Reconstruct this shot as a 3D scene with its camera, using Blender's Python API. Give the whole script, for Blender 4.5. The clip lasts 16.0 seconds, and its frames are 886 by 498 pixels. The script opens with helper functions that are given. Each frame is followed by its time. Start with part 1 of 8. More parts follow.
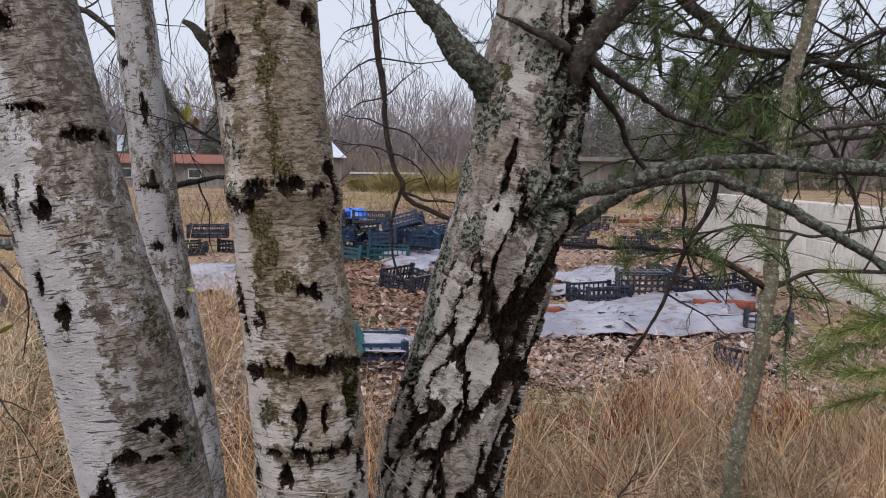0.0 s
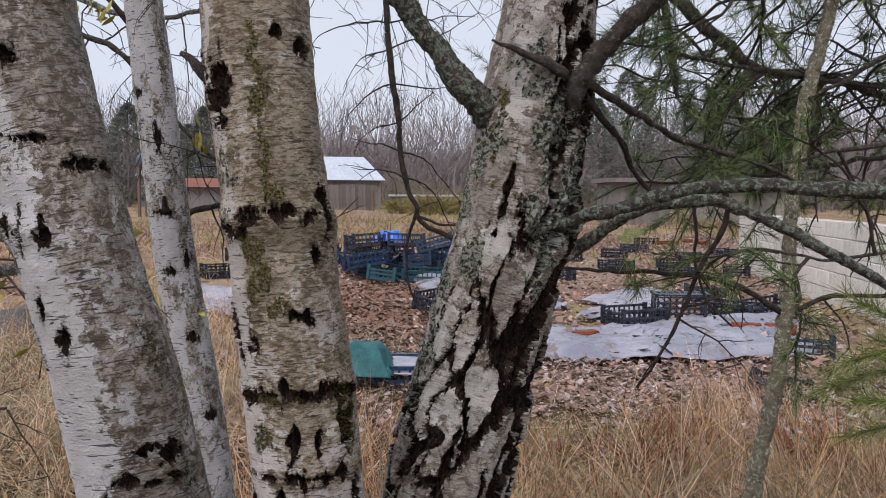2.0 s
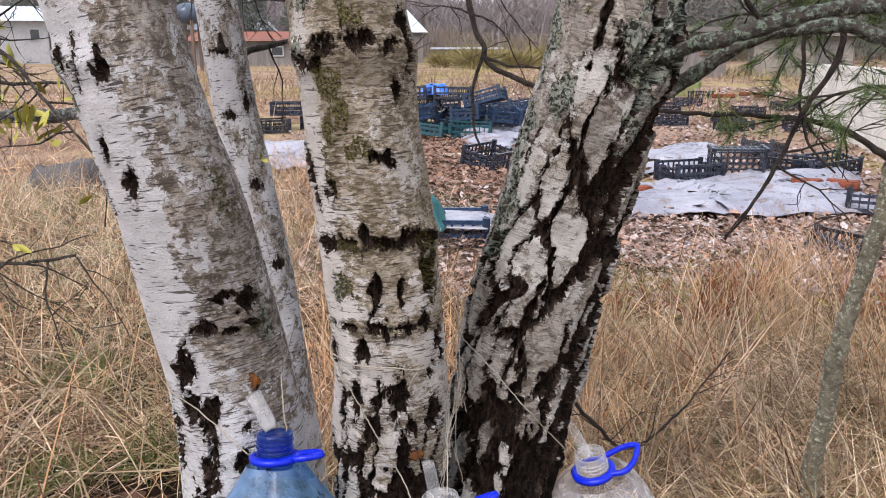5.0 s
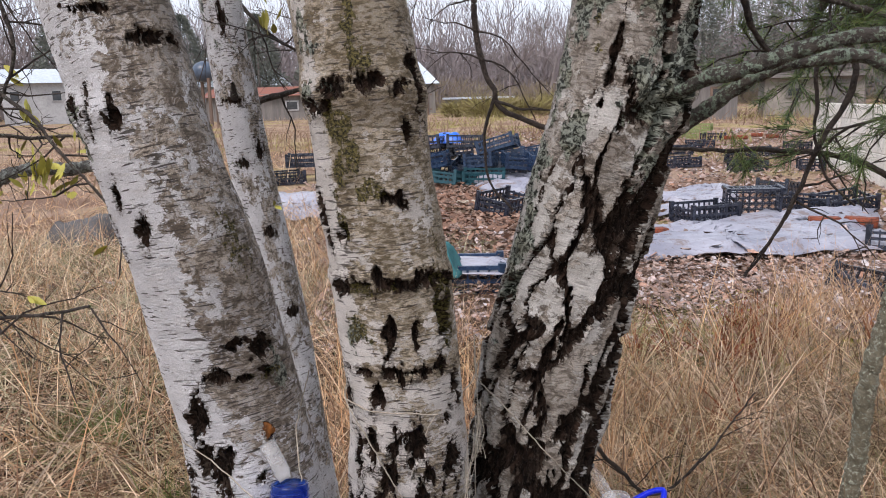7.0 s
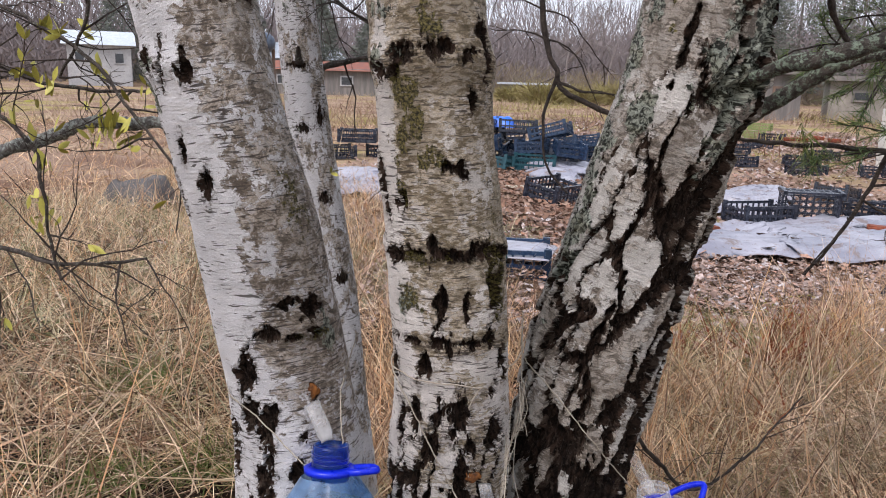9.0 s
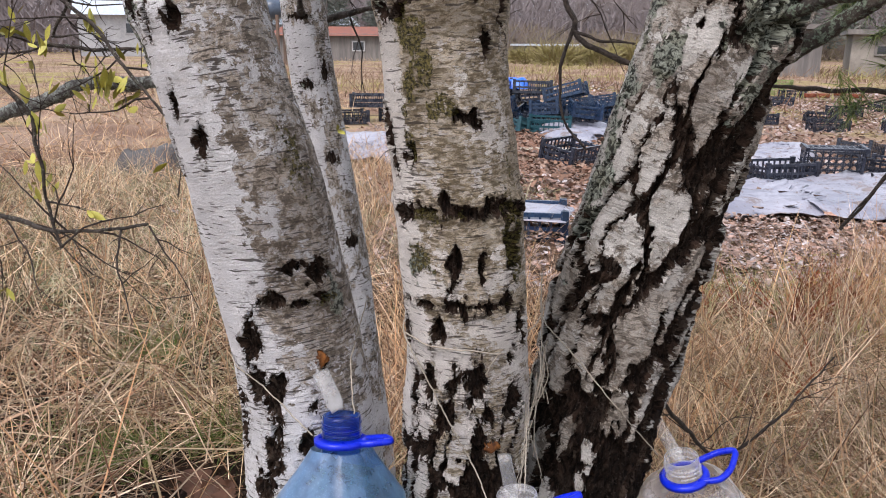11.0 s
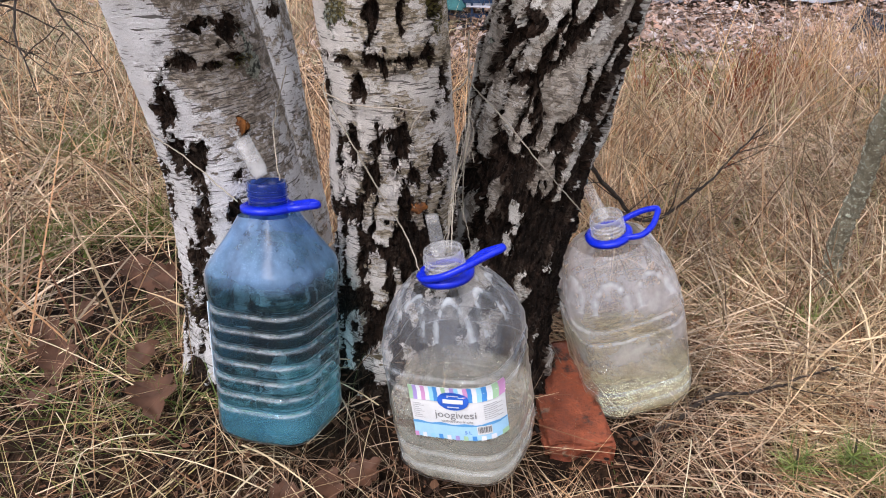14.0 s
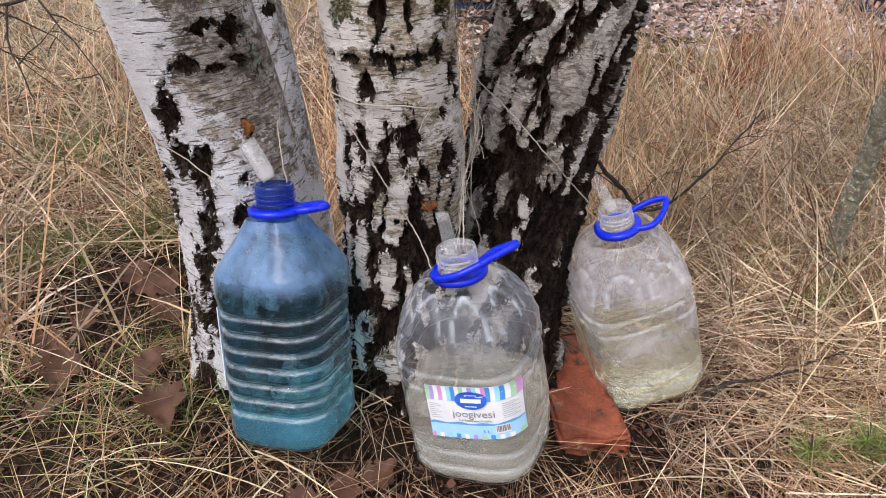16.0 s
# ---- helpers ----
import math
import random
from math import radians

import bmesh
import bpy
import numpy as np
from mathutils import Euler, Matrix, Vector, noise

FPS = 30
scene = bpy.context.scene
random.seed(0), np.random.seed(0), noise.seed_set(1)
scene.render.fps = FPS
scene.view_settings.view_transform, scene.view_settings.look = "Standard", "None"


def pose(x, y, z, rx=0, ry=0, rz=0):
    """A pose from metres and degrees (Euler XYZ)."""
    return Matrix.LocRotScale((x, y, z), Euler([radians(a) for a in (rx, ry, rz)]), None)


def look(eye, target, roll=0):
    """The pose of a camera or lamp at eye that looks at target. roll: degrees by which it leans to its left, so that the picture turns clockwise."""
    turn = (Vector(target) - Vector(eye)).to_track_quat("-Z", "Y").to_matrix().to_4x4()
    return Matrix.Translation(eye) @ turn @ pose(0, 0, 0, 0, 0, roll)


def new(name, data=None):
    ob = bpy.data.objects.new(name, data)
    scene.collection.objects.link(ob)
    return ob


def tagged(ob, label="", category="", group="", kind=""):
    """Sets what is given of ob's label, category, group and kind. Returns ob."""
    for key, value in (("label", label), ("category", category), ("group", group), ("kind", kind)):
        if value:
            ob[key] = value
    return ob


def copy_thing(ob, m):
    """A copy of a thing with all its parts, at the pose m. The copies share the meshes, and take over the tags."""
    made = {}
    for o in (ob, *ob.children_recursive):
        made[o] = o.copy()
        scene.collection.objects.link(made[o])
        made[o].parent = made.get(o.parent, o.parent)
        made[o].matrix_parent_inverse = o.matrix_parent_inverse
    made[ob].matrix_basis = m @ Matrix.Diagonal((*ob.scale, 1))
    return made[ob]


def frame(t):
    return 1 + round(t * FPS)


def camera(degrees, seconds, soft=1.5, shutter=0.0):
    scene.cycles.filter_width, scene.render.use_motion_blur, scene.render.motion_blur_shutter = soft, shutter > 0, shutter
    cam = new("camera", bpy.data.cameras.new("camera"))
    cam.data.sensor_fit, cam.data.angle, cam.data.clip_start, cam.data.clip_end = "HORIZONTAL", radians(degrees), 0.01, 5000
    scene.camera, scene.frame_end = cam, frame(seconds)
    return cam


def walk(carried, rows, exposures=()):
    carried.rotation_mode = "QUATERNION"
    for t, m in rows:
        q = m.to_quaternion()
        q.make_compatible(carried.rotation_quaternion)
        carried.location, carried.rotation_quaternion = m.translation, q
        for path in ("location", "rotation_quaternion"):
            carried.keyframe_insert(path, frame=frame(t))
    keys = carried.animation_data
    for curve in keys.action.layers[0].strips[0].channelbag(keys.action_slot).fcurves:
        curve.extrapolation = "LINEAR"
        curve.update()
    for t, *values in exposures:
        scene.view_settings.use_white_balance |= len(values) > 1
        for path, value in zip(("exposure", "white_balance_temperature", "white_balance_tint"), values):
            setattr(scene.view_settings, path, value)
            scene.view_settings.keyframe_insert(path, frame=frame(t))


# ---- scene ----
import functools

cam = camera(59.9, 16.0, soft=1.0)
PATH = [
    (0, (0.093, 0.1168, 1.0127), (-0.0182, 2.1043, 0.8188), 0.74),
    (0.5, (0.077, 0.1844, 1.0027), (-0.1323, 2.1639, 0.8085), -1.13),
    (1, (0.0681, 0.1857, 1.0257), (-0.2061, 2.1593, 0.8531), -0.84),
    (1.5, (0.0971, 0.1811, 1.0148), (-0.1611, 2.1576, 0.8511), -0.31),
    (2, (0.1511, 0.1232, 1.0181), (-0.0629, 2.1069, 0.8799), 0.36),
    (2.5, (0.157, 0.135, 1.0144), (0.019, 2.1258, 0.8815), 0.49),
    (3, (0.1161, 0.1777, 1.025), (-0.036, 2.1665, 0.8783), 0.87),
    (3.5, (0.102, 0.1773, 0.985), (-0.112, 2.1215, 0.5675), 0.95),
    (4, (0.0979, 0.1677, 0.9746), (-0.1293, 2.0784, 0.429), 1.71),
    (4.5, (0.086, 0.1825, 0.9877), (-0.1913, 2.0889, 0.4506), 1.13),
    (6.8, (0.09, 0.2031, 0.9805), (-0.2498, 2.1385, 0.6081), -1.96),
    (7, (0.0869, 0.2038, 0.9765), (-0.2708, 2.1342, 0.5944), -1.6),
    (7.5, (0.0849, 0.2063, 0.9673), (-0.3059, 2.125, 0.56), -0.86),
    (8, (0.0839, 0.2036, 0.9715), (-0.333, 2.1142, 0.5526), 0.2),
    (8.5, (0.0719, 0.2014, 0.9686), (-0.3761, 2.1042, 0.5463), 1.44),
    (10.8, (0.0718, 0.2328, 0.9407), (-0.4391, 2.1145, 0.4959), 0.93),
    (11, (0.0608, 0.2598, 0.9401), (-0.4374, 2.1278, 0.4279), 0.44),
    (11.5, (0.0358, 0.3075, 0.9174), (-0.4448, 2.1447, 0.2897), -0.86),
    (12, (0.0318, 0.3315, 0.9169), (-0.437, 2.1627, 0.2634), -1.25),
    (12.5, (0.0387, 0.3508, 0.8867), (-0.3995, 2.1273, 0.0792), -1.35),
    (13, (0.0576, 0.3257, 0.8691), (-0.3388, 2.0582, -0.048), -0.91),
    (13.5, (0.0666, 0.3008, 0.8716), (-0.2959, 2.0189, -0.0859), -0.16),
    (14, (0.0927, 0.2625, 0.8848), (-0.2369, 1.9755, -0.0935), 0.3),
    (14.5, (0.1047, 0.2608, 0.8889), (-0.199, 1.9748, -0.0958), -0.15),
    (15, (0.0847, 0.2717, 0.8883), (-0.2139, 1.9858, -0.098), -0.64),
    (15.5, (0.0717, 0.2716, 0.8863), (-0.2289, 1.9848, -0.101), -0.84),
    (16, (0.0637, 0.2706, 0.8864), (-0.2379, 1.978, -0.1105), -1.05),
]
EXPOSURE = [(0.0, 0.34), (0.6, 0.40), (1.2, 0.40), (2.0, 0.34), (3.0, 0.48), (3.5, 0.68), (4.0, 0.91), (4.5, 1.04), (4.7, 1.04), (6.8, 0.76), (8.7, 0.80), (11.0, 0.94), (12.0, 1.06), (12.5, 0.91), (13.0, 0.94), (14.0, 1.01), (15.0, 1.00), (16.0, 1.00)]
walk(cam, [(t, look(eye, target, roll)) for t, eye, target, roll in PATH], EXPOSURE)

# ---- tools ----
def rng(seed):
    return np.random.default_rng(seed)


def vnoise(p, seed=0):
    """Smooth value noise, 0 to 1, at points p (n x 3)."""
    p = np.asarray(p, float)
    i = np.floor(p).astype(np.int64)
    f = p - i
    f = f * f * (3 - 2 * f)
    out = np.zeros(len(p))
    for dx in (0, 1):
        for dy in (0, 1):
            for dz in (0, 1):
                h = (i[:, 0] + dx) * 374761393 + (i[:, 1] + dy) * 668265263 + (i[:, 2] + dz) * 2147483647 + seed * 974711
                h = (h ^ (h >> 13)) * 1274126177
                h = (h ^ (h >> 16)) & 0xFFFFFF
                w = np.where(dx, f[:, 0], 1 - f[:, 0]) * np.where(dy, f[:, 1], 1 - f[:, 1]) * np.where(dz, f[:, 2], 1 - f[:, 2])
                out += w * (h / 0xFFFFFF)
    return out


def fbm(p, seed=0, octaves=4, gain=0.5):
    p = np.asarray(p, float)
    out, a, s = np.zeros(len(p)), 1.0, 0.0
    for k in range(octaves):
        out += a * vnoise(p * 2.03 ** k + 17.3 * k, seed + k)
        s += a
        a *= gain
    return out / s


def cells(u, v, seed=0):
    """Cell noise in the plane: nearest distance, second less nearest, and a random number for each cell."""
    iu, iv = np.floor(u).astype(np.int64), np.floor(v).astype(np.int64)
    d1, d2, cid = np.full(len(u), 9.0), np.full(len(u), 9.0), np.zeros(len(u))
    for du in (-1, 0, 1):
        for dv in (-1, 0, 1):
            cu, cv = iu + du, iv + dv
            h = cu * 374761393 + cv * 668265263 + seed * 974711
            h = (h ^ (h >> 13)) * 1274126177
            h = (h ^ (h >> 16)) & 0xFFFFFF
            a, b = (h & 0xFFF) / 4095.0, (h >> 12) / 4095.0
            d = np.hypot(cu + 0.15 + 0.7 * a - u, cv + 0.15 + 0.7 * b - v)
            near = d < d1
            d2 = np.where(near, d1, np.minimum(d2, d))
            cid = np.where(near, a, cid)
            d1 = np.where(near, d, d1)
    return d1, d2 - d1, cid


def smooth(a, b, x):
    t = np.clip((np.asarray(x, float) - a) / (b - a), 0, 1)
    return t * t * (3 - 2 * t)


def mesh_of(name, verts, faces, mat, smooth_faces=True):
    """A mesh from arrays; all faces have the same number of corners."""
    verts, faces = np.asarray(verts, np.float32), np.asarray(faces, np.int32)
    me = bpy.data.meshes.new(name)
    me.vertices.add(len(verts))
    me.vertices.foreach_set("co", verts.ravel())
    k = faces.shape[1]
    me.loops.add(faces.size)
    me.loops.foreach_set("vertex_index", faces.ravel())
    me.polygons.add(len(faces))
    me.polygons.foreach_set("loop_start", np.arange(0, faces.size, k, dtype=np.int32))
    me.polygons.foreach_set("use_smooth", np.full(len(faces), smooth_faces))
    me.update(calc_edges=True)
    me.validate()
    if mat:
        me.materials.append(mat)
    return me


def attr(me, name, values):
    values = np.asarray(values, np.float32)
    if values.ndim == 2:
        me.attributes.new(name, "FLOAT_VECTOR", "POINT").data.foreach_set("vector", values.ravel())
    else:
        me.attributes.new(name, "FLOAT", "POINT").data.foreach_set("value", values)


def hung(ob, parent):
    ob.parent = parent
    return ob


def part(name, bm, mat, parent, label="", smoothed=True):
    """Links a bmesh, a mesh or (verts, faces) as one mesh object under a thing or a part."""
    if isinstance(bm, bmesh.types.BMesh):
        me = bpy.data.meshes.new(name)
        for f in bm.faces:
            f.smooth = smoothed
        bm.to_mesh(me)
        bm.free()
        me.materials.append(mat)
    elif isinstance(bm, tuple):
        me = mesh_of(name, bm[0], bm[1], mat, smoothed)
    else:
        me = bm
    ob = new(name, me)
    if parent:
        ob.parent = parent
    return tagged(ob, label)


def thing(name, label, category, group="", kind="", at=None):
    ob = tagged(new(name), label, category, group, kind)
    ob.empty_display_size = 0.05
    if at is not None:
        ob.matrix_basis = at
    return ob


def box_bm(w, d, h, bevel=0.0, m=None, seg=1):
    bm = bmesh.new()
    bmesh.ops.create_cube(bm, size=1.0, matrix=Matrix.Diagonal((w, d, h, 1)))
    if bevel:
        bmesh.ops.bevel(bm, geom=bm.edges[:], offset=bevel, segments=seg, affect="EDGES")
    if m is not None:
        bmesh.ops.transform(bm, matrix=m, verts=bm.verts[:])
    return bm


def add_box(bm, lo, hi):
    c = [(a + b) / 2 for a, b in zip(lo, hi)]
    s = [b - a for a, b in zip(lo, hi)]
    bmesh.ops.create_cube(bm, size=1.0, matrix=Matrix.Translation(c) @ Matrix.Diagonal((*s, 1)))


def curve_points(pts, step):
    """A smooth line through points of any width of row, one point about every step metres."""
    p = np.asarray(pts, float)
    q = np.vstack([2 * p[0] - p[1], p, 2 * p[-1] - p[-2]])
    out = []
    for i in range(1, len(q) - 2):
        n = max(2, int(np.linalg.norm(q[i + 1, :3] - q[i, :3]) / step))
        t = np.linspace(0, 1, n, endpoint=False)[:, None]
        a, b, c, d = q[i - 1], q[i], q[i + 1], q[i + 2]
        out.append(0.5 * (2 * b + (c - a) * t + (2 * a - 5 * b + 4 * c - d) * t ** 2 + (3 * b - a - 3 * c + d) * t ** 3))
    return np.vstack(out + [p[-1:]])


def tube(pts, radii, n=8, rough=0.0, seed=0):
    """A tube of n sides along points, closed at its ends by a point."""
    p = np.asarray(pts, float)[:, :3]
    r = np.broadcast_to(np.asarray(radii, float), (len(p),)).copy()
    t = np.gradient(p, axis=0)
    t /= np.linalg.norm(t, axis=1)[:, None] + 1e-9
    ref = np.array([0.0, 0.0, 1.0]) if abs(t[:, 2]).mean() < 0.8 else np.array([0.0, 1.0, 0.0])
    a = np.cross(t, ref)
    a /= np.linalg.norm(a, axis=1)[:, None] + 1e-9
    b = np.cross(a, t)
    w = np.linspace(0, 2 * math.pi, n, endpoint=False)
    ring = a[:, None, :] * np.cos(w)[None, :, None] + b[:, None, :] * np.sin(w)[None, :, None]
    rr = np.repeat(r[:, None], n, 1)
    v = p[:, None, :] + ring * rr[:, :, None]
    if rough:
        k = fbm(v.reshape(-1, 3) / (4 * r.mean()) + seed, seed, 3).reshape(rr.shape) - 0.5
        v = p[:, None, :] + ring * (rr * (1 + 2 * rough * k))[:, :, None]
    verts = np.vstack([v.reshape(-1, 3), p[:1], p[-1:]])
    i, j = np.meshgrid(np.arange(len(p) - 1), np.arange(n), indexing="ij")
    i, j = i.ravel(), j.ravel()
    j2 = (j + 1) % n
    quads = np.stack([i * n + j, i * n + j2, (i + 1) * n + j2, (i + 1) * n + j], 1)
    e = len(p) * n
    k = np.arange(n)
    k2 = (k + 1) % n
    caps = np.vstack([np.stack([k2, k, np.full(n, e), np.full(n, e)], 1), np.stack([(len(p) - 1) * n + k, (len(p) - 1) * n + k2, np.full(n, e + 1), np.full(n, e + 1)], 1)])
    return verts, quads, caps


def tube_mesh(name, lines, mat, n=8, rough=0.0):
    """One mesh of several tubes: each line is (points, radii)."""
    verts, faces, base = [], [], 0
    for k, (pts, radii) in enumerate(lines):
        v, q, _ = tube(pts, radii, n, rough, k)
        verts.append(v)
        faces.append(q + base)
        base += len(v)
    return mesh_of(name, np.vstack(verts), np.vstack(faces), mat)


def ribbons(base, way, side, length, width, droop, seg=3):
    """Blades as narrow ribbons. base, way, side: n x 3; droop: how far the tip bends down, in lengths."""
    n = len(base)
    t = np.linspace(0, 1, seg + 1)
    mid = base[:, None, :] + way[:, None, :] * (length[:, None] * t)[:, :, None]
    mid[:, :, 2] -= (droop * length)[:, None] * t ** 2
    half = (width[:, None] * (1 - 0.85 * t ** 1.5) * 0.5)[:, :, None] * side[:, None, :]
    v = np.stack([mid - half, mid + half], 2).reshape(-1, 3)
    k = np.arange(n)[:, None] * (2 * (seg + 1)) + 2 * np.arange(seg)[None, :]
    k = k.ravel()
    return v, np.stack([k, k + 1, k + 3, k + 2], 1)


def unit(v):
    return v / (np.linalg.norm(v, axis=-1, keepdims=True) + 1e-9)


# ---- nodes ----
class Nodes:
    def __init__(self, name, world=False):
        self.owner = (bpy.data.worlds if world else bpy.data.materials).new(name)
        self.owner.use_nodes = True
        self.tree = self.owner.node_tree
        self.tree.nodes.clear()
        self.out = self.tree.nodes.new("ShaderNodeOutputWorld" if world else "ShaderNodeOutputMaterial")

    def add(self, kind, inputs=None, **props):
        n = self.tree.nodes.new("ShaderNode" + kind)
        for k, v in props.items():
            if k == "op":
                n.operation = v
            elif k == "blend":
                n.blend_type = v
            elif k == "data":
                n.data_type = v
            elif k == "attribute_name":
                n.attribute_name = v
            elif k == "sky":
                n.sky_type = v
            elif k == "feature":
                n.feature = v
            elif k == "clamp":
                n.clamp_factor = v
        for k, v in (inputs or {}).items():
            s = n.inputs[k]
            if isinstance(v, bpy.types.NodeSocket):
                self.tree.links.new(v, s)
            else:
                s.default_value = v
        return n

    def math(self, op, a, b=0.0, c=0.0):
        return self.add("Math", {0: a, 1: b, 2: c}, op=op).outputs[0]

    def ramp(self, x, a, b, lo=0.0, hi=1.0):
        return self.add("MapRange", {0: x, 1: a, 2: b, 3: lo, 4: hi}).outputs[0]

    def mix(self, f, a, b, blend="MIX"):
        n = self.tree.nodes.new("ShaderNodeMix")
        n.data_type, n.blend_type = "RGBA", blend
        for s, v in ((n.inputs[0], f), (n.inputs[6], a), (n.inputs[7], b)):
            if isinstance(v, bpy.types.NodeSocket):
                self.tree.links.new(v, s)
            else:
                s.default_value = v if not isinstance(v, tuple) or len(v) == 4 else (*v, 1)
        return n.outputs[2]

    def noise(self, vec, scale, detail=4.0, rough=0.55, dist=0.0):
        return self.add("TexNoise", {"Vector": vec, "Scale": scale, "Detail": detail, "Roughness": rough, "Distortion": dist}).outputs["Fac"]

    def scaled(self, vec, s):
        return self.add("VectorMath", {0: vec, 1: s}, op="MULTIPLY").outputs[0]

    def attribute(self, name, out="Fac"):
        return self.add("Attribute", attribute_name=name).outputs[out]

    def place(self):
        return self.add("TexCoord").outputs["Object"]

    def random(self, island=True):
        return self.add("NewGeometry").outputs["Random Per Island"] if island else self.add("ObjectInfo").outputs["Random"]

    def bump(self, height, strength, distance):
        return self.add("Bump", {"Height": height, "Strength": strength, "Distance": distance}).outputs[0]

    def surface(self, color, rough=0.8, normal=None, metal=0.0, spec=0.5, **more):
        d = {"Base Color": color if not isinstance(color, tuple) or len(color) == 4 else (*color, 1), "Roughness": rough, "Metallic": metal, "Specular IOR Level": spec}
        if normal is not None:
            d["Normal"] = normal
        d.update(more)
        n = self.add("BsdfPrincipled", d)
        self.tree.links.new(n.outputs[0], self.out.inputs[0])
        return self.owner


def plain(name, a, b, scale=20.0, rough=0.7, bump=0.15, metal=0.0, spec=0.4, vary=0.0, stretch=(1, 1, 1), fine=0.4):
    """A surface of two colours in patches and grain, with fine relief; vary: how far pieces differ."""
    n = Nodes(name)
    v = n.scaled(n.place(), stretch)
    patch = n.ramp(n.noise(v, scale, 5, 0.6), 0.35, 0.65)
    grain = n.noise(v, scale * 9, 3, 0.6)
    c = n.mix(patch, a, b)
    c = n.mix(fine, c, n.mix(1.0, c, n.add("CombineColor", {0: n.ramp(grain, 0.25, 0.75, 0.55, 1.35), 1: n.ramp(grain, 0.25, 0.75, 0.55, 1.35), 2: n.ramp(grain, 0.25, 0.75, 0.55, 1.35)}).outputs[0], "MULTIPLY"))
    if vary:
        r = n.random(False)
        k = n.ramp(r, 0, 1, 1 - vary, 1 + vary)
        c = n.mix(1.0, c, n.add("CombineColor", {0: k, 1: k, 2: k}).outputs[0], "MULTIPLY")
    return n.surface(c, n.ramp(patch, 0, 1, max(0.02, rough - 0.1), min(1, rough + 0.1)), n.bump(grain, bump, 0.01), metal, spec)


def islands(name, cols, rough=0.75, spec=0.2, through_light=0.0, grain=0.0, patchy=False):
    """Many small pieces in one mesh, each with a colour of its own out of cols."""
    n = Nodes(name)
    r = n.random()
    ramp = n.add("ValToRGB", {"Fac": r})
    e = ramp.color_ramp.elements if hasattr(ramp, "color_ramp") else None
    while len(e) < len(cols):
        e.new(0.5)
    for k, c in enumerate(cols):
        e[k].position = k / (len(cols) - 1)
        e[k].color = (*c, 1)
    col = ramp.outputs[0]
    if grain:
        g = n.ramp(n.noise(n.place(), grain, 3), 0.3, 0.7, 0.6, 1.3)
        col = n.mix(1.0, col, n.add("CombineColor", {0: g, 1: g, 2: g}).outputs[0], "MULTIPLY")
    if patchy:
        p = n.scaled(n.place(), (1, 1, 0.3))
        k = n.ramp(n.noise(p, 5.5, 4, 0.6), 0.36, 0.64, 0.68, 1.42)
        col = n.mix(1.0, col, n.add("CombineColor", {0: k, 1: k, 2: k}).outputs[0], "MULTIPLY")
        damp = n.mix(1.0, col, (0.95, 0.95, 0.84), "MULTIPLY")
        col = n.mix(n.ramp(n.noise(p, 2.6, 3), 0.50, 0.62), col, damp)
    if through_light:
        d = n.add("BsdfPrincipled", {"Base Color": col, "Roughness": rough, "Specular IOR Level": spec})
        t = n.add("BsdfTranslucent", {"Color": col})
        m = n.add("MixShader", {0: through_light, 1: d.outputs[0], 2: t.outputs[0]})
        n.tree.links.new(m.outputs[0], n.out.inputs[0])
        return n.owner
    return n.surface(col, rough, None, 0.0, spec)


# ---- sky and light: an overcast noon in early spring ----
def make_world():
    n = Nodes("overcast_sky", True)
    sky = n.add("TexSky", sky="NISHITA")
    sky.sun_disc = False
    sky.sun_elevation = radians(48)
    sky.sun_rotation = radians(150)
    sky.air_density, sky.dust_density, sky.ozone_density = 1.0, 6.0, 1.5
    lit = n.mix(0.86, n.scaled(sky.outputs[0], (0.10, 0.10, 0.10)), (0.81, 0.865, 1.0))
    bg = n.add("Background", {"Color": lit, "Strength": 0.78})
    n.tree.links.new(bg.outputs[0], n.out.inputs[0])
    scene.world = n.owner


make_world()
sun = bpy.data.lights.new("sun", "SUN")
sun.energy, sun.angle, sun.color = 1.9, radians(26), (1.0, 0.922, 0.915)
new("sun", sun).matrix_basis = look((-3, -6, 9), (0, 0, 0))


# ---- ground ----
def ground_z(x, y):
    """Height of the ground: a low mound at the birch, a shallow dip behind it, level far off."""
    x, y = np.asarray(x, float), np.asarray(y, float)
    z = 0.0 * x
    z = z + 0.13 * np.exp(-((x + 0.36) ** 2 + (y - 1.17) ** 2) / 0.34 ** 2)
    z = z + 0.07 * np.exp(-((x + 0.02) ** 2 + (y - 1.2) ** 2) / 0.30 ** 2)
    dip = smooth(2.0, 6.0, y) * (1 - smooth(14, 30, y))
    z = z - dip * (0.05 + 0.17 * smooth(-1.2, 1.2, x))
    p = np.stack([x.ravel(), y.ravel(), 0 * x.ravel()], 1)
    bumps = (fbm(p * 1.7, 3, 3).reshape(x.shape) - 0.5) * 0.10 + (fbm(p * 9.0, 5, 3).reshape(x.shape) - 0.5) * 0.035
    return z + bumps * smooth(-4, 0, y) * (0.5 + 0.5 * smooth(1.3, 2.2, y))


def ground_at(x, y):
    return float(ground_z(np.array([x]), np.array([y]))[0])


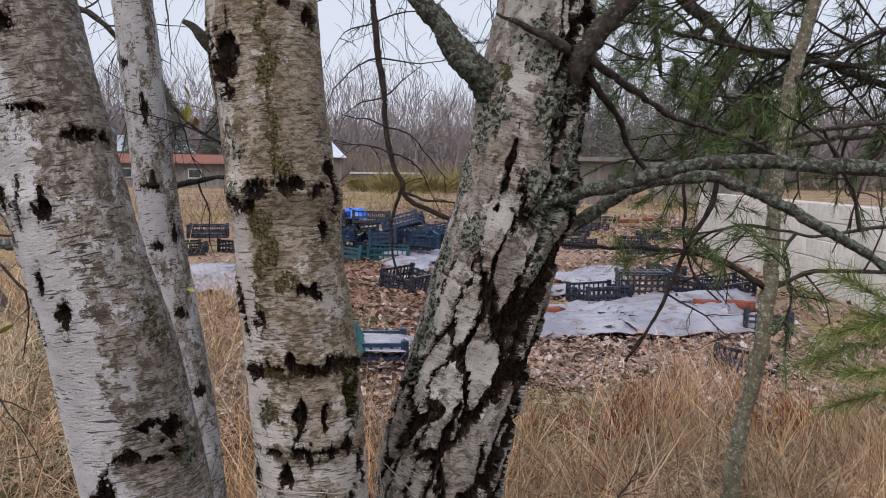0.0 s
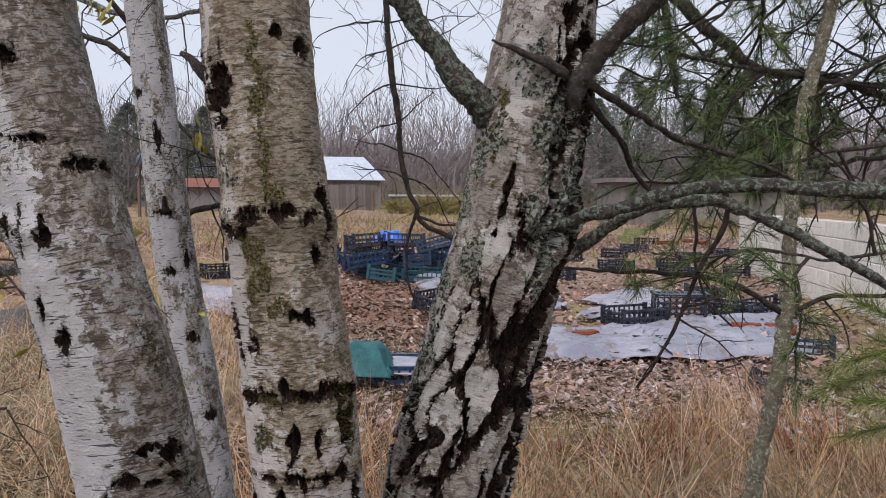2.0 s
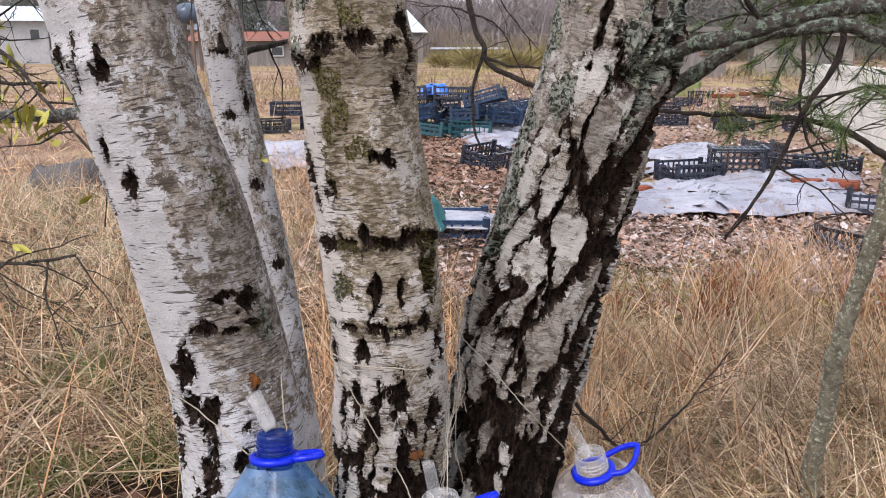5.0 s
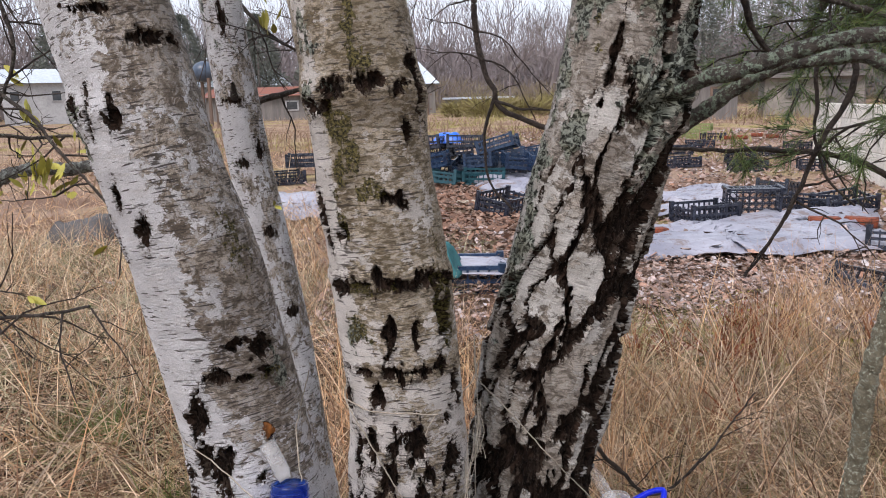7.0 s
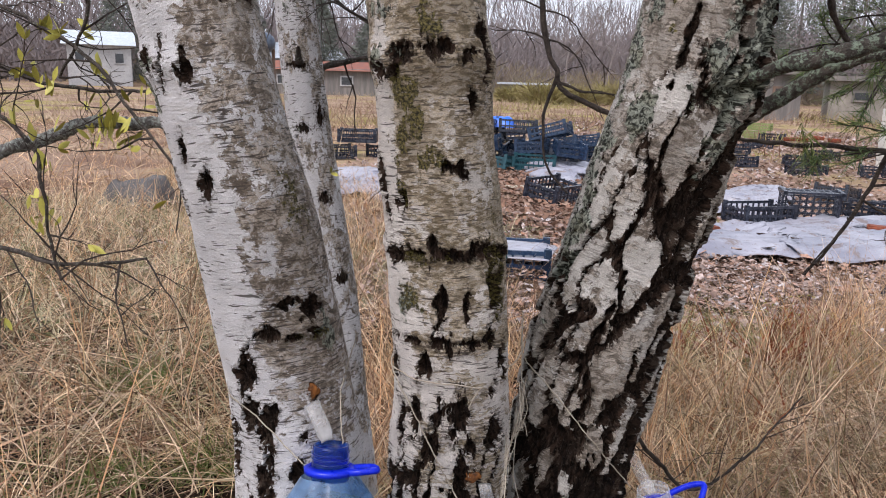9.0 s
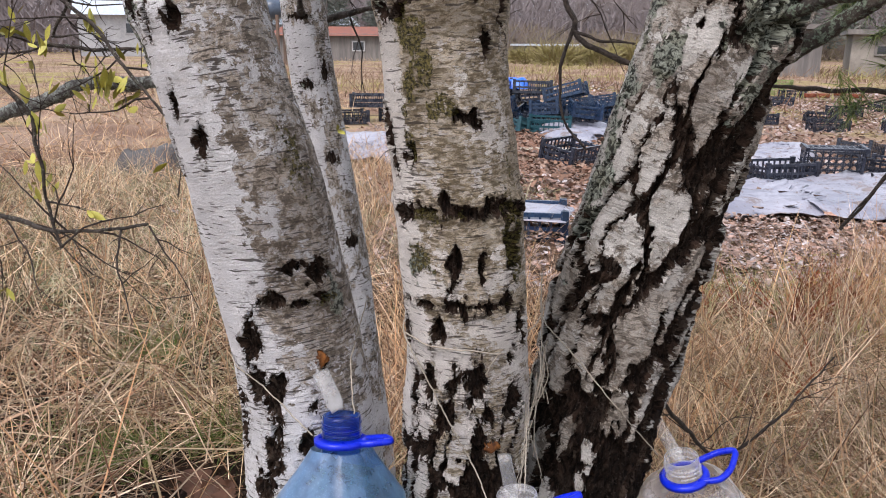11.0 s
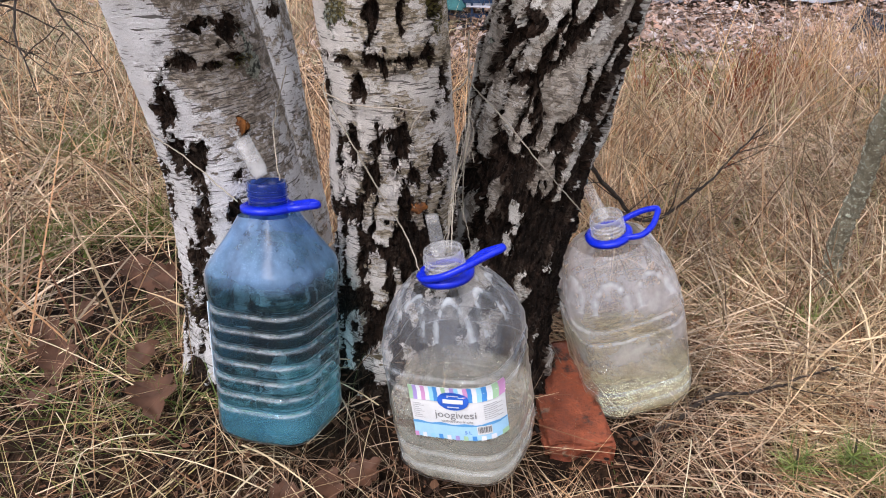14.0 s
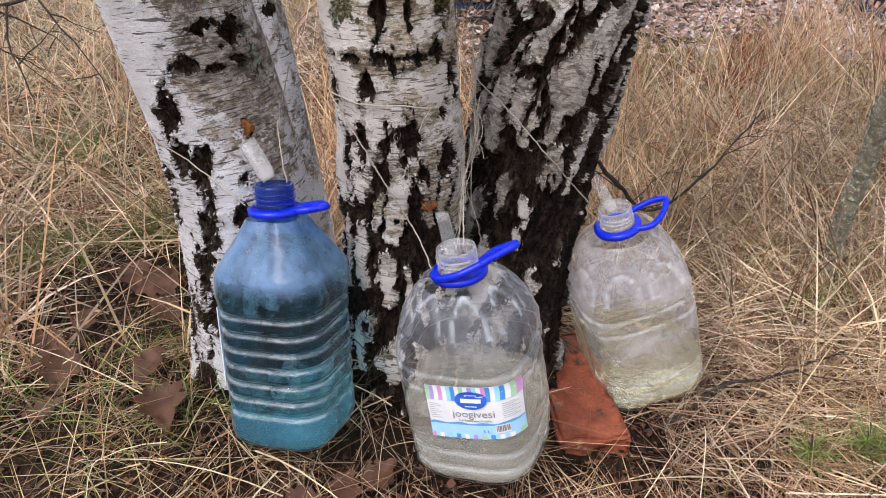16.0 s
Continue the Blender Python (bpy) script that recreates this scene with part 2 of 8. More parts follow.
def ground_material():
    n = Nodes("damp_soil_and_thatch")
    p = n.place()
    big = n.ramp(n.noise(p, 0.7, 5), 0.38, 0.62)
    mid = n.ramp(n.noise(p, 6.0, 5), 0.36, 0.64)
    fine = n.noise(p, 60.0, 4, 0.7)
    straw = n.noise(n.scaled(p, (90, 25, 40)), 1.0, 4, 0.7, 1.5)
    # near soil and thatch go almost black: shade between the blades, put into the colour
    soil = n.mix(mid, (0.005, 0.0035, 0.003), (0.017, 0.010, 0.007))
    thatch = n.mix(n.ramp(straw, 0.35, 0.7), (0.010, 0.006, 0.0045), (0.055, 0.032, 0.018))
    field = n.mix(big, (0.20, 0.125, 0.090), (0.38, 0.275, 0.205))
    field = n.mix(n.ramp(n.noise(p, 0.35, 5), 0.50, 0.62), field, (0.30, 0.25, 0.10))
    field = n.mix(n.ramp(n.noise(p, 1.4, 6, 0.7), 0.56, 0.64), field, (0.10, 0.065, 0.045))
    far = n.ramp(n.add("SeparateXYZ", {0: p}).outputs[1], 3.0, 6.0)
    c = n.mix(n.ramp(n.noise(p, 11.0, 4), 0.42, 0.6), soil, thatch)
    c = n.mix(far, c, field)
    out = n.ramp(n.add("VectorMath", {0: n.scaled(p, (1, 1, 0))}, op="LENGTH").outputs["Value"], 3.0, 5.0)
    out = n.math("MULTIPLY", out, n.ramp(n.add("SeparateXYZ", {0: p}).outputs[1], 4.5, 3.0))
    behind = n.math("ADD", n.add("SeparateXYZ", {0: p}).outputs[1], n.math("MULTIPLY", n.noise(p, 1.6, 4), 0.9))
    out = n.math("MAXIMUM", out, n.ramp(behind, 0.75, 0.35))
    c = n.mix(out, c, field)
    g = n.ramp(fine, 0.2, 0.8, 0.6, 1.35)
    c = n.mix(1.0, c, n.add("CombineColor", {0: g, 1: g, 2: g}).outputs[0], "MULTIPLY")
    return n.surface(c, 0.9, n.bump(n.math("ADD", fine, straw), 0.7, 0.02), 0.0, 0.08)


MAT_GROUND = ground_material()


def make_ground():
    xs = np.concatenate([-np.geomspace(500, 3, 36)[:-1], np.linspace(-3, 3, 161), np.geomspace(3, 500, 36)[1:]])
    ys = np.concatenate([[-400, -150, -60, -25, -12, -6, -3, -1.5, -0.7], np.linspace(-0.3, 4, 150), np.geomspace(4, 900, 90)[1:]])
    X, Y = np.meshgrid(xs, ys)
    Z = ground_z(X, Y)
    k = np.arange(X.size).reshape(X.shape)
    faces = np.stack([k[:-1, :-1].ravel(), k[:-1, 1:].ravel(), k[1:, 1:].ravel(), k[1:, :-1].ravel()], 1)
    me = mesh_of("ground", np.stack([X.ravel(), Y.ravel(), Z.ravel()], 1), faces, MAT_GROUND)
    tagged(new("ground", me), "uneven damp ground with shade painted in under dry brown grass", "ground", kind="structure")


make_ground()


# ---- birch bark ----
def birch_material(name, white_a, white_b, tan_a, tan_b, dash=1.0, cut=0.66, ink=(0.10, 0.085, 0.075), lay=0.5, flat=1.3):
    """Peeling bark in layers: pale skin with thin slits, a weathered tan layer, rough open bark; the fields crack, tan, lichen and moss say where they lie."""
    n = Nodes(name)
    uv = n.attribute("bark_uv", "Vector")
    crack, tan, lichen, moss = (n.attribute(k) for k in ("crack", "tan", "lichen", "moss"))
    centred = lambda f: n.math("SUBTRACT", f, 0.5)
    tex = lambda sx, sy, detail, rough, dist=0.0: n.noise(n.scaled(uv, (sx, sy, 10)), 1.0, detail, rough, dist)
    total = lambda *fs: functools.reduce(lambda p, q: n.math("ADD", p, q), fs)
    times = lambda f, k: n.math("MULTIPLY", f, k)
    grain = tex(700, 820, 3, 0.6)
    speck = tex(230, 300, 5, 0.72)
    edge = tex(62, 92, 9, 0.74, 0.5)
    strip = tex(26, 150, 7, 0.70, 0.6)
    fleck = tex(70, 330, 4, 0.6, 0.4)
    cloud = tex(17, 26, 5, 0.6)
    # the pale skin
    white = n.mix(n.ramp(cloud, 0.36, 0.64), white_a, white_b)
    white = n.mix(n.ramp(strip, 0.56, 0.62, 0, 0.18), white, tan_b)
    white = n.mix(n.ramp(speck, 0.60, 0.64, 0, 0.45), white, tan_a)
    # the weathered layer, in two tones, with a painted shadow line where the skin ends
    tan_at = total(n.math("SUBTRACT", tan, 0.5), times(centred(edge), 1.7), times(centred(tex(30, 36, 8, 0.66, 0.4)), 1.9), times(centred(strip), lay))
    is_tan = n.ramp(tan_at, 0.0, 0.02)
    is_tan2 = n.ramp(n.math("ADD", tan_at, times(centred(speck), 0.8)), 0.30, 0.34)
    brown = n.mix(n.ramp(n.math("ADD", cloud, times(centred(fleck), 0.5)), 0.40, 0.60), tan_b, tan_a)
    flake = tex(62, 62 * flat, 7, 0.76, 0.7)
    brown = n.mix(n.ramp(flake, 0.535, 0.555, 0, 0.68), brown, tuple(0.40 * k for k in tan_a))
    brown = n.mix(n.ramp(flake, 0.485, 0.465, 0, 0.85), brown, n.mix(0.6, tan_b, white_a))
    brown = n.mix(n.ramp(fleck, 0.575, 0.605, 0, 0.70), brown, tuple(0.34 * k for k in tan_a))
    brown = n.mix(times(is_tan2, 0.42), brown, tuple(0.52 * k for k in tan_a))
    c = n.mix(is_tan, white, brown)
    rim = n.math("MULTIPLY", n.ramp(tan_at, -0.045, -0.004), n.ramp(tan_at, 0.050, 0.016))
    c = n.mix(times(rim, 0.55), c, tuple(0.40 * k for k in tan_a))
    # thin slits, gathered in places
    slit = tex(36, 360, 1.5, 0.5, 0.5)
    bold = tex(24, 200, 2.5, 0.5, 0.4)
    here = tex(14, 20, 2, 0.5)
    slit_at = n.math("ADD", slit, times(centred(here), 0.32))
    bold_at = n.math("ADD", bold, times(centred(here), 0.16))
    is_slit = times(n.math("MAXIMUM", n.ramp(slit_at, cut, cut + 0.015), n.ramp(bold_at, cut + 0.040, cut + 0.053)), dash)
    c = n.mix(is_slit, c, ink)
    # rough open bark: brown at its crumbling edge, darker where it is deep
    shred = tex(150, 62, 8, 0.72, 0.6)
    furrow = tex(95, 24, 6, 0.70, 1.0)
    open_at = total(crack, times(centred(tex(105, 46, 8, 0.70, 0.4)), 1.45), times(centred(shred), 0.55), times(centred(speck), 0.35))
    is_open = n.ramp(open_at, -0.012, 0.016)
    crumb = n.math("MULTIPLY", n.ramp(open_at, -0.42, -0.06), n.ramp(n.math("ADD", speck, times(centred(fleck), 0.8)), 0.50, 0.55))
    c = n.mix(times(crumb, 0.80), c, n.mix(n.ramp(shred, 0.42, 0.58), (0.050, 0.038, 0.030), (0.17, 0.135, 0.108)))
    deep = n.mix(n.ramp(shred, 0.44, 0.60), (0.013, 0.0085, 0.0066), (0.076, 0.047, 0.034))
    deep = n.mix(n.ramp(n.math("ADD", furrow, times(centred(speck), 0.5)), 0.55, 0.59, 0, 0.70), deep, (0.125, 0.092, 0.072))
    deep = n.mix(n.ramp(open_at, 0.30, 1.0, 0, 0.65), deep, (0.010, 0.0075, 0.0065))
    deep = n.mix(n.ramp(speck, 0.61, 0.64, 0, 0.5), deep, (0.20, 0.165, 0.14))
    c = n.mix(is_open, c, deep)
    # lichen crusts and moss
    crust = tex(44, 46, 9, 0.80, 0.3)
    lich_at = n.math("ADD", n.math("SUBTRACT", lichen, 0.5), times(centred(crust), 2.7))
    is_lich = n.ramp(lich_at, 0.0, 0.05)
    scale = tex(135, 135, 5, 0.70, 0.8)
    lich = n.mix(n.ramp(scale, 0.46, 0.54), (0.030, 0.033, 0.026), (0.43, 0.46, 0.39))
    lich = n.mix(n.ramp(cloud, 0.45, 0.6, 0, 0.5), lich, n.mix(n.ramp(scale, 0.43, 0.57), (0.05, 0.046, 0.026), (0.42, 0.41, 0.29)))
    c = n.mix(is_lich, c, lich)
    moss_at = n.math("ADD", n.math("SUBTRACT", moss, 0.5), times(centred(tex(120, 190, 7, 0.78)), 2.8))
    is_moss = n.ramp(moss_at, 0.0, 0.10)
    c = n.mix(is_moss, c, n.mix(n.ramp(speck, 0.44, 0.56), (0.020, 0.017, 0.006), (0.21, 0.175, 0.060)))
    g = n.ramp(grain, 0.28, 0.72, 0.64, 1.30)
    c = n.mix(1.0, c, n.add("CombineColor", {0: g, 1: g, 2: g}).outputs[0], "MULTIPLY")
    h = total(times(is_open, -1.1), times(grain, 0.25), times(is_tan, -0.45), times(is_tan2, -0.35), times(fleck, 0.35), times(is_slit, -0.35),
              times(n.math("MULTIPLY", furrow, is_open), 3.0), times(n.math("MULTIPLY", shred, is_open), 3.4), times(n.math("MULTIPLY", is_lich, n.math("ADD", 0.2, scale)), 2.6), times(is_moss, 0.6), times(edge, 0.5), times(speck, 0.8))
    return n.surface(c, n.ramp(is_open, 0, 1, 0.62, 0.85), n.bump(h, 1.0, 0.0075), 0.0, n.ramp(is_open, 0, 1, 0.26, 0.08))


BARK_WHITE = birch_material("white_birch_bark", (0.66, 0.645, 0.655), (0.84, 0.825, 0.84), (0.245, 0.195, 0.150), (0.56, 0.480, 0.400), 0.90, 0.636, (0.075, 0.062, 0.054), 0.3, 1.15)
BARK_TAN = birch_material("weathered_birch_bark", (0.63, 0.585, 0.545), (0.84, 0.79, 0.75), (0.29, 0.225, 0.140), (0.66, 0.555, 0.42), 0.80, 0.640, (0.060, 0.046, 0.036), 1.4, 2.6)
BARK_OLD = birch_material("old_birch_bark", (0.48, 0.455, 0.42), (0.72, 0.69, 0.655), (0.25, 0.205, 0.165), (0.56, 0.495, 0.43), 0.35, 0.650, (0.10, 0.085, 0.075), 0.1, 1.0)


def spots(th, z, r, rows, warp):
    """The strongest of some oval marks: each row is angle, height, half width, half height (m), slant."""
    best = np.full(len(th), -9.0)
    for a, h, w, k, slant in rows:
        du = (np.radians(th - a)) * r
        dv = z - h
        du, dv = du - slant * dv, dv + slant * 0.3 * du
        d = 1.0 - (np.abs(du / w) ** 1.5 + np.abs(dv / k) ** 1.3) ** 0.7 + warp
        best = np.maximum(best, d)
    return best


def birch(name, axis, fields, mat, nu, nv, z0, z1, parent, seed, lumps=0.003):
    """A trunk round a leaning line of (x, y, z, radius), finest on the side that is seen."""
    a = np.array(sorted(axis, key=lambda q: q[2]))
    zs = np.linspace(z0, z1, nv)
    dense = np.linspace(z0 - 0.1, z1 + 0.1, 800)
    line = []
    for k in (0, 1, 3):
        f = np.interp(dense, a[:, 2], a[:, k])
        f = np.convolve(np.pad(f, 40, mode="edge"), np.hanning(81) / np.hanning(81).sum(), mode="valid")
        line.append(np.interp(zs, dense, f))
    s = np.linspace(0, 1, nu, endpoint=False)
    ang = math.pi * (2 * s - 1) + 0.55 * np.sin(2 * math.pi * s)
    TH, Z = np.meshgrid(ang, zs)
    R = np.repeat(line[2][:, None], nu, 1)
    th, z, r = np.degrees(TH.ravel()), Z.ravel(), R.ravel()
    u = TH.ravel() * 0.085
    p3 = np.stack([np.sin(TH).ravel() * r, -np.cos(TH).ravel() * r, z], 1)
    crack, tan, lichen, moss, push = fields(th, z, r, u, p3)
    rr = r + push + (fbm(p3 * (9, 9, 5), seed, 3) - 0.5) * lumps * 5 + (fbm(p3 * 60, seed + 4, 3) - 0.5) * lumps
    rr = rr + smooth(-0.1, 0.15, crack) * (fbm(p3 * (190, 190, 95), seed + 9, 3, 0.6) - 0.5) * 0.016
    cx, cy = np.repeat(line[0], nu), np.repeat(line[1], nu)
    v = np.stack([cx + np.sin(TH).ravel() * rr, cy - np.cos(TH).ravel() * rr, z], 1)
    k = np.arange(nu * nv).reshape(nv, nu)
    k2 = np.roll(k, -1, 1)
    faces = np.stack([k[:-1].ravel(), k2[:-1].ravel(), k2[1:].ravel(), k[1:].ravel()], 1)
    me = mesh_of(name, v, faces, mat)
    # rings of bark lie square to the leaning stem
    lean = np.repeat(np.gradient(line[0], zs), nu)
    attr(me, "bark_uv", np.stack([u, z + lean * np.sin(TH).ravel() * r, np.full(len(u), seed * 3.7)], 1))
    for key, f in (("crack", crack), ("tan", tan), ("lichen", lichen), ("moss", moss)):
        attr(me, key, f)
    ob = new(name, me)
    ob.parent = parent
    return ob


def warped(u, z, seed, amp=0.25):
    p = np.stack([u * 70, z * 55, 0 * u + seed], 1)
    return (fbm(p, seed, 5, 0.7) - 0.5) * 7 * amp


AXIS_A = [(-0.56, 1.05, 1.9, 0.068), (-0.499, 1.055, 1.22, 0.0735), (-0.448, 1.057, 1.035, 0.0745), (-0.421, 1.07, 0.90, 0.0765), (-0.404, 1.10, 0.79, 0.081),
          (-0.398, 1.14, 0.66, 0.087), (-0.388, 1.165, 0.55, 0.089), (-0.377, 1.172, 0.46, 0.090), (-0.37, 1.18, 0.3, 0.098), (-0.365, 1.19, 0.17, 0.125), (-0.36, 1.2, 0.0, 0.17)]
AXIS_B = [(-0.22, 1.07, 1.9, 0.060), (-0.189, 1.073, 1.22, 0.067), (-0.18, 1.072, 1.12, 0.0665), (-0.165, 1.077, 1.0, 0.067), (-0.16, 1.094, 0.9, 0.068), (-0.151, 1.113, 0.79, 0.0735),
          (-0.145, 1.123, 0.69, 0.0755), (-0.143, 1.14, 0.6, 0.0765), (-0.144, 1.16, 0.5, 0.081), (-0.15, 1.19, 0.4, 0.086), (-0.155, 1.205, 0.27, 0.09), (-0.157, 1.21, 0.14, 0.105), (-0.16, 1.22, -0.02, 0.15)]
AXIS_C = [(0.22, 1.25, 1.9, 0.055), (0.177, 1.282, 1.27, 0.068), (0.165, 1.30, 1.19, 0.083), (0.155, 1.305, 1.1, 0.0885), (0.141, 1.30, 1.02, 0.087), (0.125, 1.292, 0.95, 0.0865), (0.104, 1.294, 0.875, 0.089),
          (0.084, 1.30, 0.79, 0.094), (0.062, 1.303, 0.70, 0.0955), (0.040, 1.31, 0.61, 0.1), (0.022, 1.312, 0.51, 0.1), (0.010, 1.305, 0.43, 0.098), (-0.002, 1.30, 0.34, 0.095),
          (-0.017, 1.29, 0.24, 0.097), (-0.03, 1.285, 0.12, 0.115), (-0.04, 1.28, -0.02, 0.16)]
AXIS_T = [(-0.60, 1.49, 1.9, 0.03), (-0.548, 1.497, 1.316, 0.035), (-0.528, 1.497, 1.13, 0.036), (-0.516, 1.51, 0.96, 0.039), (-0.510, 1.525, 0.86, 0.04), (-0.463, 1.53, 0.54, 0.044), (-0.452, 1.53, 0.42, 0.046), (-0.43, 1.55, 0.0, 0.06)]

# open dark marks: angle, height, half width, half height, slant
MARKS_A = [(-34, 0.976, 0.012, 0.014, 0.2), (-14, 0.968, 0.007, 0.022, 0.2), (8, 0.968, 0.010, 0.018, 0.2), (-19, 0.879, 0.006, 0.018, 0.3), (-3, 0.834, 0.009, 0.021, 0.25), (58, 1.055, 0.022, 0.010, -0.5),
           (82, 1.052, 0.016, 0.010, 0.6), (62, 0.669, 0.015, 0.020, 0.2), (40, 0.680, 0.018, 0.008, 0.0), (20, 0.638, 0.010, 0.009, 0.1), (40, 0.632, 0.012, 0.006, 0.0), (60, 0.636, 0.010, 0.010, 0.0), (-9, 0.575, 0.013, 0.045, 0.3), (-10, 0.530, 0.012, 0.025, 0.2),
           (5, 0.512, 0.011, 0.034, 0.35), (-6, 0.414, 0.014, 0.060, 0.3), (24, 0.430, 0.012, 0.05, 0.2), (-45, 0.815, 0.012, 0.020, 0.0), (-56, 0.930, 0.010, 0.030, 0.0), (-2, 1.188, 0.032, 0.013, 0.2)]
MARKS_A2 = [(48, 0.548, 0.007, 0.010, 0.0), (18, 1.178, 0.012, 0.018, 0.2), (-40, 0.46, 0.016, 0.05, 0.1), (-20, 0.36, 0.015, 0.06, 0.1), (12, 0.33, 0.016, 0.07, 0.2), (40, 0.34, 0.013, 0.06, 0.1), (-5, 0.27, 0.02, 0.06, 0.0), (24, 1.085, 0.026, 0.007, 0.0)]
MARKS_B = [(-32, 0.977, 0.018, 0.012, 0.3), (-10, 0.990, 0.022, 0.010, 0.2), (12, 0.998, 0.024, 0.010, 0.0), (34, 1.000, 0.024, 0.010, 0.0), (56, 0.996, 0.020, 0.011, -0.2), (76, 0.990, 0.014, 0.036, 0.0), (32, 0.868, 0.014, 0.008, 0.0), (-27, 0.830, 0.012, 0.012, 0.0),
           (-52, 0.84, 0.010, 0.035, -0.3), (2, 0.770, 0.008, 0.017, 0.1), (21, 0.766, 0.010, 0.008, 0.0), (40, 0.771, 0.009, 0.014, 0.1), (57, 0.768, 0.009, 0.009, 0.0), (74, 0.767, 0.018, 0.010, 0.0), (8, 0.706, 0.007, 0.022, 0.2), (33, 0.708, 0.005, 0.018, 0.1), (64, 0.712, 0.014, 0.028, 0.1),
           (-40, 0.760, 0.012, 0.010, 0.0), (-10, 0.622, 0.008, 0.020, 0.1), (-55, 0.610, 0.013, 0.030, 0.0), (14, 0.652, 0.005, 0.014, 0.1), (36, 0.655, 0.005, 0.010, 0.0), (54, 0.660, 0.010, 0.018, 0.1), (72, 0.625, 0.014, 0.045, 0.1)]
MARKS_B2 = [(20, 0.548, 0.011, 0.040, 0.15), (-22, 0.560, 0.012, 0.035, 0.15), (-44, 0.52, 0.010, 0.05, 0.1), (-8, 0.500, 0.012, 0.050, 0.2), (26, 0.470, 0.012, 0.045, 0.2), (58, 0.52, 0.014, 0.05, 0.0), (-44, 1.130, 0.022, 0.030, -0.2),
            (70, 1.198, 0.012, 0.010, 0.0), (-60, 1.17, 0.015, 0.020, 0.0), (-28, 1.105, 0.010, 0.010, 0.0), (55, 0.945, 0.006, 0.012, 0.0), (-26, 1.155, 0.020, 0.026, 0.1), (40, 1.21, 0.010, 0.008, 0.0)]


def base_cracks(u, z, r, seed, lo, hi):
    """Long upright cracks that take over towards the foot of a trunk."""
    wu = (fbm(np.stack([u * 22, z * 14, 0 * u + seed], 1), seed, 5, 0.65) - 0.5) * 3.0
    _, gap, _ = cells(u / 0.036 + wu * 0.8, z / 0.140 + wu * 0.30, seed)
    wide = 0.14 + 0.23 * (1 - smooth(lo, hi, z)) + 0.25 * (fbm(np.stack([u * 12, z * 8, 0 * u + seed], 1), seed + 3, 3) - 0.5)
    return (wide - gap) * 2.3 - 2.3 * smooth(lo, hi, z)


def fields_a(th, z, r, u, p3):
    w = warped(u, z, 11, 0.46)
    crack = np.maximum(spots(th, z, r, MARKS_A, w), spots(th, z, r, MARKS_A2, w)) * 0.62
    crack = np.maximum(crack, base_cracks(u, z, r, 4, 0.22, 0.54) - 0.12 * smooth(0.30, 0.42, z))
    patch = fbm(np.stack([u * 22, z * 13, 0 * u], 1), 21, 4, 0.6)
    tan = -0.06 + 0.76 * smooth(-8, 26, th) * smooth(0.42, 0.62, z) + 0.30 * smooth(-50, -80, th) + 0.15 * smooth(0.93, 1.06, z) + (patch - 0.5) * 0.9
    tan = tan + 0.45 * smooth(5, 50, th) * smooth(0.62, 0.45, z)
    tan = tan + smooth(0, 20, th) * 0.6 * np.exp(-((z - 0.634 - 0.03 * (patch - 0.5)) / 0.014) ** 2)
    lichen = 0.05 + 0.9 * np.clip(spots(th, z, r, [(-48, 0.93, 0.02, 0.06, 0), (-45, 0.82, 0.012, 0.03, 0), (75, 0.62, 0.02, 0.04, 0), (-30, 0.975, 0.015, 0.012, 0)], w), -1, 0.8)
    moss = 0.2 * smooth(40, 70, th) + 0.9 * np.clip(spots(th, z, r, [(70, 0.80, 0.03, 0.05, 0), (55, 0.63, 0.03, 0.01, 0), (-40, 0.25, 0.05, 0.08, 0)], w), -1, 0.5)
    push = -0.007 * smooth(-0.05, 0.25, crack) + 0.002 * np.exp(-((crack + 0.08) / 0.08) ** 2)
    push = push + 0.006 * np.exp(-((z - 0.97) / 0.02) ** 2) * smooth(40, -10, th) + 0.012 * np.sin(np.radians(3 * th)) * smooth(0.35, 0.05, z)
    return crack, tan, lichen, moss, push


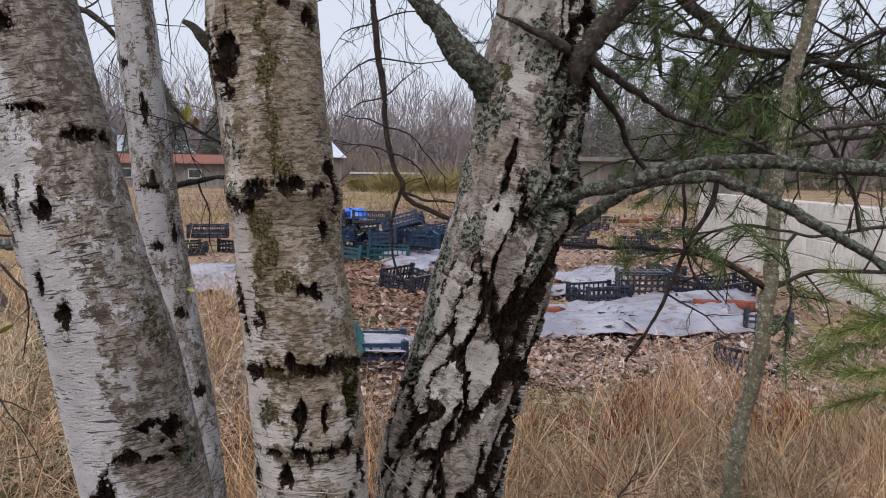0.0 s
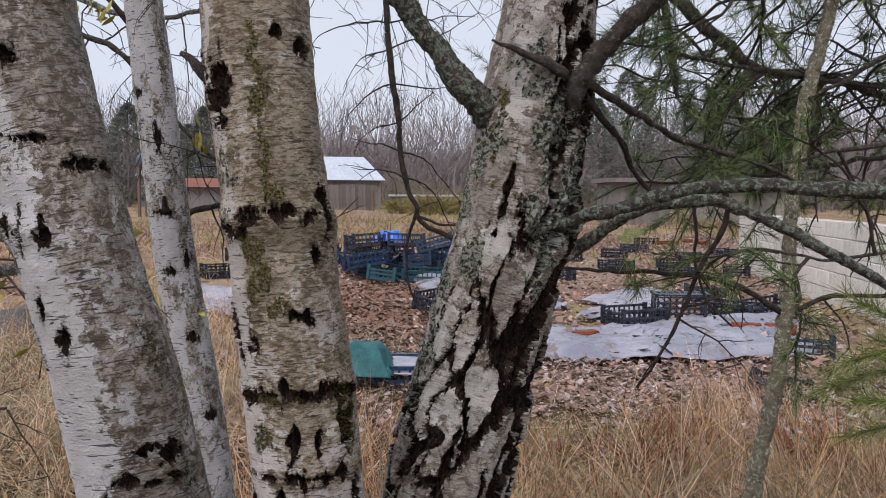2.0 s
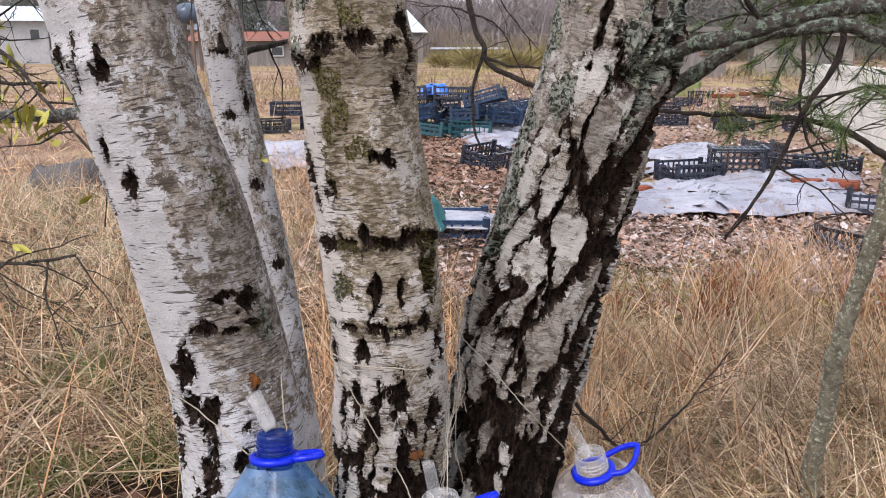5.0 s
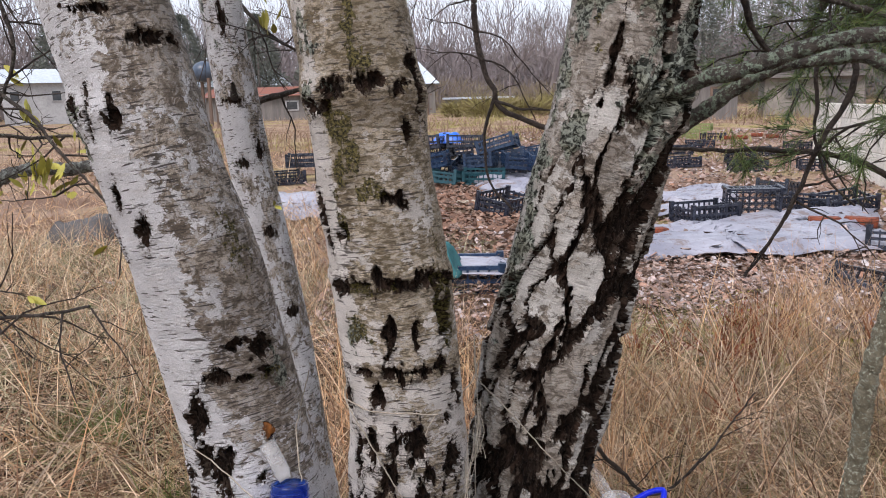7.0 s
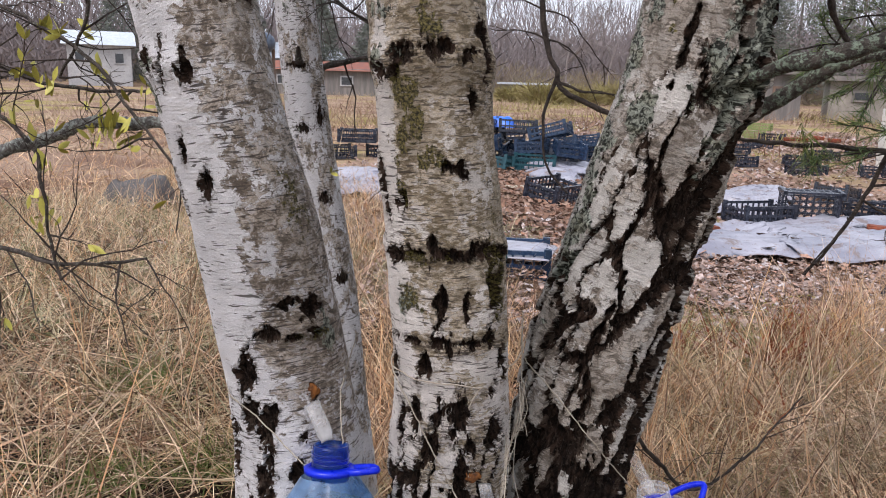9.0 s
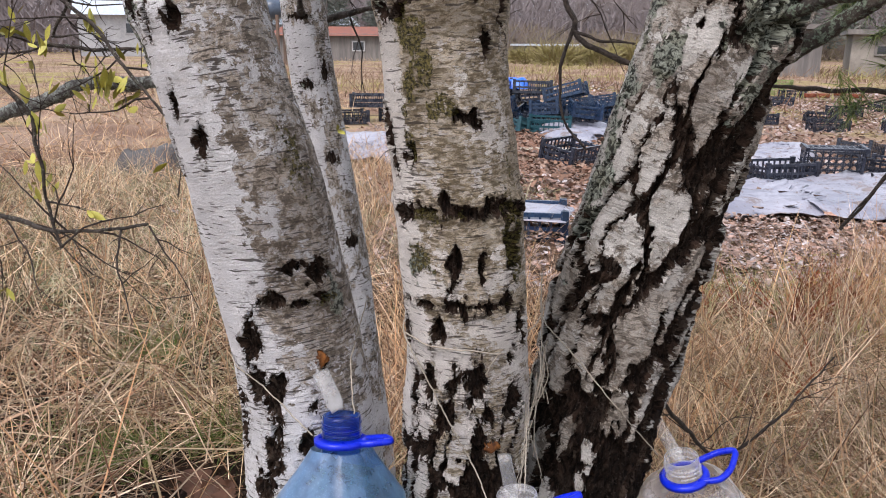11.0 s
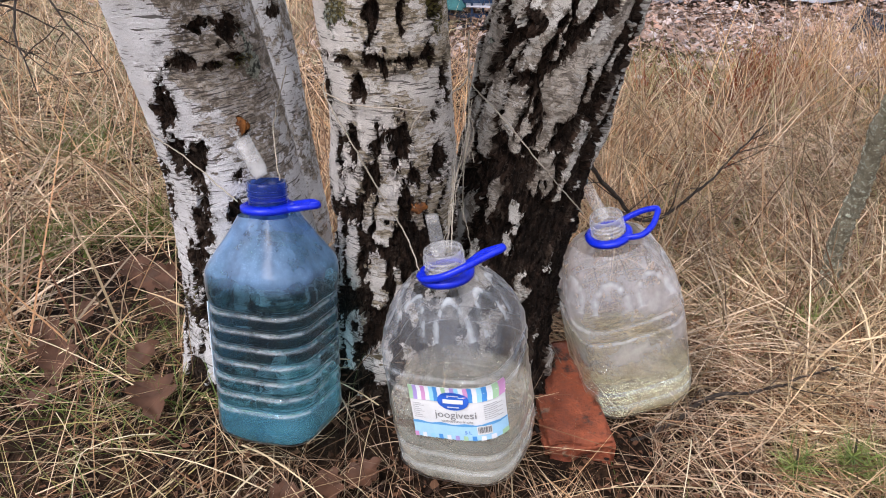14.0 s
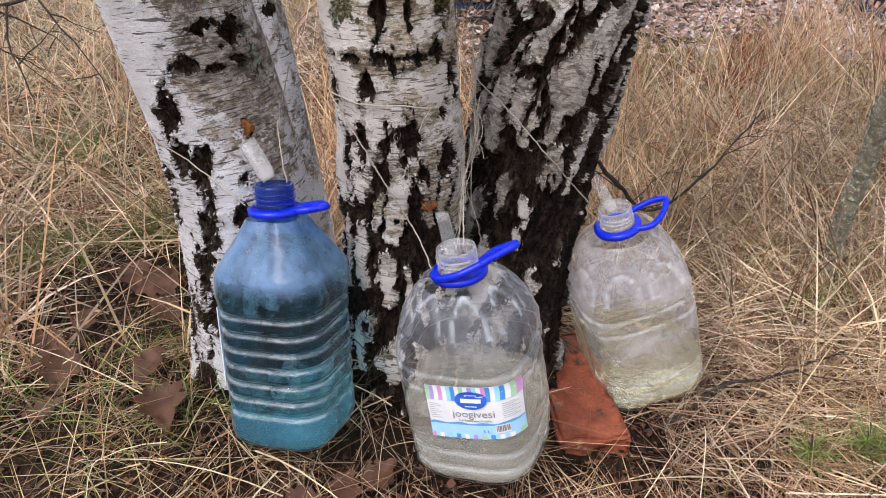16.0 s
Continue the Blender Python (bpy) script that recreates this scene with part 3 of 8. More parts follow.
def fields_b(th, z, r, u, p3):
    w = warped(u, z, 31, 0.50)
    crack = np.maximum(spots(th, z, r, MARKS_B, w), spots(th, z, r, MARKS_B2, w)) * 0.62
    crack = np.maximum(crack, 0.26 * spots(th, z, r, [(24, 0.768, 0.060, 0.007, 0), (20, 0.655, 0.050, 0.006, 0)], w * 1.3))
    crack = np.maximum(crack, base_cracks(u, z, r, 8, 0.34, 0.80) + 0.09 * smooth(20, 60, th) * smooth(0.75, 0.6, z))
    patch = fbm(np.stack([u * 20, z * 14, 0 * u + 3], 1), 41, 4, 0.6)
    tan = 0.84 + (patch - 0.5) * 1.5 - 0.95 * smooth(-16, -40, th) * smooth(0.99, 0.92, z) - 0.42 * smooth(0.78, 0.60, z) + 0.12 * smooth(0.9, 1.0, z)
    tan = tan - 0.8 * np.exp(-((th + 38) / 16) ** 2) * smooth(0.93, 1.0, z) * (patch > 0.45)
    tan = tan + smooth(-35, -5, th) * (0.75 * np.exp(-((z - 0.768 - 0.03 * (patch - 0.5)) / 0.013) ** 2) + 0.65 * np.exp(-((z - 0.655 - 0.03 * (patch - 0.5)) / 0.012) ** 2) + 0.6 * np.exp(-((z - 0.985) / 0.018) ** 2))
    lichen = 0.04 + 0.95 * np.clip(spots(th, z, r, [(-39, 1.055, 0.022, 0.035, 0), (-35, 0.99, 0.03, 0.02, 0), (-55, 1.1, 0.012, 0.05, 0), (-30, 0.7, 0.02, 0.02, 0)], w), -1, 0.8) + 0.25 * smooth(0.3, 0.15, z)
    moss = 0.06 + 0.12 * smooth(0.72, 0.9, z) + 0.95 * np.clip(spots(th, z, r, [(13, 1.12, 0.014, 0.10, 0), (20, 1.03, 0.012, 0.03, 0), (-20, 0.90, 0.016, 0.03, 0.2), (6, 0.876, 0.020, 0.016, 0), (-27, 0.838, 0.016, 0.022, 0), (-12, 0.95, 0.02, 0.035, 0), (-5, 0.92, 0.02, 0.03, 0), (-25, 0.705, 0.02, 0.02, 0), (70, 0.72, 0.02, 0.1, 0), (-6, 0.76, 0.03, 0.015, 0)], w), -1, 0.6) + 0.10 * smooth(0.9, 1.1, z)
    push = -0.007 * smooth(-0.05, 0.25, crack) + 0.0022 * np.exp(-((crack + 0.08) / 0.08) ** 2)
    push = push + 0.007 * np.exp(-((z - 0.985) / 0.022) ** 2) + 0.003 * np.exp(-((z - 0.768) / 0.012) ** 2) + 0.010 * np.sin(np.radians(3 * th + 60)) * smooth(0.3, 0.05, z)
    return crack, tan, lichen, moss, push


def fields_c(th, z, r, u, p3):
    w = warped(u, z, 51, 0.3)
    slant = u - 0.03 * (z - 0.6)
    wu = (fbm(np.stack([slant * 26, z * 17, 0 * u], 1), 61, 6, 0.66) - 0.5) * 1.8
    _, gap, cid = cells(slant / 0.035 + wu, z / 0.145 + wu * 0.30 + 0.35 * np.sin(u * 40), 7)
    wide = 0.35 - 0.05 * smooth(0.6, 0.75, z) + 0.5 * (fbm(np.stack([u * 12, z * 9, 0 * u + 1], 1), 66, 3) - 0.5) + 0.10 * smooth(10, 60, th) + 0.13 * smooth(0.62, 0.36, z) - 0.26 * smooth(0.86, 1.0, z) * smooth(30, 0, th) - 0.20 * smooth(5, -35, th)
    crack = (wide - gap) * (1.45 + 0.95 * smooth(0.86, 0.62, z)) + 0.12 * (fbm(np.stack([u * 60, z * 60, 0 * u], 1), 64, 3) - 0.5)
    plain_top = smooth(0.98, 1.06, z) * smooth(35, 5, th)
    crack = crack - 0.5 * plain_top
    more = spots(th, z, r, [(-11, 1.02, 0.006, 0.05, 0.05), (60, 1.02, 0.012, 0.05, 0.1), (76, 0.955, 0.022, 0.03, 0), (80, 1.1, 0.03, 0.12, 0), (50, 0.40, 0.03, 0.1, 0.1), (-4, 0.62, 0.008, 0.08, 0.15), (30, 1.19, 0.012, 0.05, 0.3)], w)
    crack = np.maximum(crack, more * 0.7)
    crack = crack - 0.9 * np.clip(spots(th, z, r, [(16, 0.565, 0.020, 0.040, 0.1), (4, 0.425, 0.018, 0.040, 0.3), (26, 0.64, 0.012, 0.05, 0.1), (12, 0.53, 0.015, 0.03, 0.2)], w) + 0.3, 0, 1)
    patch = fbm(np.stack([u * 24, z * 20, 0 * u + 9], 1), 71, 4, 0.6)
    tan = 0.54 + (cid - 0.5) * 0.6 + (patch - 0.5) * 1.5 + 0.12 * smooth(0.9, 1.05, z)
    crusts = [(28, 1.115, 0.050, 0.050, 0.1), (-46, 1.10, 0.026, 0.055, 0.1), (44, 0.975, 0.045, 0.050, 0), (18, 1.00, 0.025, 0.022, 0), (48, 0.90, 0.030, 0.045, 0), (-62, 0.99, 0.022, 0.07, 0), (-62, 0.88, 0.024, 0.08, 0),
              (-58, 0.77, 0.028, 0.08, 0), (-14, 1.215, 0.030, 0.028, 0), (60, 1.06, 0.028, 0.06, 0), (-30, 0.93, 0.016, 0.03, 0), (8, 1.165, 0.03, 0.02, 0)]
    lichen = -0.05 + 0.78 * smooth(-0.50, 0.35, spots(th, z, r, crusts, w * 1.6)) + (fbm(np.stack([u * 40, z * 34, 0 * u + 2], 1), 81, 3) - 0.5) * 0.9 - 0.2 * smooth(0.72, 0.5, z)
    moss = 0.05 + 0.95 * np.clip(spots(th, z, r, [(-24, 1.035, 0.013, 0.013, 0), (-33, 1.160, 0.015, 0.035, 0.1), (-38, 1.12, 0.012, 0.015, 0), (-30, 1.07, 0.006, 0.01, 0)], w), -1, 0.7) + 0.22 * smooth(-30, -55, th) * smooth(0.95, 0.75, z) * smooth(0.55, 0.65, z)
    push = -0.011 * smooth(-0.05, 0.25, crack) + 0.002 * np.exp(-((crack + 0.1) / 0.09) ** 2)
    push = push + 0.007 * smooth(0.3, 0.6, lichen) * (fbm(np.stack([u * 170, z * 170, 0 * u], 1), 83, 3) - 0.35)
    push = push + 0.018 * np.exp(-((th - 74) / 22) ** 2 - ((z - 0.955) / 0.05) ** 2) + 0.012 * np.sin(np.radians(3 * th)) * smooth(0.3, 0.05, z)
    knot = np.hypot(np.radians(th + 23) * r, (z - 0.668) * 1.25)
    crack = np.where(knot < 0.024, 0.10 + 0.5 * (fbm(np.stack([u * 90, z * 90, 0 * u], 1), 65, 3) - 0.5), crack)
    lichen = lichen - 1.0 * (knot < 0.028)
    push = push + 0.008 * np.exp(-(knot / 0.026) ** 2) * (1 + 0.30 * np.sin(knot * 900)) - 0.012 * np.exp(-(knot / 0.007) ** 2)
    return crack, tan, lichen, moss, push


def fields_t(th, z, r, u, p3):
    w = warped(u, z, 91, 0.3)
    crack = spots(th, z, r, [(10, 0.985, 0.018, 0.006, 0), (10, 0.875, 0.016, 0.008, 0), (20, 1.12, 0.010, 0.025, 0), (40, 0.75, 0.012, 0.012, 0), (50, 0.6, 0.012, 0.012, 0), (60, 0.9, 0.01, 0.02, 0), (-30, 1.2, 0.01, 0.01, 0)], w) * 0.5
    patch = fbm(np.stack([u * 22, z * 18, 0 * u + 5], 1), 95, 4, 0.6)
    tan = 0.26 + (patch - 0.5) * 1.7 + 0.20 * smooth(0, 50, th)
    lichen = 0.02 + (fbm(np.stack([u * 18, z * 14, 0 * u + 7], 1), 97, 3) - 0.5) * 1.0 + 0.25 * smooth(1.0, 1.1, z) * smooth(1.3, 1.2, z)
    return crack, tan, lichen, 0 * u + 0.02, -0.002 * smooth(-0.05, 0.2, crack)


birch_tree = thing("birch_tree", "old three-stemmed white birch with cracked, lichen-grown bark", "tree")
birch("trunk", AXIS_A, fields_a, BARK_WHITE, 300, 560, -0.03, 1.62, birch_tree, 1)
birch("trunk", AXIS_B, fields_b, BARK_TAN, 300, 560, -0.05, 1.62, birch_tree, 2)
birch("trunk", AXIS_C, fields_c, BARK_OLD, 340, 580, -0.05, 1.55, birch_tree, 3, 0.004)
thin_birch = thing("birch_tree", "slender white birch behind a thicker stem", "tree")
birch("trunk", AXIS_T, fields_t, BARK_WHITE, 120, 420, -0.05, 1.7, thin_birch, 5, 0.002)


def fields_top(th, z, r, u, p3):
    patch = fbm(np.stack([u * 20, z * 12, 0 * u + 2], 1), 99, 3)
    return 0.5 * patch - 0.75, 0.3 + (patch - 0.5) * 1.5, 0 * u + 0.05, 0 * u + 0.02, 0 * u


# the stems go on above, up to the bare crown
TOPS = [([(-0.515, 1.053, 1.55, 0.0695), (-0.56, 1.05, 1.9, 0.066), (-0.72, 1.0, 2.8, 0.050), (-0.95, 0.95, 4.0, 0.026), (-1.05, 0.9, 4.6, 0.010)], BARK_WHITE, birch_tree),
        ([(-0.205, 1.072, 1.55, 0.0625), (-0.22, 1.07, 1.9, 0.060), (-0.28, 1.08, 2.8, 0.046), (-0.30, 1.12, 4.0, 0.025), (-0.32, 1.15, 4.7, 0.010)], BARK_TAN, birch_tree),
        ([(0.198, 1.266, 1.50, 0.0600), (0.22, 1.25, 1.9, 0.055), (0.42, 1.28, 2.8, 0.042), (0.62, 1.35, 3.8, 0.022), (0.70, 1.4, 4.4, 0.010)], BARK_WHITE, birch_tree),
        ([(-0.578, 1.492, 1.65, 0.0310), (-0.60, 1.49, 1.9, 0.030), (-0.70, 1.50, 2.8, 0.020), (-0.78, 1.55, 3.6, 0.008)], BARK_WHITE, thin_birch)]
for k, (axis, mat, owner) in enumerate(TOPS):
    birch("upper_trunk", axis, fields_top, mat, 40, 160, axis[0][2], axis[-1][2], owner, 11 + k, 0.002)


# ---- bottles of sap hung on the birch ----
def pet_material(name, tint, fog_color, fog, cloudy, uneven=(0.5, 1.5), drops=0.10):
    """Thin clear plastic: see-through, glossy, misted inside above the sap, with highlights painted pale along its
    ribs.
    """
    n = Nodes(name)
    p = n.place()
    beads = n.add("TexVoronoi", {"Vector": p, "Scale": 430.0}).outputs["Distance"]
    runs = n.noise(n.scaled(p, (90, 90, 14)), 1.0, 3, 0.6)
    cloud = n.noise(p, 15.0, 4, 0.6)
    high = n.ramp(n.add("SeparateXYZ", {0: p}).outputs[2], cloudy[0], cloudy[1])
    mist = n.math("MULTIPLY", n.ramp(cloud, 0.38, 0.66, *uneven), n.math("MULTIPLY", high, fog))
    mist = n.math("MULTIPLY", mist, n.ramp(runs, 0.40, 0.60, 1.06, 0.90))
    mist = n.math("ADD", mist, n.math("MULTIPLY", n.math("MULTIPLY", n.ramp(beads, 0.34, 0.24), n.ramp(n.noise(p, 30.0, 3), 0.45, 0.65)), n.math("MULTIPLY", high, drops)))
    rib = n.math("MULTIPLY", n.attribute("rib"), n.ramp(n.noise(p, 60.0, 3), 0.35, 0.65, 0.25, 0.75))
    mist = n.math("MINIMUM", n.math("ADD", mist, 0.012), 0.95)
    clear = n.add("BsdfTransparent", {"Color": (*tint, 1)})
    foggy = n.add("MixShader", {0: 0.35, 1: n.add("BsdfDiffuse", {"Color": (*fog_color, 1)}).outputs[0], 2: n.add("BsdfTranslucent", {"Color": (*fog_color, 1)}).outputs[0]})
    body = n.add("MixShader", {0: mist, 1: clear.outputs[0], 2: foggy.outputs[0]})
    rib_glint = n.add("MixShader", {0: 0.3, 1: n.add("BsdfDiffuse", {"Color": (0.74, 0.80, 0.86, 1)}).outputs[0], 2: n.add("BsdfTranslucent", {"Color": (0.74, 0.80, 0.86, 1)}).outputs[0]})
    body = n.add("MixShader", {0: rib, 1: body.outputs[0], 2: rib_glint.outputs[0]})
    nrm = n.bump(n.noise(p, 26.0, 2), 0.22, 0.012)
    gloss = n.add("BsdfGlossy", {"Color": (1, 1, 1, 1), "Roughness": 0.34, "Normal": nrm})
    facing = n.add("LayerWeight", {"Blend": 0.5, "Normal": nrm}).outputs["Facing"]
    fr = n.math("ADD", n.math("MULTIPLY", n.math("POWER", facing, 4.0), 0.75), 0.018)
    m = n.add("MixShader", {0: fr, 1: body.outputs[0], 2: gloss.outputs[0]})
    n.tree.links.new(m.outputs[0], n.out.inputs[0])
    return n.owner


def water_material(name, tint, milk, milk_color, foot_light=1.0):
    n = Nodes(name)
    p = n.place()
    g = n.add("BsdfPrincipled", {"Base Color": (*tint, 1), "Roughness": 0.03, "IOR": 1.33, "Transmission Weight": 1.0, "Normal": n.bump(n.noise(p, 40, 2), 0.06, 0.01)})
    d = n.add("MixShader", {0: 0.15, 1: n.add("BsdfDiffuse", {"Color": (*milk_color, 1)}).outputs[0], 2: n.add("BsdfTranslucent", {"Color": (*milk_color, 1)}).outputs[0]})
    low = n.ramp(n.noise(p, 9, 3), 0.3, 0.7, milk * 0.7, milk * 1.3)
    # extra milk at the foot imitates light focused through the bottle's bottom
    low = n.math("MULTIPLY", low, n.ramp(n.add("SeparateXYZ", {0: p}).outputs[2], 0.058, 0.046, 1.0, foot_light))
    g = n.add("MixShader", {0: 0.50, 1: g.outputs[0], 2: n.add("BsdfTransparent", {"Color": (*tint, 1)}).outputs[0]})
    m = n.add("MixShader", {0: low, 1: g.outputs[0], 2: d.outputs[0]})
    n.tree.links.new(m.outputs[0], n.out.inputs[0])
    return n.owner


MAT_PET_BLUE = pet_material("blue_clear_plastic", (0.46, 0.66, 0.84), (0.34, 0.56, 0.95), 0.33, (0.205, 0.225), (0.4, 1.4), 0.16)
MAT_PET_CLEAR = pet_material("clear_plastic", (0.965, 0.965, 0.97), (0.58, 0.60, 0.66), 0.12, (0.12, 0.20), (0.3, 1.8), 0.08)
MAT_PET_CLEAR_B = pet_material("misted_clear_plastic", (0.985, 0.985, 0.98), (0.76, 0.75, 0.79), 0.25, (0.06, 0.14), (0.25, 1.75), 0.05)
MAT_SAP_BLUE = water_material("blue_lit_sap", (0.80, 0.92, 0.80), 0.008, (0.46, 0.88, 0.84), 20.0)
MAT_SAP = water_material("cloudy_sap", (0.965, 0.955, 0.90), 0.095, (0.95, 0.94, 0.84), 1.7)
MAT_SAP_YELLOW = water_material("pale_yellow_sap", (0.98, 0.96, 0.79), 0.055, (1.0, 0.97, 0.78), 1.6)
MAT_HANDLE = plain("blue_handle_plastic", (0.003, 0.014, 0.46), (0.004, 0.022, 0.54), 30, 0.34, 0.05, 0, 0.3)
MAT_NECK_CLEAR = pet_material("clear_neck_plastic", (0.99, 0.99, 0.99), (0.97, 0.97, 0.98), 0.12, (-1.0, -0.9), (0.8, 1.2))
MAT_NECK_BLUE = pet_material("blue_neck_plastic", (0.22, 0.42, 0.85), (0.03, 0.12, 0.52), 0.12, (0.0, 0.01))


def side(t, n):
    """A rounded square of half width 1, as directions."""
    c, s = np.cos(t), np.sin(t)
    k = (np.abs(c) ** n + np.abs(s) ** n) ** (-1.0 / n)
    # the squarest rings have cut corners
    f = (np.abs(c) ** 16 + np.abs(s) ** 16 + ((np.abs(c) + np.abs(s)) / 1.64) ** 16) ** (-1.0 / 16)
    k = k + (f - k) * smooth(3.7, 4.6, n)
    return c * k, s * k


def smooth_line(a, k):
    w = np.hanning(2 * k + 3)
    return np.convolve(np.pad(a, k + 1, mode="edge"), w / w.sum(), mode="valid")


def bottle_rings(kind, grow=0.0, tall=1.0, wide=1.0):
    """Heights, half widths and squareness of one of the two bottle shapes."""
    hs = np.linspace(0, 1, 240)
    if kind == "square":
        L = 0.352
        key = [(0, 0.0655, 3.6), (0.006, 0.0705, 4.2), (0.018, 0.0735, 4.8), (0.20, 0.0735, 5.4), (0.215, 0.0755, 5.6), (0.240, 0.0750, 5.6), (0.247, 0.0730, 5.6), (0.282, 0.0510, 5.4), (0.316, 0.0300, 4.3), (0.324, 0.0255, 2.0), (L - 0.012, 0.0245, 2.0)]
    else:
        L = 0.338
        key = [(0, 0.0665, 3.3), (0.006, 0.0725, 3.5), (0.02, 0.0765, 3.7), (0.19, 0.0765, 3.6), (0.215, 0.0755, 3.2), (0.245, 0.070, 2.8), (0.270, 0.062, 2.5), (0.290, 0.051, 2.2), (0.303, 0.037, 2.0), (0.310, 0.0255, 2.0), (L - 0.012, 0.0245, 2.0)]
    key = np.array(key)
    low = key[:, 0] < 0.30
    key[:, 0] -= (1 - tall) * 0.30 * np.minimum(1, key[:, 0] / 0.30)
    key[low, 1] *= wide
    L = L - (1 - tall) * 0.30
    h = hs * (L - 0.040)
    a, e = np.interp(h, key[:, 0], key[:, 1]), np.interp(h, key[:, 0], key[:, 2])
    a = smooth_line(a, 2 if kind == "square" else 4)
    grooves = np.arange(0.052, 0.215, 0.0235) * tall if kind == "square" else np.array((0.034, 0.062, 0.170, 0.196)) * tall
    rib = 0 * h
    for c in grooves:
        a = a - (0.0042 if kind == "square" else 0.0034) * np.exp(-((h - c) / 0.0030) ** 2)
        rib = np.maximum(rib, np.exp(-((h - c + 0.0028) / 0.0017) ** 2))
    return L, h, a + grow, e, rib


def ring_mesh(h, a, e, n, bend=None, cap=True):
    t = np.linspace(0, 2 * math.pi, n, endpoint=False) + math.pi / n
    T, H = np.meshgrid(t, h)
    A, E = np.repeat(a[:, None], n, 1), np.repeat(e[:, None], n, 1)
    x, y = side(T, E)
    A = A if bend is None else A + bend(T, H)
    v = np.stack([(x * A).ravel(), (y * A).ravel(), H.ravel()], 1)
    k = np.arange(len(h) * n).reshape(len(h), n)
    k2 = np.roll(k, -1, 1)
    f = np.stack([k[:-1].ravel(), k2[:-1].ravel(), k2[1:].ravel(), k[1:].ravel()], 1)
    if cap:
        v = np.vstack([v, [[0, 0, h[0] + 0.008]]])
        j = np.arange(n)
        f = np.vstack([f, np.stack([(j + 1) % n, j, np.full(n, len(v) - 1), np.full(n, len(v) - 1)], 1)])
    return v, f


def quads_bm(v, f):
    bm = bmesh.new()
    vs = [bm.verts.new(p) for p in v]
    for q in f:
        q = list(dict.fromkeys(int(i) for i in q))
        try:
            bm.faces.new([vs[i] for i in q])
        except ValueError:
            pass
    bm.normal_update()
    return bm


def dents(kind, seed):
    """Pressed arches on the shoulder and soft dents in the wall."""
    def bend(T, H):
        d = (fbm(np.stack([np.cos(T).ravel() * 2.2, np.sin(T).ravel() * 2.2, H.ravel() * 14 + seed], 1), seed, 3).reshape(T.shape) - 0.5) * (0.007 if kind == "round" else 0.003)
        if kind == "round":
            w = (T / (math.pi / 4)) % 1.0 - 0.5
            arch = np.abs(np.hypot(w * 2.2, (H - 0.222) / 0.045) - 0.8)
            d = d - 0.0032 * np.exp(-(arch / 0.09) ** 2) * (H > 0.215) * (H < 0.285)
        q = fbm(np.stack([np.cos(T).ravel() * 5, np.sin(T).ravel() * 5, H.ravel() * 34 + seed], 1), seed + 6, 2).reshape(T.shape)
        front = smooth(1.15, 0.85, np.abs(np.mod(T, 2 * math.pi) - 1.5 * math.pi - 0.25)) * smooth(0.068, 0.078, H) * smooth(0.178, 0.168, H)
        d = d * (1 - 0.7 * front) + (0.0016 if kind == "round" else 0.0006) * (1 - np.abs(2 * q - 1)) ** 8 * (1 - front)
        return d * (H < 0.29)
    return bend


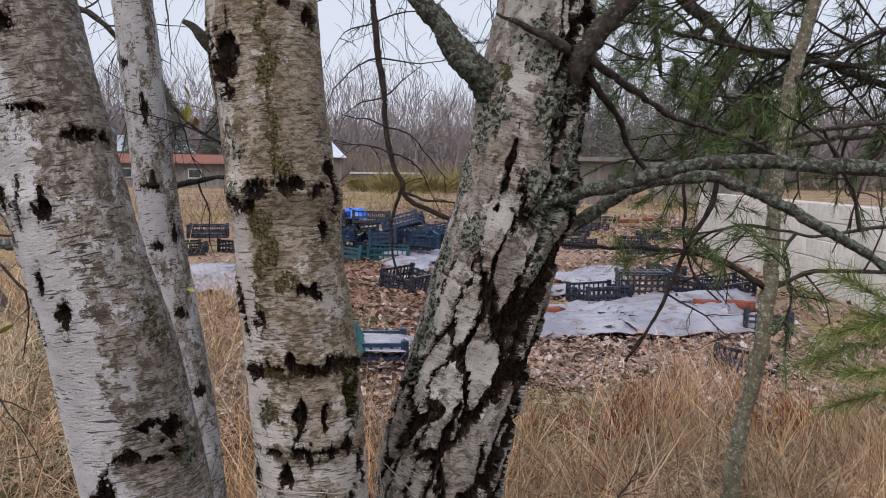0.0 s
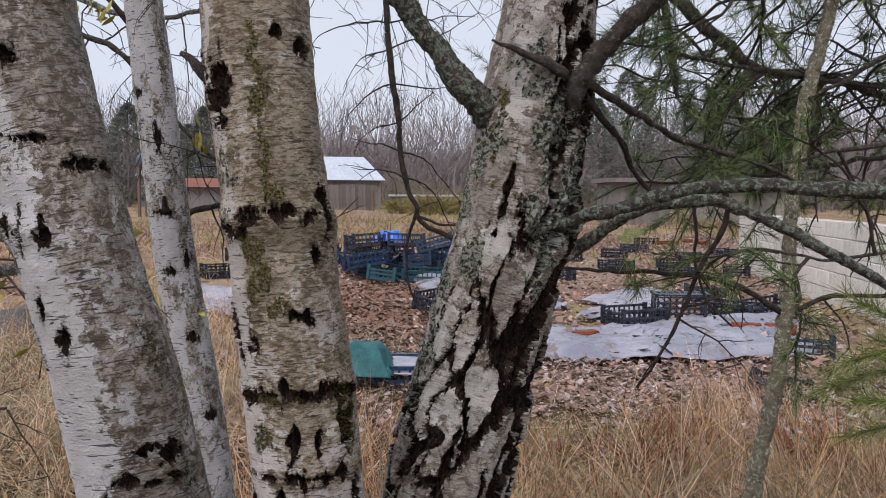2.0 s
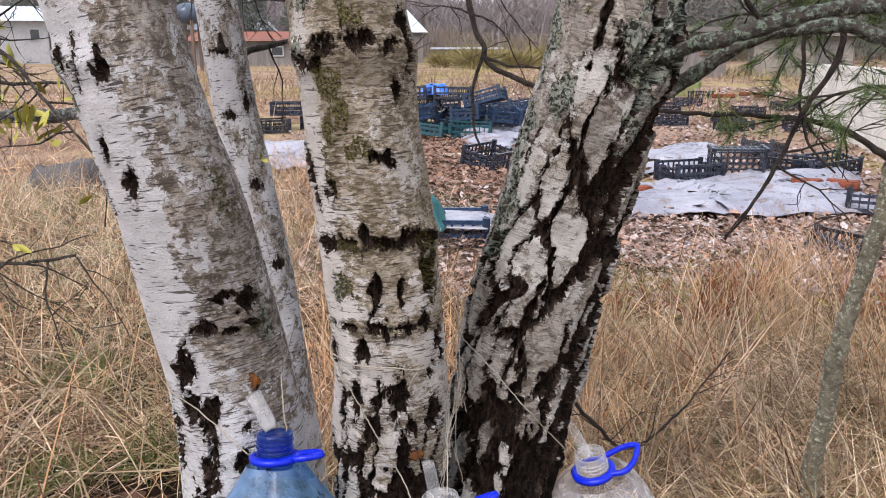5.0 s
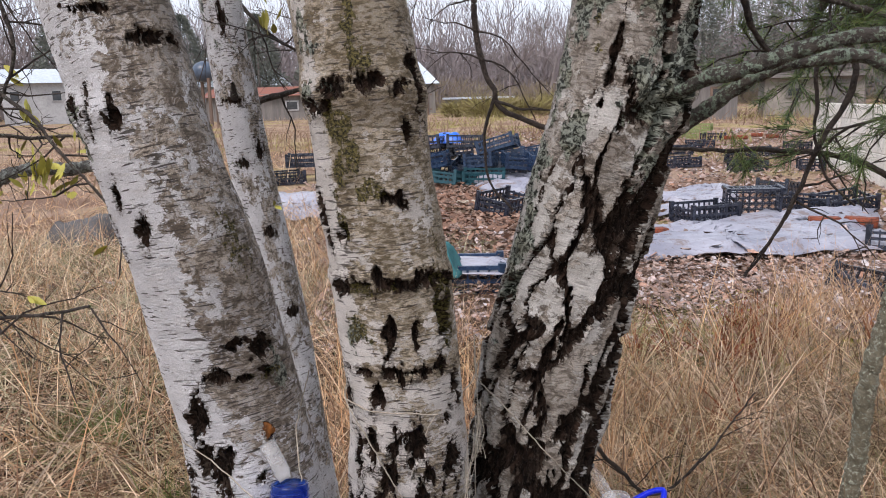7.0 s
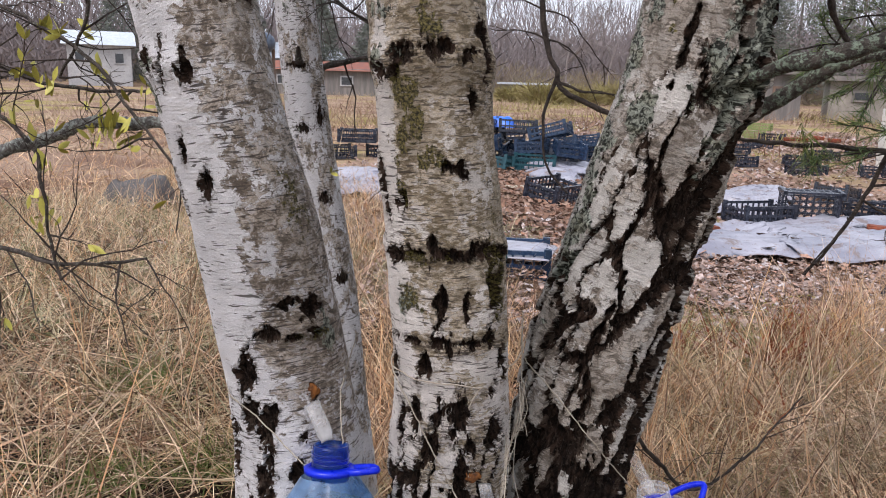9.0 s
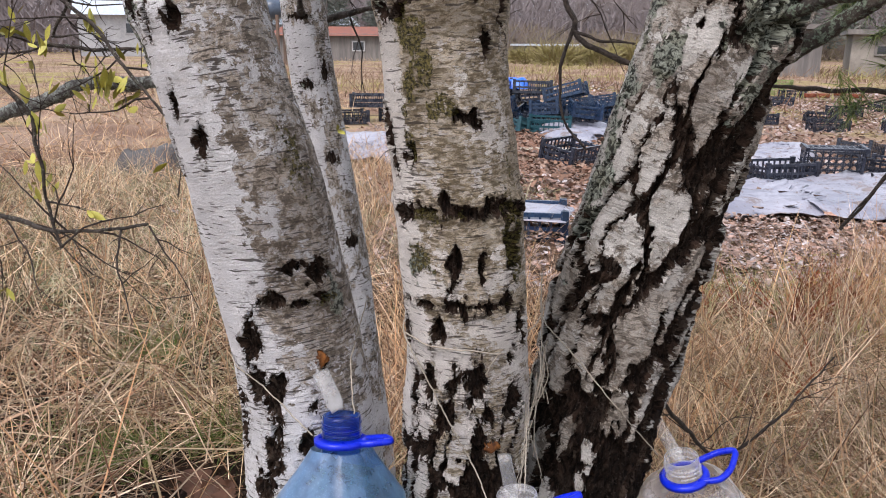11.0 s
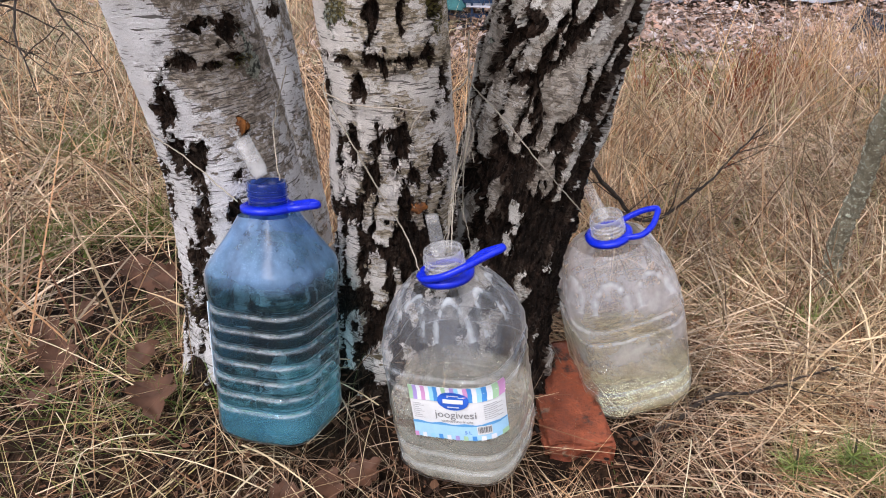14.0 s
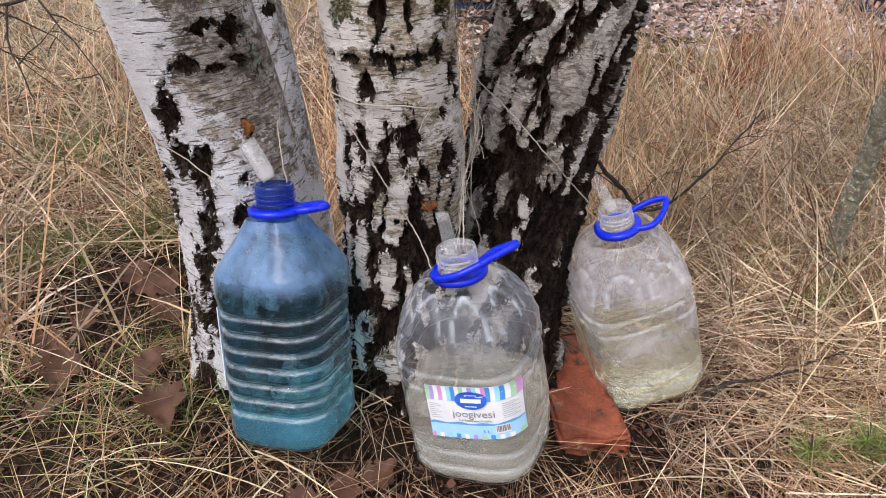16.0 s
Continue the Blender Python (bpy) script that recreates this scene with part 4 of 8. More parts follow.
def sap_bottle(kind, neck, foot, spin, level, mats, label, ring_turn, loop, seed, tall=1.0, wide=1.0):
    """A five-litre bottle with its foot and the top of its neck at two places, sap up to a height."""
    up = (Vector(neck) - Vector(foot)).normalized()
    x = Vector((math.cos(radians(spin)), math.sin(radians(spin)), 0))
    x = (x - up * x.dot(up)).normalized()
    m = Matrix((x, up.cross(x), up)).transposed().to_4x4()
    L, h, a, e, rib = bottle_rings(kind, 0.0, tall, wide)
    foot = Vector(neck) - up * L
    m.translation = foot
    ob = thing("water_bottle", label, "bottle", "bottles catching birch sap", at=m)
    L, h, a, e, rib = bottle_rings(kind, 0.0, tall, wide)
    bend = dents(kind, seed)
    v, f = ring_mesh(h, a, e, 80, bend)
    body = part("body", (v, f), mats[0], ob)
    # strength of the painted highlights on ribs and, for round bottles, shoulder arches
    glints = np.repeat(rib, 80) * (0.42 if kind == "square" else 0.26)
    if kind == "round":
        T, H = np.meshgrid(np.linspace(0, 2 * math.pi, 80, endpoint=False) + math.pi / 80, h)
        arch = np.abs(np.hypot(((T / (math.pi / 4)) % 1.0 - 0.5) * 2.2, (H - 0.222) / 0.045) - 0.8)
        glints = np.maximum(glints, (0.62 * np.exp(-(arch / 0.07) ** 2) * (H > 0.215) * (H < 0.285)).ravel())
    attr(body.data, "rib", np.append(glints, 0.0))
    # neck: lip and screw thread
    t = np.linspace(0, 2 * math.pi, 40)
    nv, nf = ring_mesh(np.array([L - 0.045, L - 0.02, L - 0.004, L, L, L - 0.02]), np.array([0.0250, 0.0240, 0.0240, 0.0236, 0.0218, 0.0216]), np.full(6, 2.0), 40, cap=False)
    neck_ob = part("neck", (nv, nf), mats[2], ob)
    lines = []
    for k in range(3):
        q = np.linspace(0, 2 * math.pi * 0.92, 40) + k * 2.1
        lines.append((np.stack([0.0245 * np.cos(q), 0.0245 * np.sin(q), L - 0.008 - 0.0062 * k - 0.003 * q / 6.3], 1), 0.0012))
    part("screw_thread", tube_mesh("screw_thread", lines, mats[2], 6), None, neck_ob)
    # handle: a flat ring round the neck and a strap
    q = np.linspace(0, 2 * math.pi, 49)
    rv = []
    prof = [(0.0262, -0.004), (0.0340, -0.004), (0.0345, 0.002), (0.0262, 0.006)]
    for w in q[:-1]:
        for r0, z0 in prof:
            rv.append((r0 * math.cos(w), r0 * math.sin(w), L - 0.032 + z0))
    k = np.arange(48)[:, None] * 4 + np.arange(4)[None, :]
    k2 = np.roll(k, -1, 0)
    rf = np.stack([k.ravel(), k2.ravel(), np.roll(k2, -1, 1).ravel(), np.roll(k, -1, 1).ravel()], 1)
    ring = part("handle_ring", (np.array(rv), rf), MAT_HANDLE, ob, "blue plastic ring")
    turn = Matrix.Rotation(radians(ring_turn), 4, "Z")
    pts = curve_points([tuple(turn @ Vector((p[0], p[1], L - 0.032 + p[2]))) for p in loop], 0.003)
    strap = tube(pts, 0.0046, 8)
    s_ob = part("carrying_strap", (strap[0], np.vstack([strap[1], strap[2]])), MAT_HANDLE, ob, "blue plastic carrying strap")
    # sap, level in the world
    _, h2, a2, e2, _ = bottle_rings(kind, -0.0016, tall, wide)
    v, f = ring_mesh(h2 + 0.0015, a2, e2, 64, bend)
    bm = quads_bm(v, f)
    inv = m.inverted()
    co = inv @ Vector((foot[0], foot[1], level))
    no = (inv.to_3x3() @ Vector((0, 0, 1))).normalized()
    cut = bmesh.ops.bisect_plane(bm, geom=bm.verts[:] + bm.edges[:] + bm.faces[:], plane_co=co, plane_no=no, clear_outer=True)
    edges = [g for g in cut["geom_cut"] if isinstance(g, bmesh.types.BMEdge)]
    bmesh.ops.holes_fill(bm, edges=edges, sides=0)
    bmesh.ops.recalc_face_normals(bm, faces=bm.faces[:])
    part("sap", bm, mats[1], ob, "birch sap filling part of the bottle")
    return ob, (L, h, a, e), bend


LOOP_SHUT = [(0.026, -0.010, 0.0), (0.040, -0.012, 0.002), (0.058, -0.006, 0.004), (0.064, 0.0, 0.004), (0.058, 0.005, 0.006), (0.040, 0.010, 0.003), (0.026, 0.012, 0.0)]
LOOP_LIFT = [(-0.031, -0.008, 0.001), (-0.022, -0.026, 0.006), (0.002, -0.034, 0.013), (0.026, -0.028, 0.020), (0.048, -0.016, 0.026), (0.068, -0.006, 0.031), (0.071, 0.001, 0.031), (0.048, 0.006, 0.022), (0.028, 0.013, 0.006)]
LOOP_OPEN = [(0.020, -0.021, 0.000), (0.042, -0.024, 0.000), (0.060, -0.016, 0.005), (0.072, -0.004, 0.013), (0.076, 0.006, 0.018), (0.060, 0.014, 0.016), (0.040, 0.018, 0.010), (0.022, 0.020, 0.003)]
blue_bottle, _, _ = sap_bottle("square", (-0.286, 1.075, 0.492), (-0.270, 0.999, 0.141), -8, 0.400, (MAT_PET_BLUE, MAT_SAP_BLUE, MAT_NECK_BLUE), "blue square plastic bottle nearly full of sap, hung on a birch", 10, LOOP_SHUT, 3, 0.925, 0.97)
label_bottle, LB, LBEND = sap_bottle("round", (-0.058, 1.045, 0.438), (-0.012, 1.040, 0.100), -10, 0.238, (MAT_PET_CLEAR, MAT_SAP, MAT_NECK_CLEAR), "clear plastic bottle with a striped label, half full of cloudy sap", 12, LOOP_LIFT, 5, 0.875, 1.08)
clear_bottle, _, _ = sap_bottle("round", (0.136, 1.285, 0.383), (0.214, 1.318, 0.058), 20, 0.150, (MAT_PET_CLEAR_B, MAT_SAP_YELLOW, MAT_NECK_CLEAR), "clear misted plastic bottle with a little yellowish sap", -4, LOOP_OPEN, 9, 0.965, 1.13)


part("label", box_bm(0.0012, 0.085, 0.105, 0.0, Matrix.Translation((-0.0722, 0.0, 0.125))), plain("pale_side_label", (0.55, 0.62, 0.70), (0.66, 0.72, 0.80), 60, 0.5, 0.03), blue_bottle, "pale paper label on the side", False)


# ---- the printed label ----
def flat_color(name, c, rough=0.45):
    return plain(name, c, tuple(0.93 * k for k in c), 60, rough, 0.03, 0, 0.4, fine=0.1)


def label_point(u, v, lift):
    """A place on the bottle's front: u across (m), v up from its foot (m)."""
    L, h, a, e = LB
    hw, ex = float(np.interp(v, h, smooth_line(a, 6))), float(np.interp(v, h, e))
    v = v + 0.05 * u
    u = u + 0.023
    t = -math.pi / 2 + u / hw * 1.0
    for _ in range(3):
        c, s = math.cos(t), math.sin(t)
        k = (abs(c) ** ex + abs(s) ** ex) ** (-1 / ex)
        t += (u - c * k * hw) / hw * 0.9
    c, s = math.cos(t), math.sin(t)
    k = (abs(c) ** ex + abs(s) ** ex) ** (-1 / ex) * (hw + lift)
    return c * k, s * k, v


def label_piece(name, u0, u1, v0, v1, lift, mat, parent, label="", wave=0.0, oval=False):
    bm = bmesh.new()
    nu, nv = max(1, int((u1 - u0) / 0.006)), max(1, int((v1 - v0) / 0.008))
    if oval:
        ring = [bm.verts.new(label_point((u0 + u1) / 2 + (u1 - u0) / 2 * math.cos(w), (v0 + v1) / 2 + (v1 - v0) / 2 * math.sin(w), lift)) for w in np.linspace(0, 2 * math.pi, 28, endpoint=False)]
        mid = bm.verts.new(label_point((u0 + u1) / 2, (v0 + v1) / 2, lift))
        inner = [bm.verts.new(label_point((u0 + u1) / 2 + (u1 - u0) / 4 * math.cos(w), (v0 + v1) / 2 + (v1 - v0) / 4 * math.sin(w), lift)) for w in np.linspace(0, 2 * math.pi, 28, endpoint=False)]
        for i in range(28):
            bm.faces.new((ring[i], ring[(i + 1) % 28], inner[(i + 1) % 28], inner[i]))
            bm.faces.new((inner[i], inner[(i + 1) % 28], mid))
    else:
        g = [[bm.verts.new(label_point(u0 + (u1 - u0) * i / nu, v0 + (v1 - v0) * j / nv + (wave * math.sin(i * 1.3) if j == nv else 0), lift)) for i in range(nu + 1)] for j in range(nv + 1)]
        for j in range(nv):
            for i in range(nu):
                bm.faces.new((g[j][i], g[j][i + 1], g[j + 1][i + 1], g[j + 1][i]))
    return part(name, bm, mat, parent, label)


def label_text(words, u, v, size, lift, mat, parent):
    cu = bpy.data.curves.new("lettering", "FONT")
    cu.body, cu.size, cu.align_x, cu.resolution_u = words, size, "CENTER", 3
    tmp = new("lettering", cu)
    bpy.context.view_layer.update()
    me = bpy.data.meshes.new_from_object(tmp.evaluated_get(bpy.context.evaluated_depsgraph_get()))
    bpy.data.objects.remove(tmp)
    for q in me.vertices:
        q.co = label_point(u + q.co.x, v + q.co.y, lift)
    me.materials.clear()
    me.materials.append(mat)
    ob = new("lettering", me)
    ob.parent = parent
    return tagged(ob, f"printed words {words}")


def make_label():
    white, ink, blue = flat_color("label_white", (0.68, 0.69, 0.71)), flat_color("label_ink", (0.19, 0.19, 0.20)), flat_color("label_blue", (0.02, 0.10, 0.50))
    sky, wave = flat_color("label_sky", (0.35, 0.60, 0.82)), flat_color("label_wave", (0.10, 0.32, 0.62))
    cols = [flat_color("label_" + k, c) for k, c in (("green", (0.36, 0.56, 0.36)), ("pink", (0.56, 0.28, 0.52)), ("pale", (0.72, 0.74, 0.80)), ("light", (0.30, 0.60, 0.78)), ("violet", (0.36, 0.28, 0.60)), ("deep", (0.06, 0.25, 0.60)))]
    grey = flat_color("label_small_print", (0.36, 0.36, 0.38))
    U, V0, V1 = 0.055, 0.084, 0.162
    sheet = label_piece("label", -U, U, V0, V1, 0.0016, white, label_bottle, "white paper label with coloured stripes")
    order = [0, 4, 2, 1, 2, 3, 5, 2, 0, 2, 4, 3, 2, 1, 5, 2, 3, 5, 2, 0, 1]
    w = 2 * U / len(order)
    for i, k in enumerate(order):
        label_piece("stripe", -U + i * w, -U + (i + 1) * w, V1 - 0.021, V1, 0.0022, cols[k], sheet)
        if i % 2 == 0:
            label_piece("stripe", -U + i * w, -U + (i + 1) * w, V0, V0 + 0.007, 0.0026, cols[order[-1 - i]], sheet)
    label_piece("sky_band", -U, U, V0, V0 + 0.022, 0.0020, sky, sheet)
    label_piece("wave_band", -U, U, V0 + 0.0215, V0 + 0.0245, 0.0024, wave, sheet, wave=0.0012)
    label_piece("oval_badge", -0.019, 0.019, V1 - 0.032, V1 - 0.006, 0.0030, blue, sheet, oval=True)
    label_piece("badge_bar", -0.012, 0.012, V1 - 0.0215, V1 - 0.0165, 0.0040, white, sheet)
    label_piece("badge_bar", -0.007, 0.007, V1 - 0.0275, V1 - 0.0260, 0.0040, white, sheet)
    label_piece("badge_bar", -0.007, 0.007, V1 - 0.0125, V1 - 0.0110, 0.0040, white, sheet)
    label_text("joogivesi", 0.001, V0 + 0.0335, 0.0148, 0.0024, ink, sheet)
    label_text("karboniseerimata", 0.002, V0 + 0.0268, 0.0056, 0.0024, ink, sheet)
    label_text("5 L", 0.014, V0 + 0.0105, 0.0065, 0.0028, blue, sheet)
    for k in range(8):
        label_piece("print_bar", -U + 0.003, -U + 0.017 - 0.003 * (k % 3), V0 + 0.030 + 0.0030 * k, V0 + 0.0308 + 0.0030 * k, 0.0022, grey, sheet)
        label_piece("print_bar", U - 0.020, U - 0.003 - 0.004 * (k % 2), V0 + 0.030 + 0.0030 * k, V0 + 0.0308 + 0.0030 * k, 0.0022, grey, sheet)
    label_piece("bar_code_ground", U - 0.030, U - 0.014, V0 + 0.009, V0 + 0.022, 0.0028, white, sheet)
    for k in range(9):
        label_piece("code_bar", U - 0.029 + 0.0016 * k, U - 0.0283 + 0.0016 * k + 0.0003 * (k % 3), V0 + 0.012, V0 + 0.021, 0.0032, ink, sheet)


make_label()

# ---- spouts and twine ----
MAT_SPOUT = pet_material("cut_clear_plastic", (0.97, 0.97, 0.97), (0.85, 0.85, 0.86), 0.16, (-1.0, -0.9))
MAT_SPOUT_MILKY = pet_material("milky_cut_plastic", (0.92, 0.92, 0.92), (0.50, 0.50, 0.51), 0.45, (-1.0, -0.9), (0.7, 1.3))
MAT_TWINE = plain("grey_twine", (0.30, 0.26, 0.21), (0.46, 0.41, 0.34), 300, 0.9, 0.4, 0, 0.1)
MAT_TAP = plain("drilled_wood", (0.060, 0.024, 0.012), (0.34, 0.13, 0.035), 90, 0.8, 0.4, 0, 0.2)


def spout(a, b, w, label, seed, mat, turn=0.0):
    """A strip of plastic, bent to a gutter, from the bark to a bottle's mouth."""
    a, b = np.array(a), np.array(b)
    way = unit(b - a)
    across = unit(np.cross(way, [-0.3 + turn, 0.8, -0.45]))
    up = np.cross(across, way)
    pts = []
    for s in np.linspace(-0.12, 1, 14):
        for q in np.linspace(-1, 1, 9):
            r = w * (1.0 - 0.25 * (s > 0.9) * abs(q))
            pts.append(a + (b - a) * s + across * r * math.sin(q * 1.0) * 1.15 + up * (w * 0.35 * (1 - math.cos(q * 1.0))) + 0.0002 * np.sin(7 * s + q * 3 + seed))
    k = np.arange(14 * 9).reshape(14, 9)
    f = np.stack([k[:-1, :-1].ravel(), k[:-1, 1:].ravel(), k[1:, 1:].ravel(), k[1:, :-1].ravel()], 1)
    ob = new("sap_spout", mesh_of("sap_spout", pts, f, mat))
    mod = ob.modifiers.new("thickness", "SOLIDIFY")
    mod.thickness = 0.0012
    return tagged(ob, label, "spout", "spouts in the birch")


spout((-0.316, 1.086, 0.537), (-0.287, 1.066, 0.502), 0.0105, "milky plastic gutter stuck in a drilled birch stem", 1, MAT_SPOUT_MILKY)
spout((-0.083, 1.105, 0.446), (-0.062, 1.048, 0.424), 0.0085, "clear plastic gutter leading sap into a bottle", 2, MAT_SPOUT)
spout((0.100, 1.300, 0.425), (0.136, 1.282, 0.378), 0.0085, "clear plastic gutter at the dark birch stem", 3, MAT_SPOUT, 0.35)


def knot_hole(at, r, normal):
    v, f = [], []
    bm = bmesh.new()
    bmesh.ops.create_icosphere(bm, subdivisions=3, radius=1.0)
    for q in bm.verts:
        k = 1 + 0.5 * (noise.noise(q.co * 2.5) + 0.5 * noise.noise(q.co * 6))
        q.co = Vector((q.co.x * r[0], q.co.y * 0.003, q.co.z * r[1])) * k
    bmesh.ops.transform(bm, matrix=Matrix.Translation(at) @ Matrix.Rotation(radians(normal), 4, "Z"), verts=bm.verts[:])
    return part("tap_hole", bm, MAT_TAP, birch_tree, "rust-brown wet tap hole")


knot_hole((-0.324, 1.103, 0.551), (0.009, 0.011), 45)
knot_hole((-0.100, 1.106, 0.460), (0.009, 0.009), 30)


def twine(name, rows, label, r=0.0009):
    lines = []
    for k, pts in enumerate(rows):
        p = curve_points(pts, 0.004)
        p = p + (np.stack([fbm(p * 120 + 9 * j, 3 + j, 2) for j in range(3)], 1) - 0.5) * 0.003
        lines.append((p, r * (0.8 + 0.4 * fbm(p * 300, k, 2))))
    return tagged(new(name, tube_mesh(name, lines, MAT_TWINE, 6)), label, "twine", "twine holding the bottles")


twine("twine", [[(-0.47, 1.19, 0.57), (-0.446, 1.093, 0.545), (-0.396, 1.075, 0.519), (-0.356, 1.060, 0.499), (-0.309, 1.037, 0.479)],
                [(-0.298, 1.20, 0.60), (-0.300, 1.183, 0.576), (-0.297, 1.137, 0.539), (-0.276, 1.09, 0.487)]], "thin grey twine tying a blue bottle to a birch stem")
twine("twine", [[(-0.222, 1.15, 0.62), (-0.207, 1.088, 0.604), (-0.171, 1.071, 0.55), (-0.142, 1.074, 0.492), (-0.115, 1.085, 0.434), (-0.086, 1.045, 0.404)],
                [(-0.207, 1.088, 0.606), (-0.165, 1.060, 0.603), (-0.114, 1.062, 0.602), (-0.088, 1.082, 0.593), (-0.086, 1.12, 0.585)],
                [(-0.088, 1.085, 0.593), (-0.080, 1.13, 0.575), (-0.070, 1.15, 0.536), (-0.064, 1.14, 0.491), (-0.058, 1.11, 0.461), (-0.052, 1.07, 0.425)],
                [(-0.088, 1.085, 0.593), (-0.083, 1.16, 0.582), (-0.066, 1.22, 0.585), (-0.062, 1.27, 0.60)],
                [(-0.088, 1.085, 0.595), (-0.100, 1.078, 0.578), (-0.104, 1.078, 0.565)]], "grey twine looped and knotted round a birch stem")
twine("twine", [[(-0.069, 1.28, 0.615), (-0.062, 1.262, 0.575), (-0.015, 1.213, 0.549), (0.032, 1.204, 0.500), (0.068, 1.23, 0.448), (0.104, 1.266, 0.392)],
                [(-0.069, 1.275, 0.64), (-0.062, 1.24, 0.58), (-0.058, 1.22, 0.53), (-0.062, 1.21, 0.47), (-0.060, 1.2, 0.40)]], "grey twine from a fork down to a clear bottle")

g = rng(77)
bast = []
for k in range(6):
    dx, dz = g.normal(0, 0.004), g.uniform(0, 0.07)
    bast.append([(-0.047 + dx, 1.150, 0.615 - dz), (-0.050 + dx + g.normal(0, 0.003), 1.140, 0.560 - dz * 0.6), (-0.058 + g.normal(0, 0.003), 1.125, 0.500 - dz * 0.3), (-0.060 + g.normal(0, 0.002), 1.115, 0.460), (-0.066 + g.normal(0, 0.004), 1.105, 0.425 - g.uniform(0, 0.03))])
bast += [[(-0.053, 1.13, 0.548), (-0.040, 1.125, 0.535), (-0.034, 1.12, 0.520)], [(-0.050, 1.13, 0.59), (-0.044, 1.12, 0.55), (-0.040, 1.12, 0.525)], [(-0.055, 1.12, 0.475), (-0.044, 1.12, 0.440), (-0.036, 1.12, 0.405)]]
twine("frayed_bast", bast, "frayed pale bast fibres hanging between two birch stems", 0.0004)

# ---- red brick, leaves ----
def brick_material():
    n = Nodes("worn_red_brick")
    p = n.place()
    a = n.ramp(n.noise(p, 22, 5, 0.65), 0.35, 0.65)
    f = n.noise(p, 160, 4, 0.7)
    c = n.mix(a, (0.15, 0.036, 0.018), (0.28, 0.074, 0.034))
    c = n.mix(n.ramp(n.noise(p, 34, 5, 0.7), 0.60, 0.68), c, (0.36, 0.24, 0.17))
    c = n.mix(n.ramp(n.noise(p, 17, 5, 0.7), 0.57, 0.64), c, (0.060, 0.026, 0.020))
    g = n.ramp(f, 0.2, 0.8, 0.6, 1.3)
    c = n.mix(1.0, c, n.add("CombineColor", {0: g, 1: g, 2: g}).outputs[0], "MULTIPLY")
    return n.surface(c, n.ramp(a, 0, 1, 0.5, 0.85), n.bump(n.math("ADD", f, n.noise(p, 50, 4)), 0.7, 0.006), 0, 0.35)


MAT_BRICK = brick_material()


def brick_bm(w, d, h, seed, cuts=16, wear=0.006):
    bm = bmesh.new()
    bmesh.ops.create_cube(bm, size=1.0, matrix=Matrix.Diagonal((w, d, h, 1)))
    bmesh.ops.bevel(bm, geom=bm.edges[:], offset=0.006, segments=2, affect="EDGES")
    bmesh.ops.subdivide_edges(bm, edges=bm.edges[:], cuts=cuts, use_grid_fill=True)
    bm.normal_update()
    o = Vector((seed * 3.1, seed, 0))
    for v in bm.verts:
        k = noise.noise(v.co * 28 + o) * wear + noise.noise(v.co * 90 + o) * wear * 0.35
        chip = max(0.0, noise.noise(v.co * 16 + o * 2) - 0.25) * wear * 3.5
        v.co += v.normal * (k - chip)
    return bm


brick = tagged(part("brick", brick_bm(0.106, 0.256, 0.068, 2, 14, 0.009), MAT_BRICK, None), "worn wet red brick lying in dead grass", "brick")
brick.matrix_basis = pose(0.100, 1.248, 0.058, 2, -1, 16)


# ---- limbs, twigs and needles ----
def limb_material(name, a, b, green, amount):
    """Grey-brown bark, grown over by pale green lichen."""
    n = Nodes(name)
    p = n.place()
    c = n.mix(n.ramp(n.noise(p, 60, 5, 0.65), 0.35, 0.65), a, b)
    f = n.noise(p, 330, 4, 0.7)
    l = n.ramp(n.math("ADD", n.noise(p, 120, 7, 0.78), amount), 0.545, 0.565)
    c = n.mix(l, c, n.mix(n.ramp(f, 0.3, 0.7), green, tuple(min(1, 2.1 * k) for k in green)))
    g = n.ramp(f, 0.2, 0.8, 0.7, 1.25)
    c = n.mix(1.0, c, n.add("CombineColor", {0: g, 1: g, 2: g}).outputs[0], "MULTIPLY")
    return n.surface(c, 0.78, n.bump(n.math("ADD", n.math("ADD", f, n.noise(p, 110, 5, 0.7)), n.math("MULTIPLY", l, 1.2)), 1.0, 0.007), 0, 0.35)


MAT_LIMB_LICHEN = limb_material("lichen_grown_limb", (0.040, 0.034, 0.029), (0.13, 0.11, 0.092), (0.145, 0.178, 0.135), 0.040)
MAT_LIMB_DARK = limb_material("dark_wet_limb", (0.030, 0.024, 0.020), (0.11, 0.088, 0.074), (0.14, 0.155, 0.12), -0.035)
MAT_LIMB_GREY = limb_material("grey_lichen_branch", (0.10, 0.092, 0.085), (0.25, 0.232, 0.22), (0.25, 0.27, 0.25), 0.05)
MAT_TWIG = limb_material("dark_twig", (0.030, 0.023, 0.020), (0.085, 0.064, 0.052), (0.09, 0.10, 0.08), -0.14)
MAT_SAPLING = limb_material("olive_sapling_bark", (0.20, 0.18, 0.125), (0.40, 0.36, 0.26), (0.44, 0.45, 0.37), 0.0)
MAT_NEEDLE = islands("pine_needles", [(0.032, 0.062, 0.024), (0.066, 0.108, 0.034), (0.105, 0.15, 0.045), (0.17, 0.20, 0.06)], 0.5, 0.4)
MAT_NEEDLE_LIGHT = islands("fresh_pine_needles", [(0.08, 0.13, 0.035), (0.15, 0.20, 0.05), (0.22, 0.26, 0.07), (0.30, 0.31, 0.11)], 0.5, 0.4)
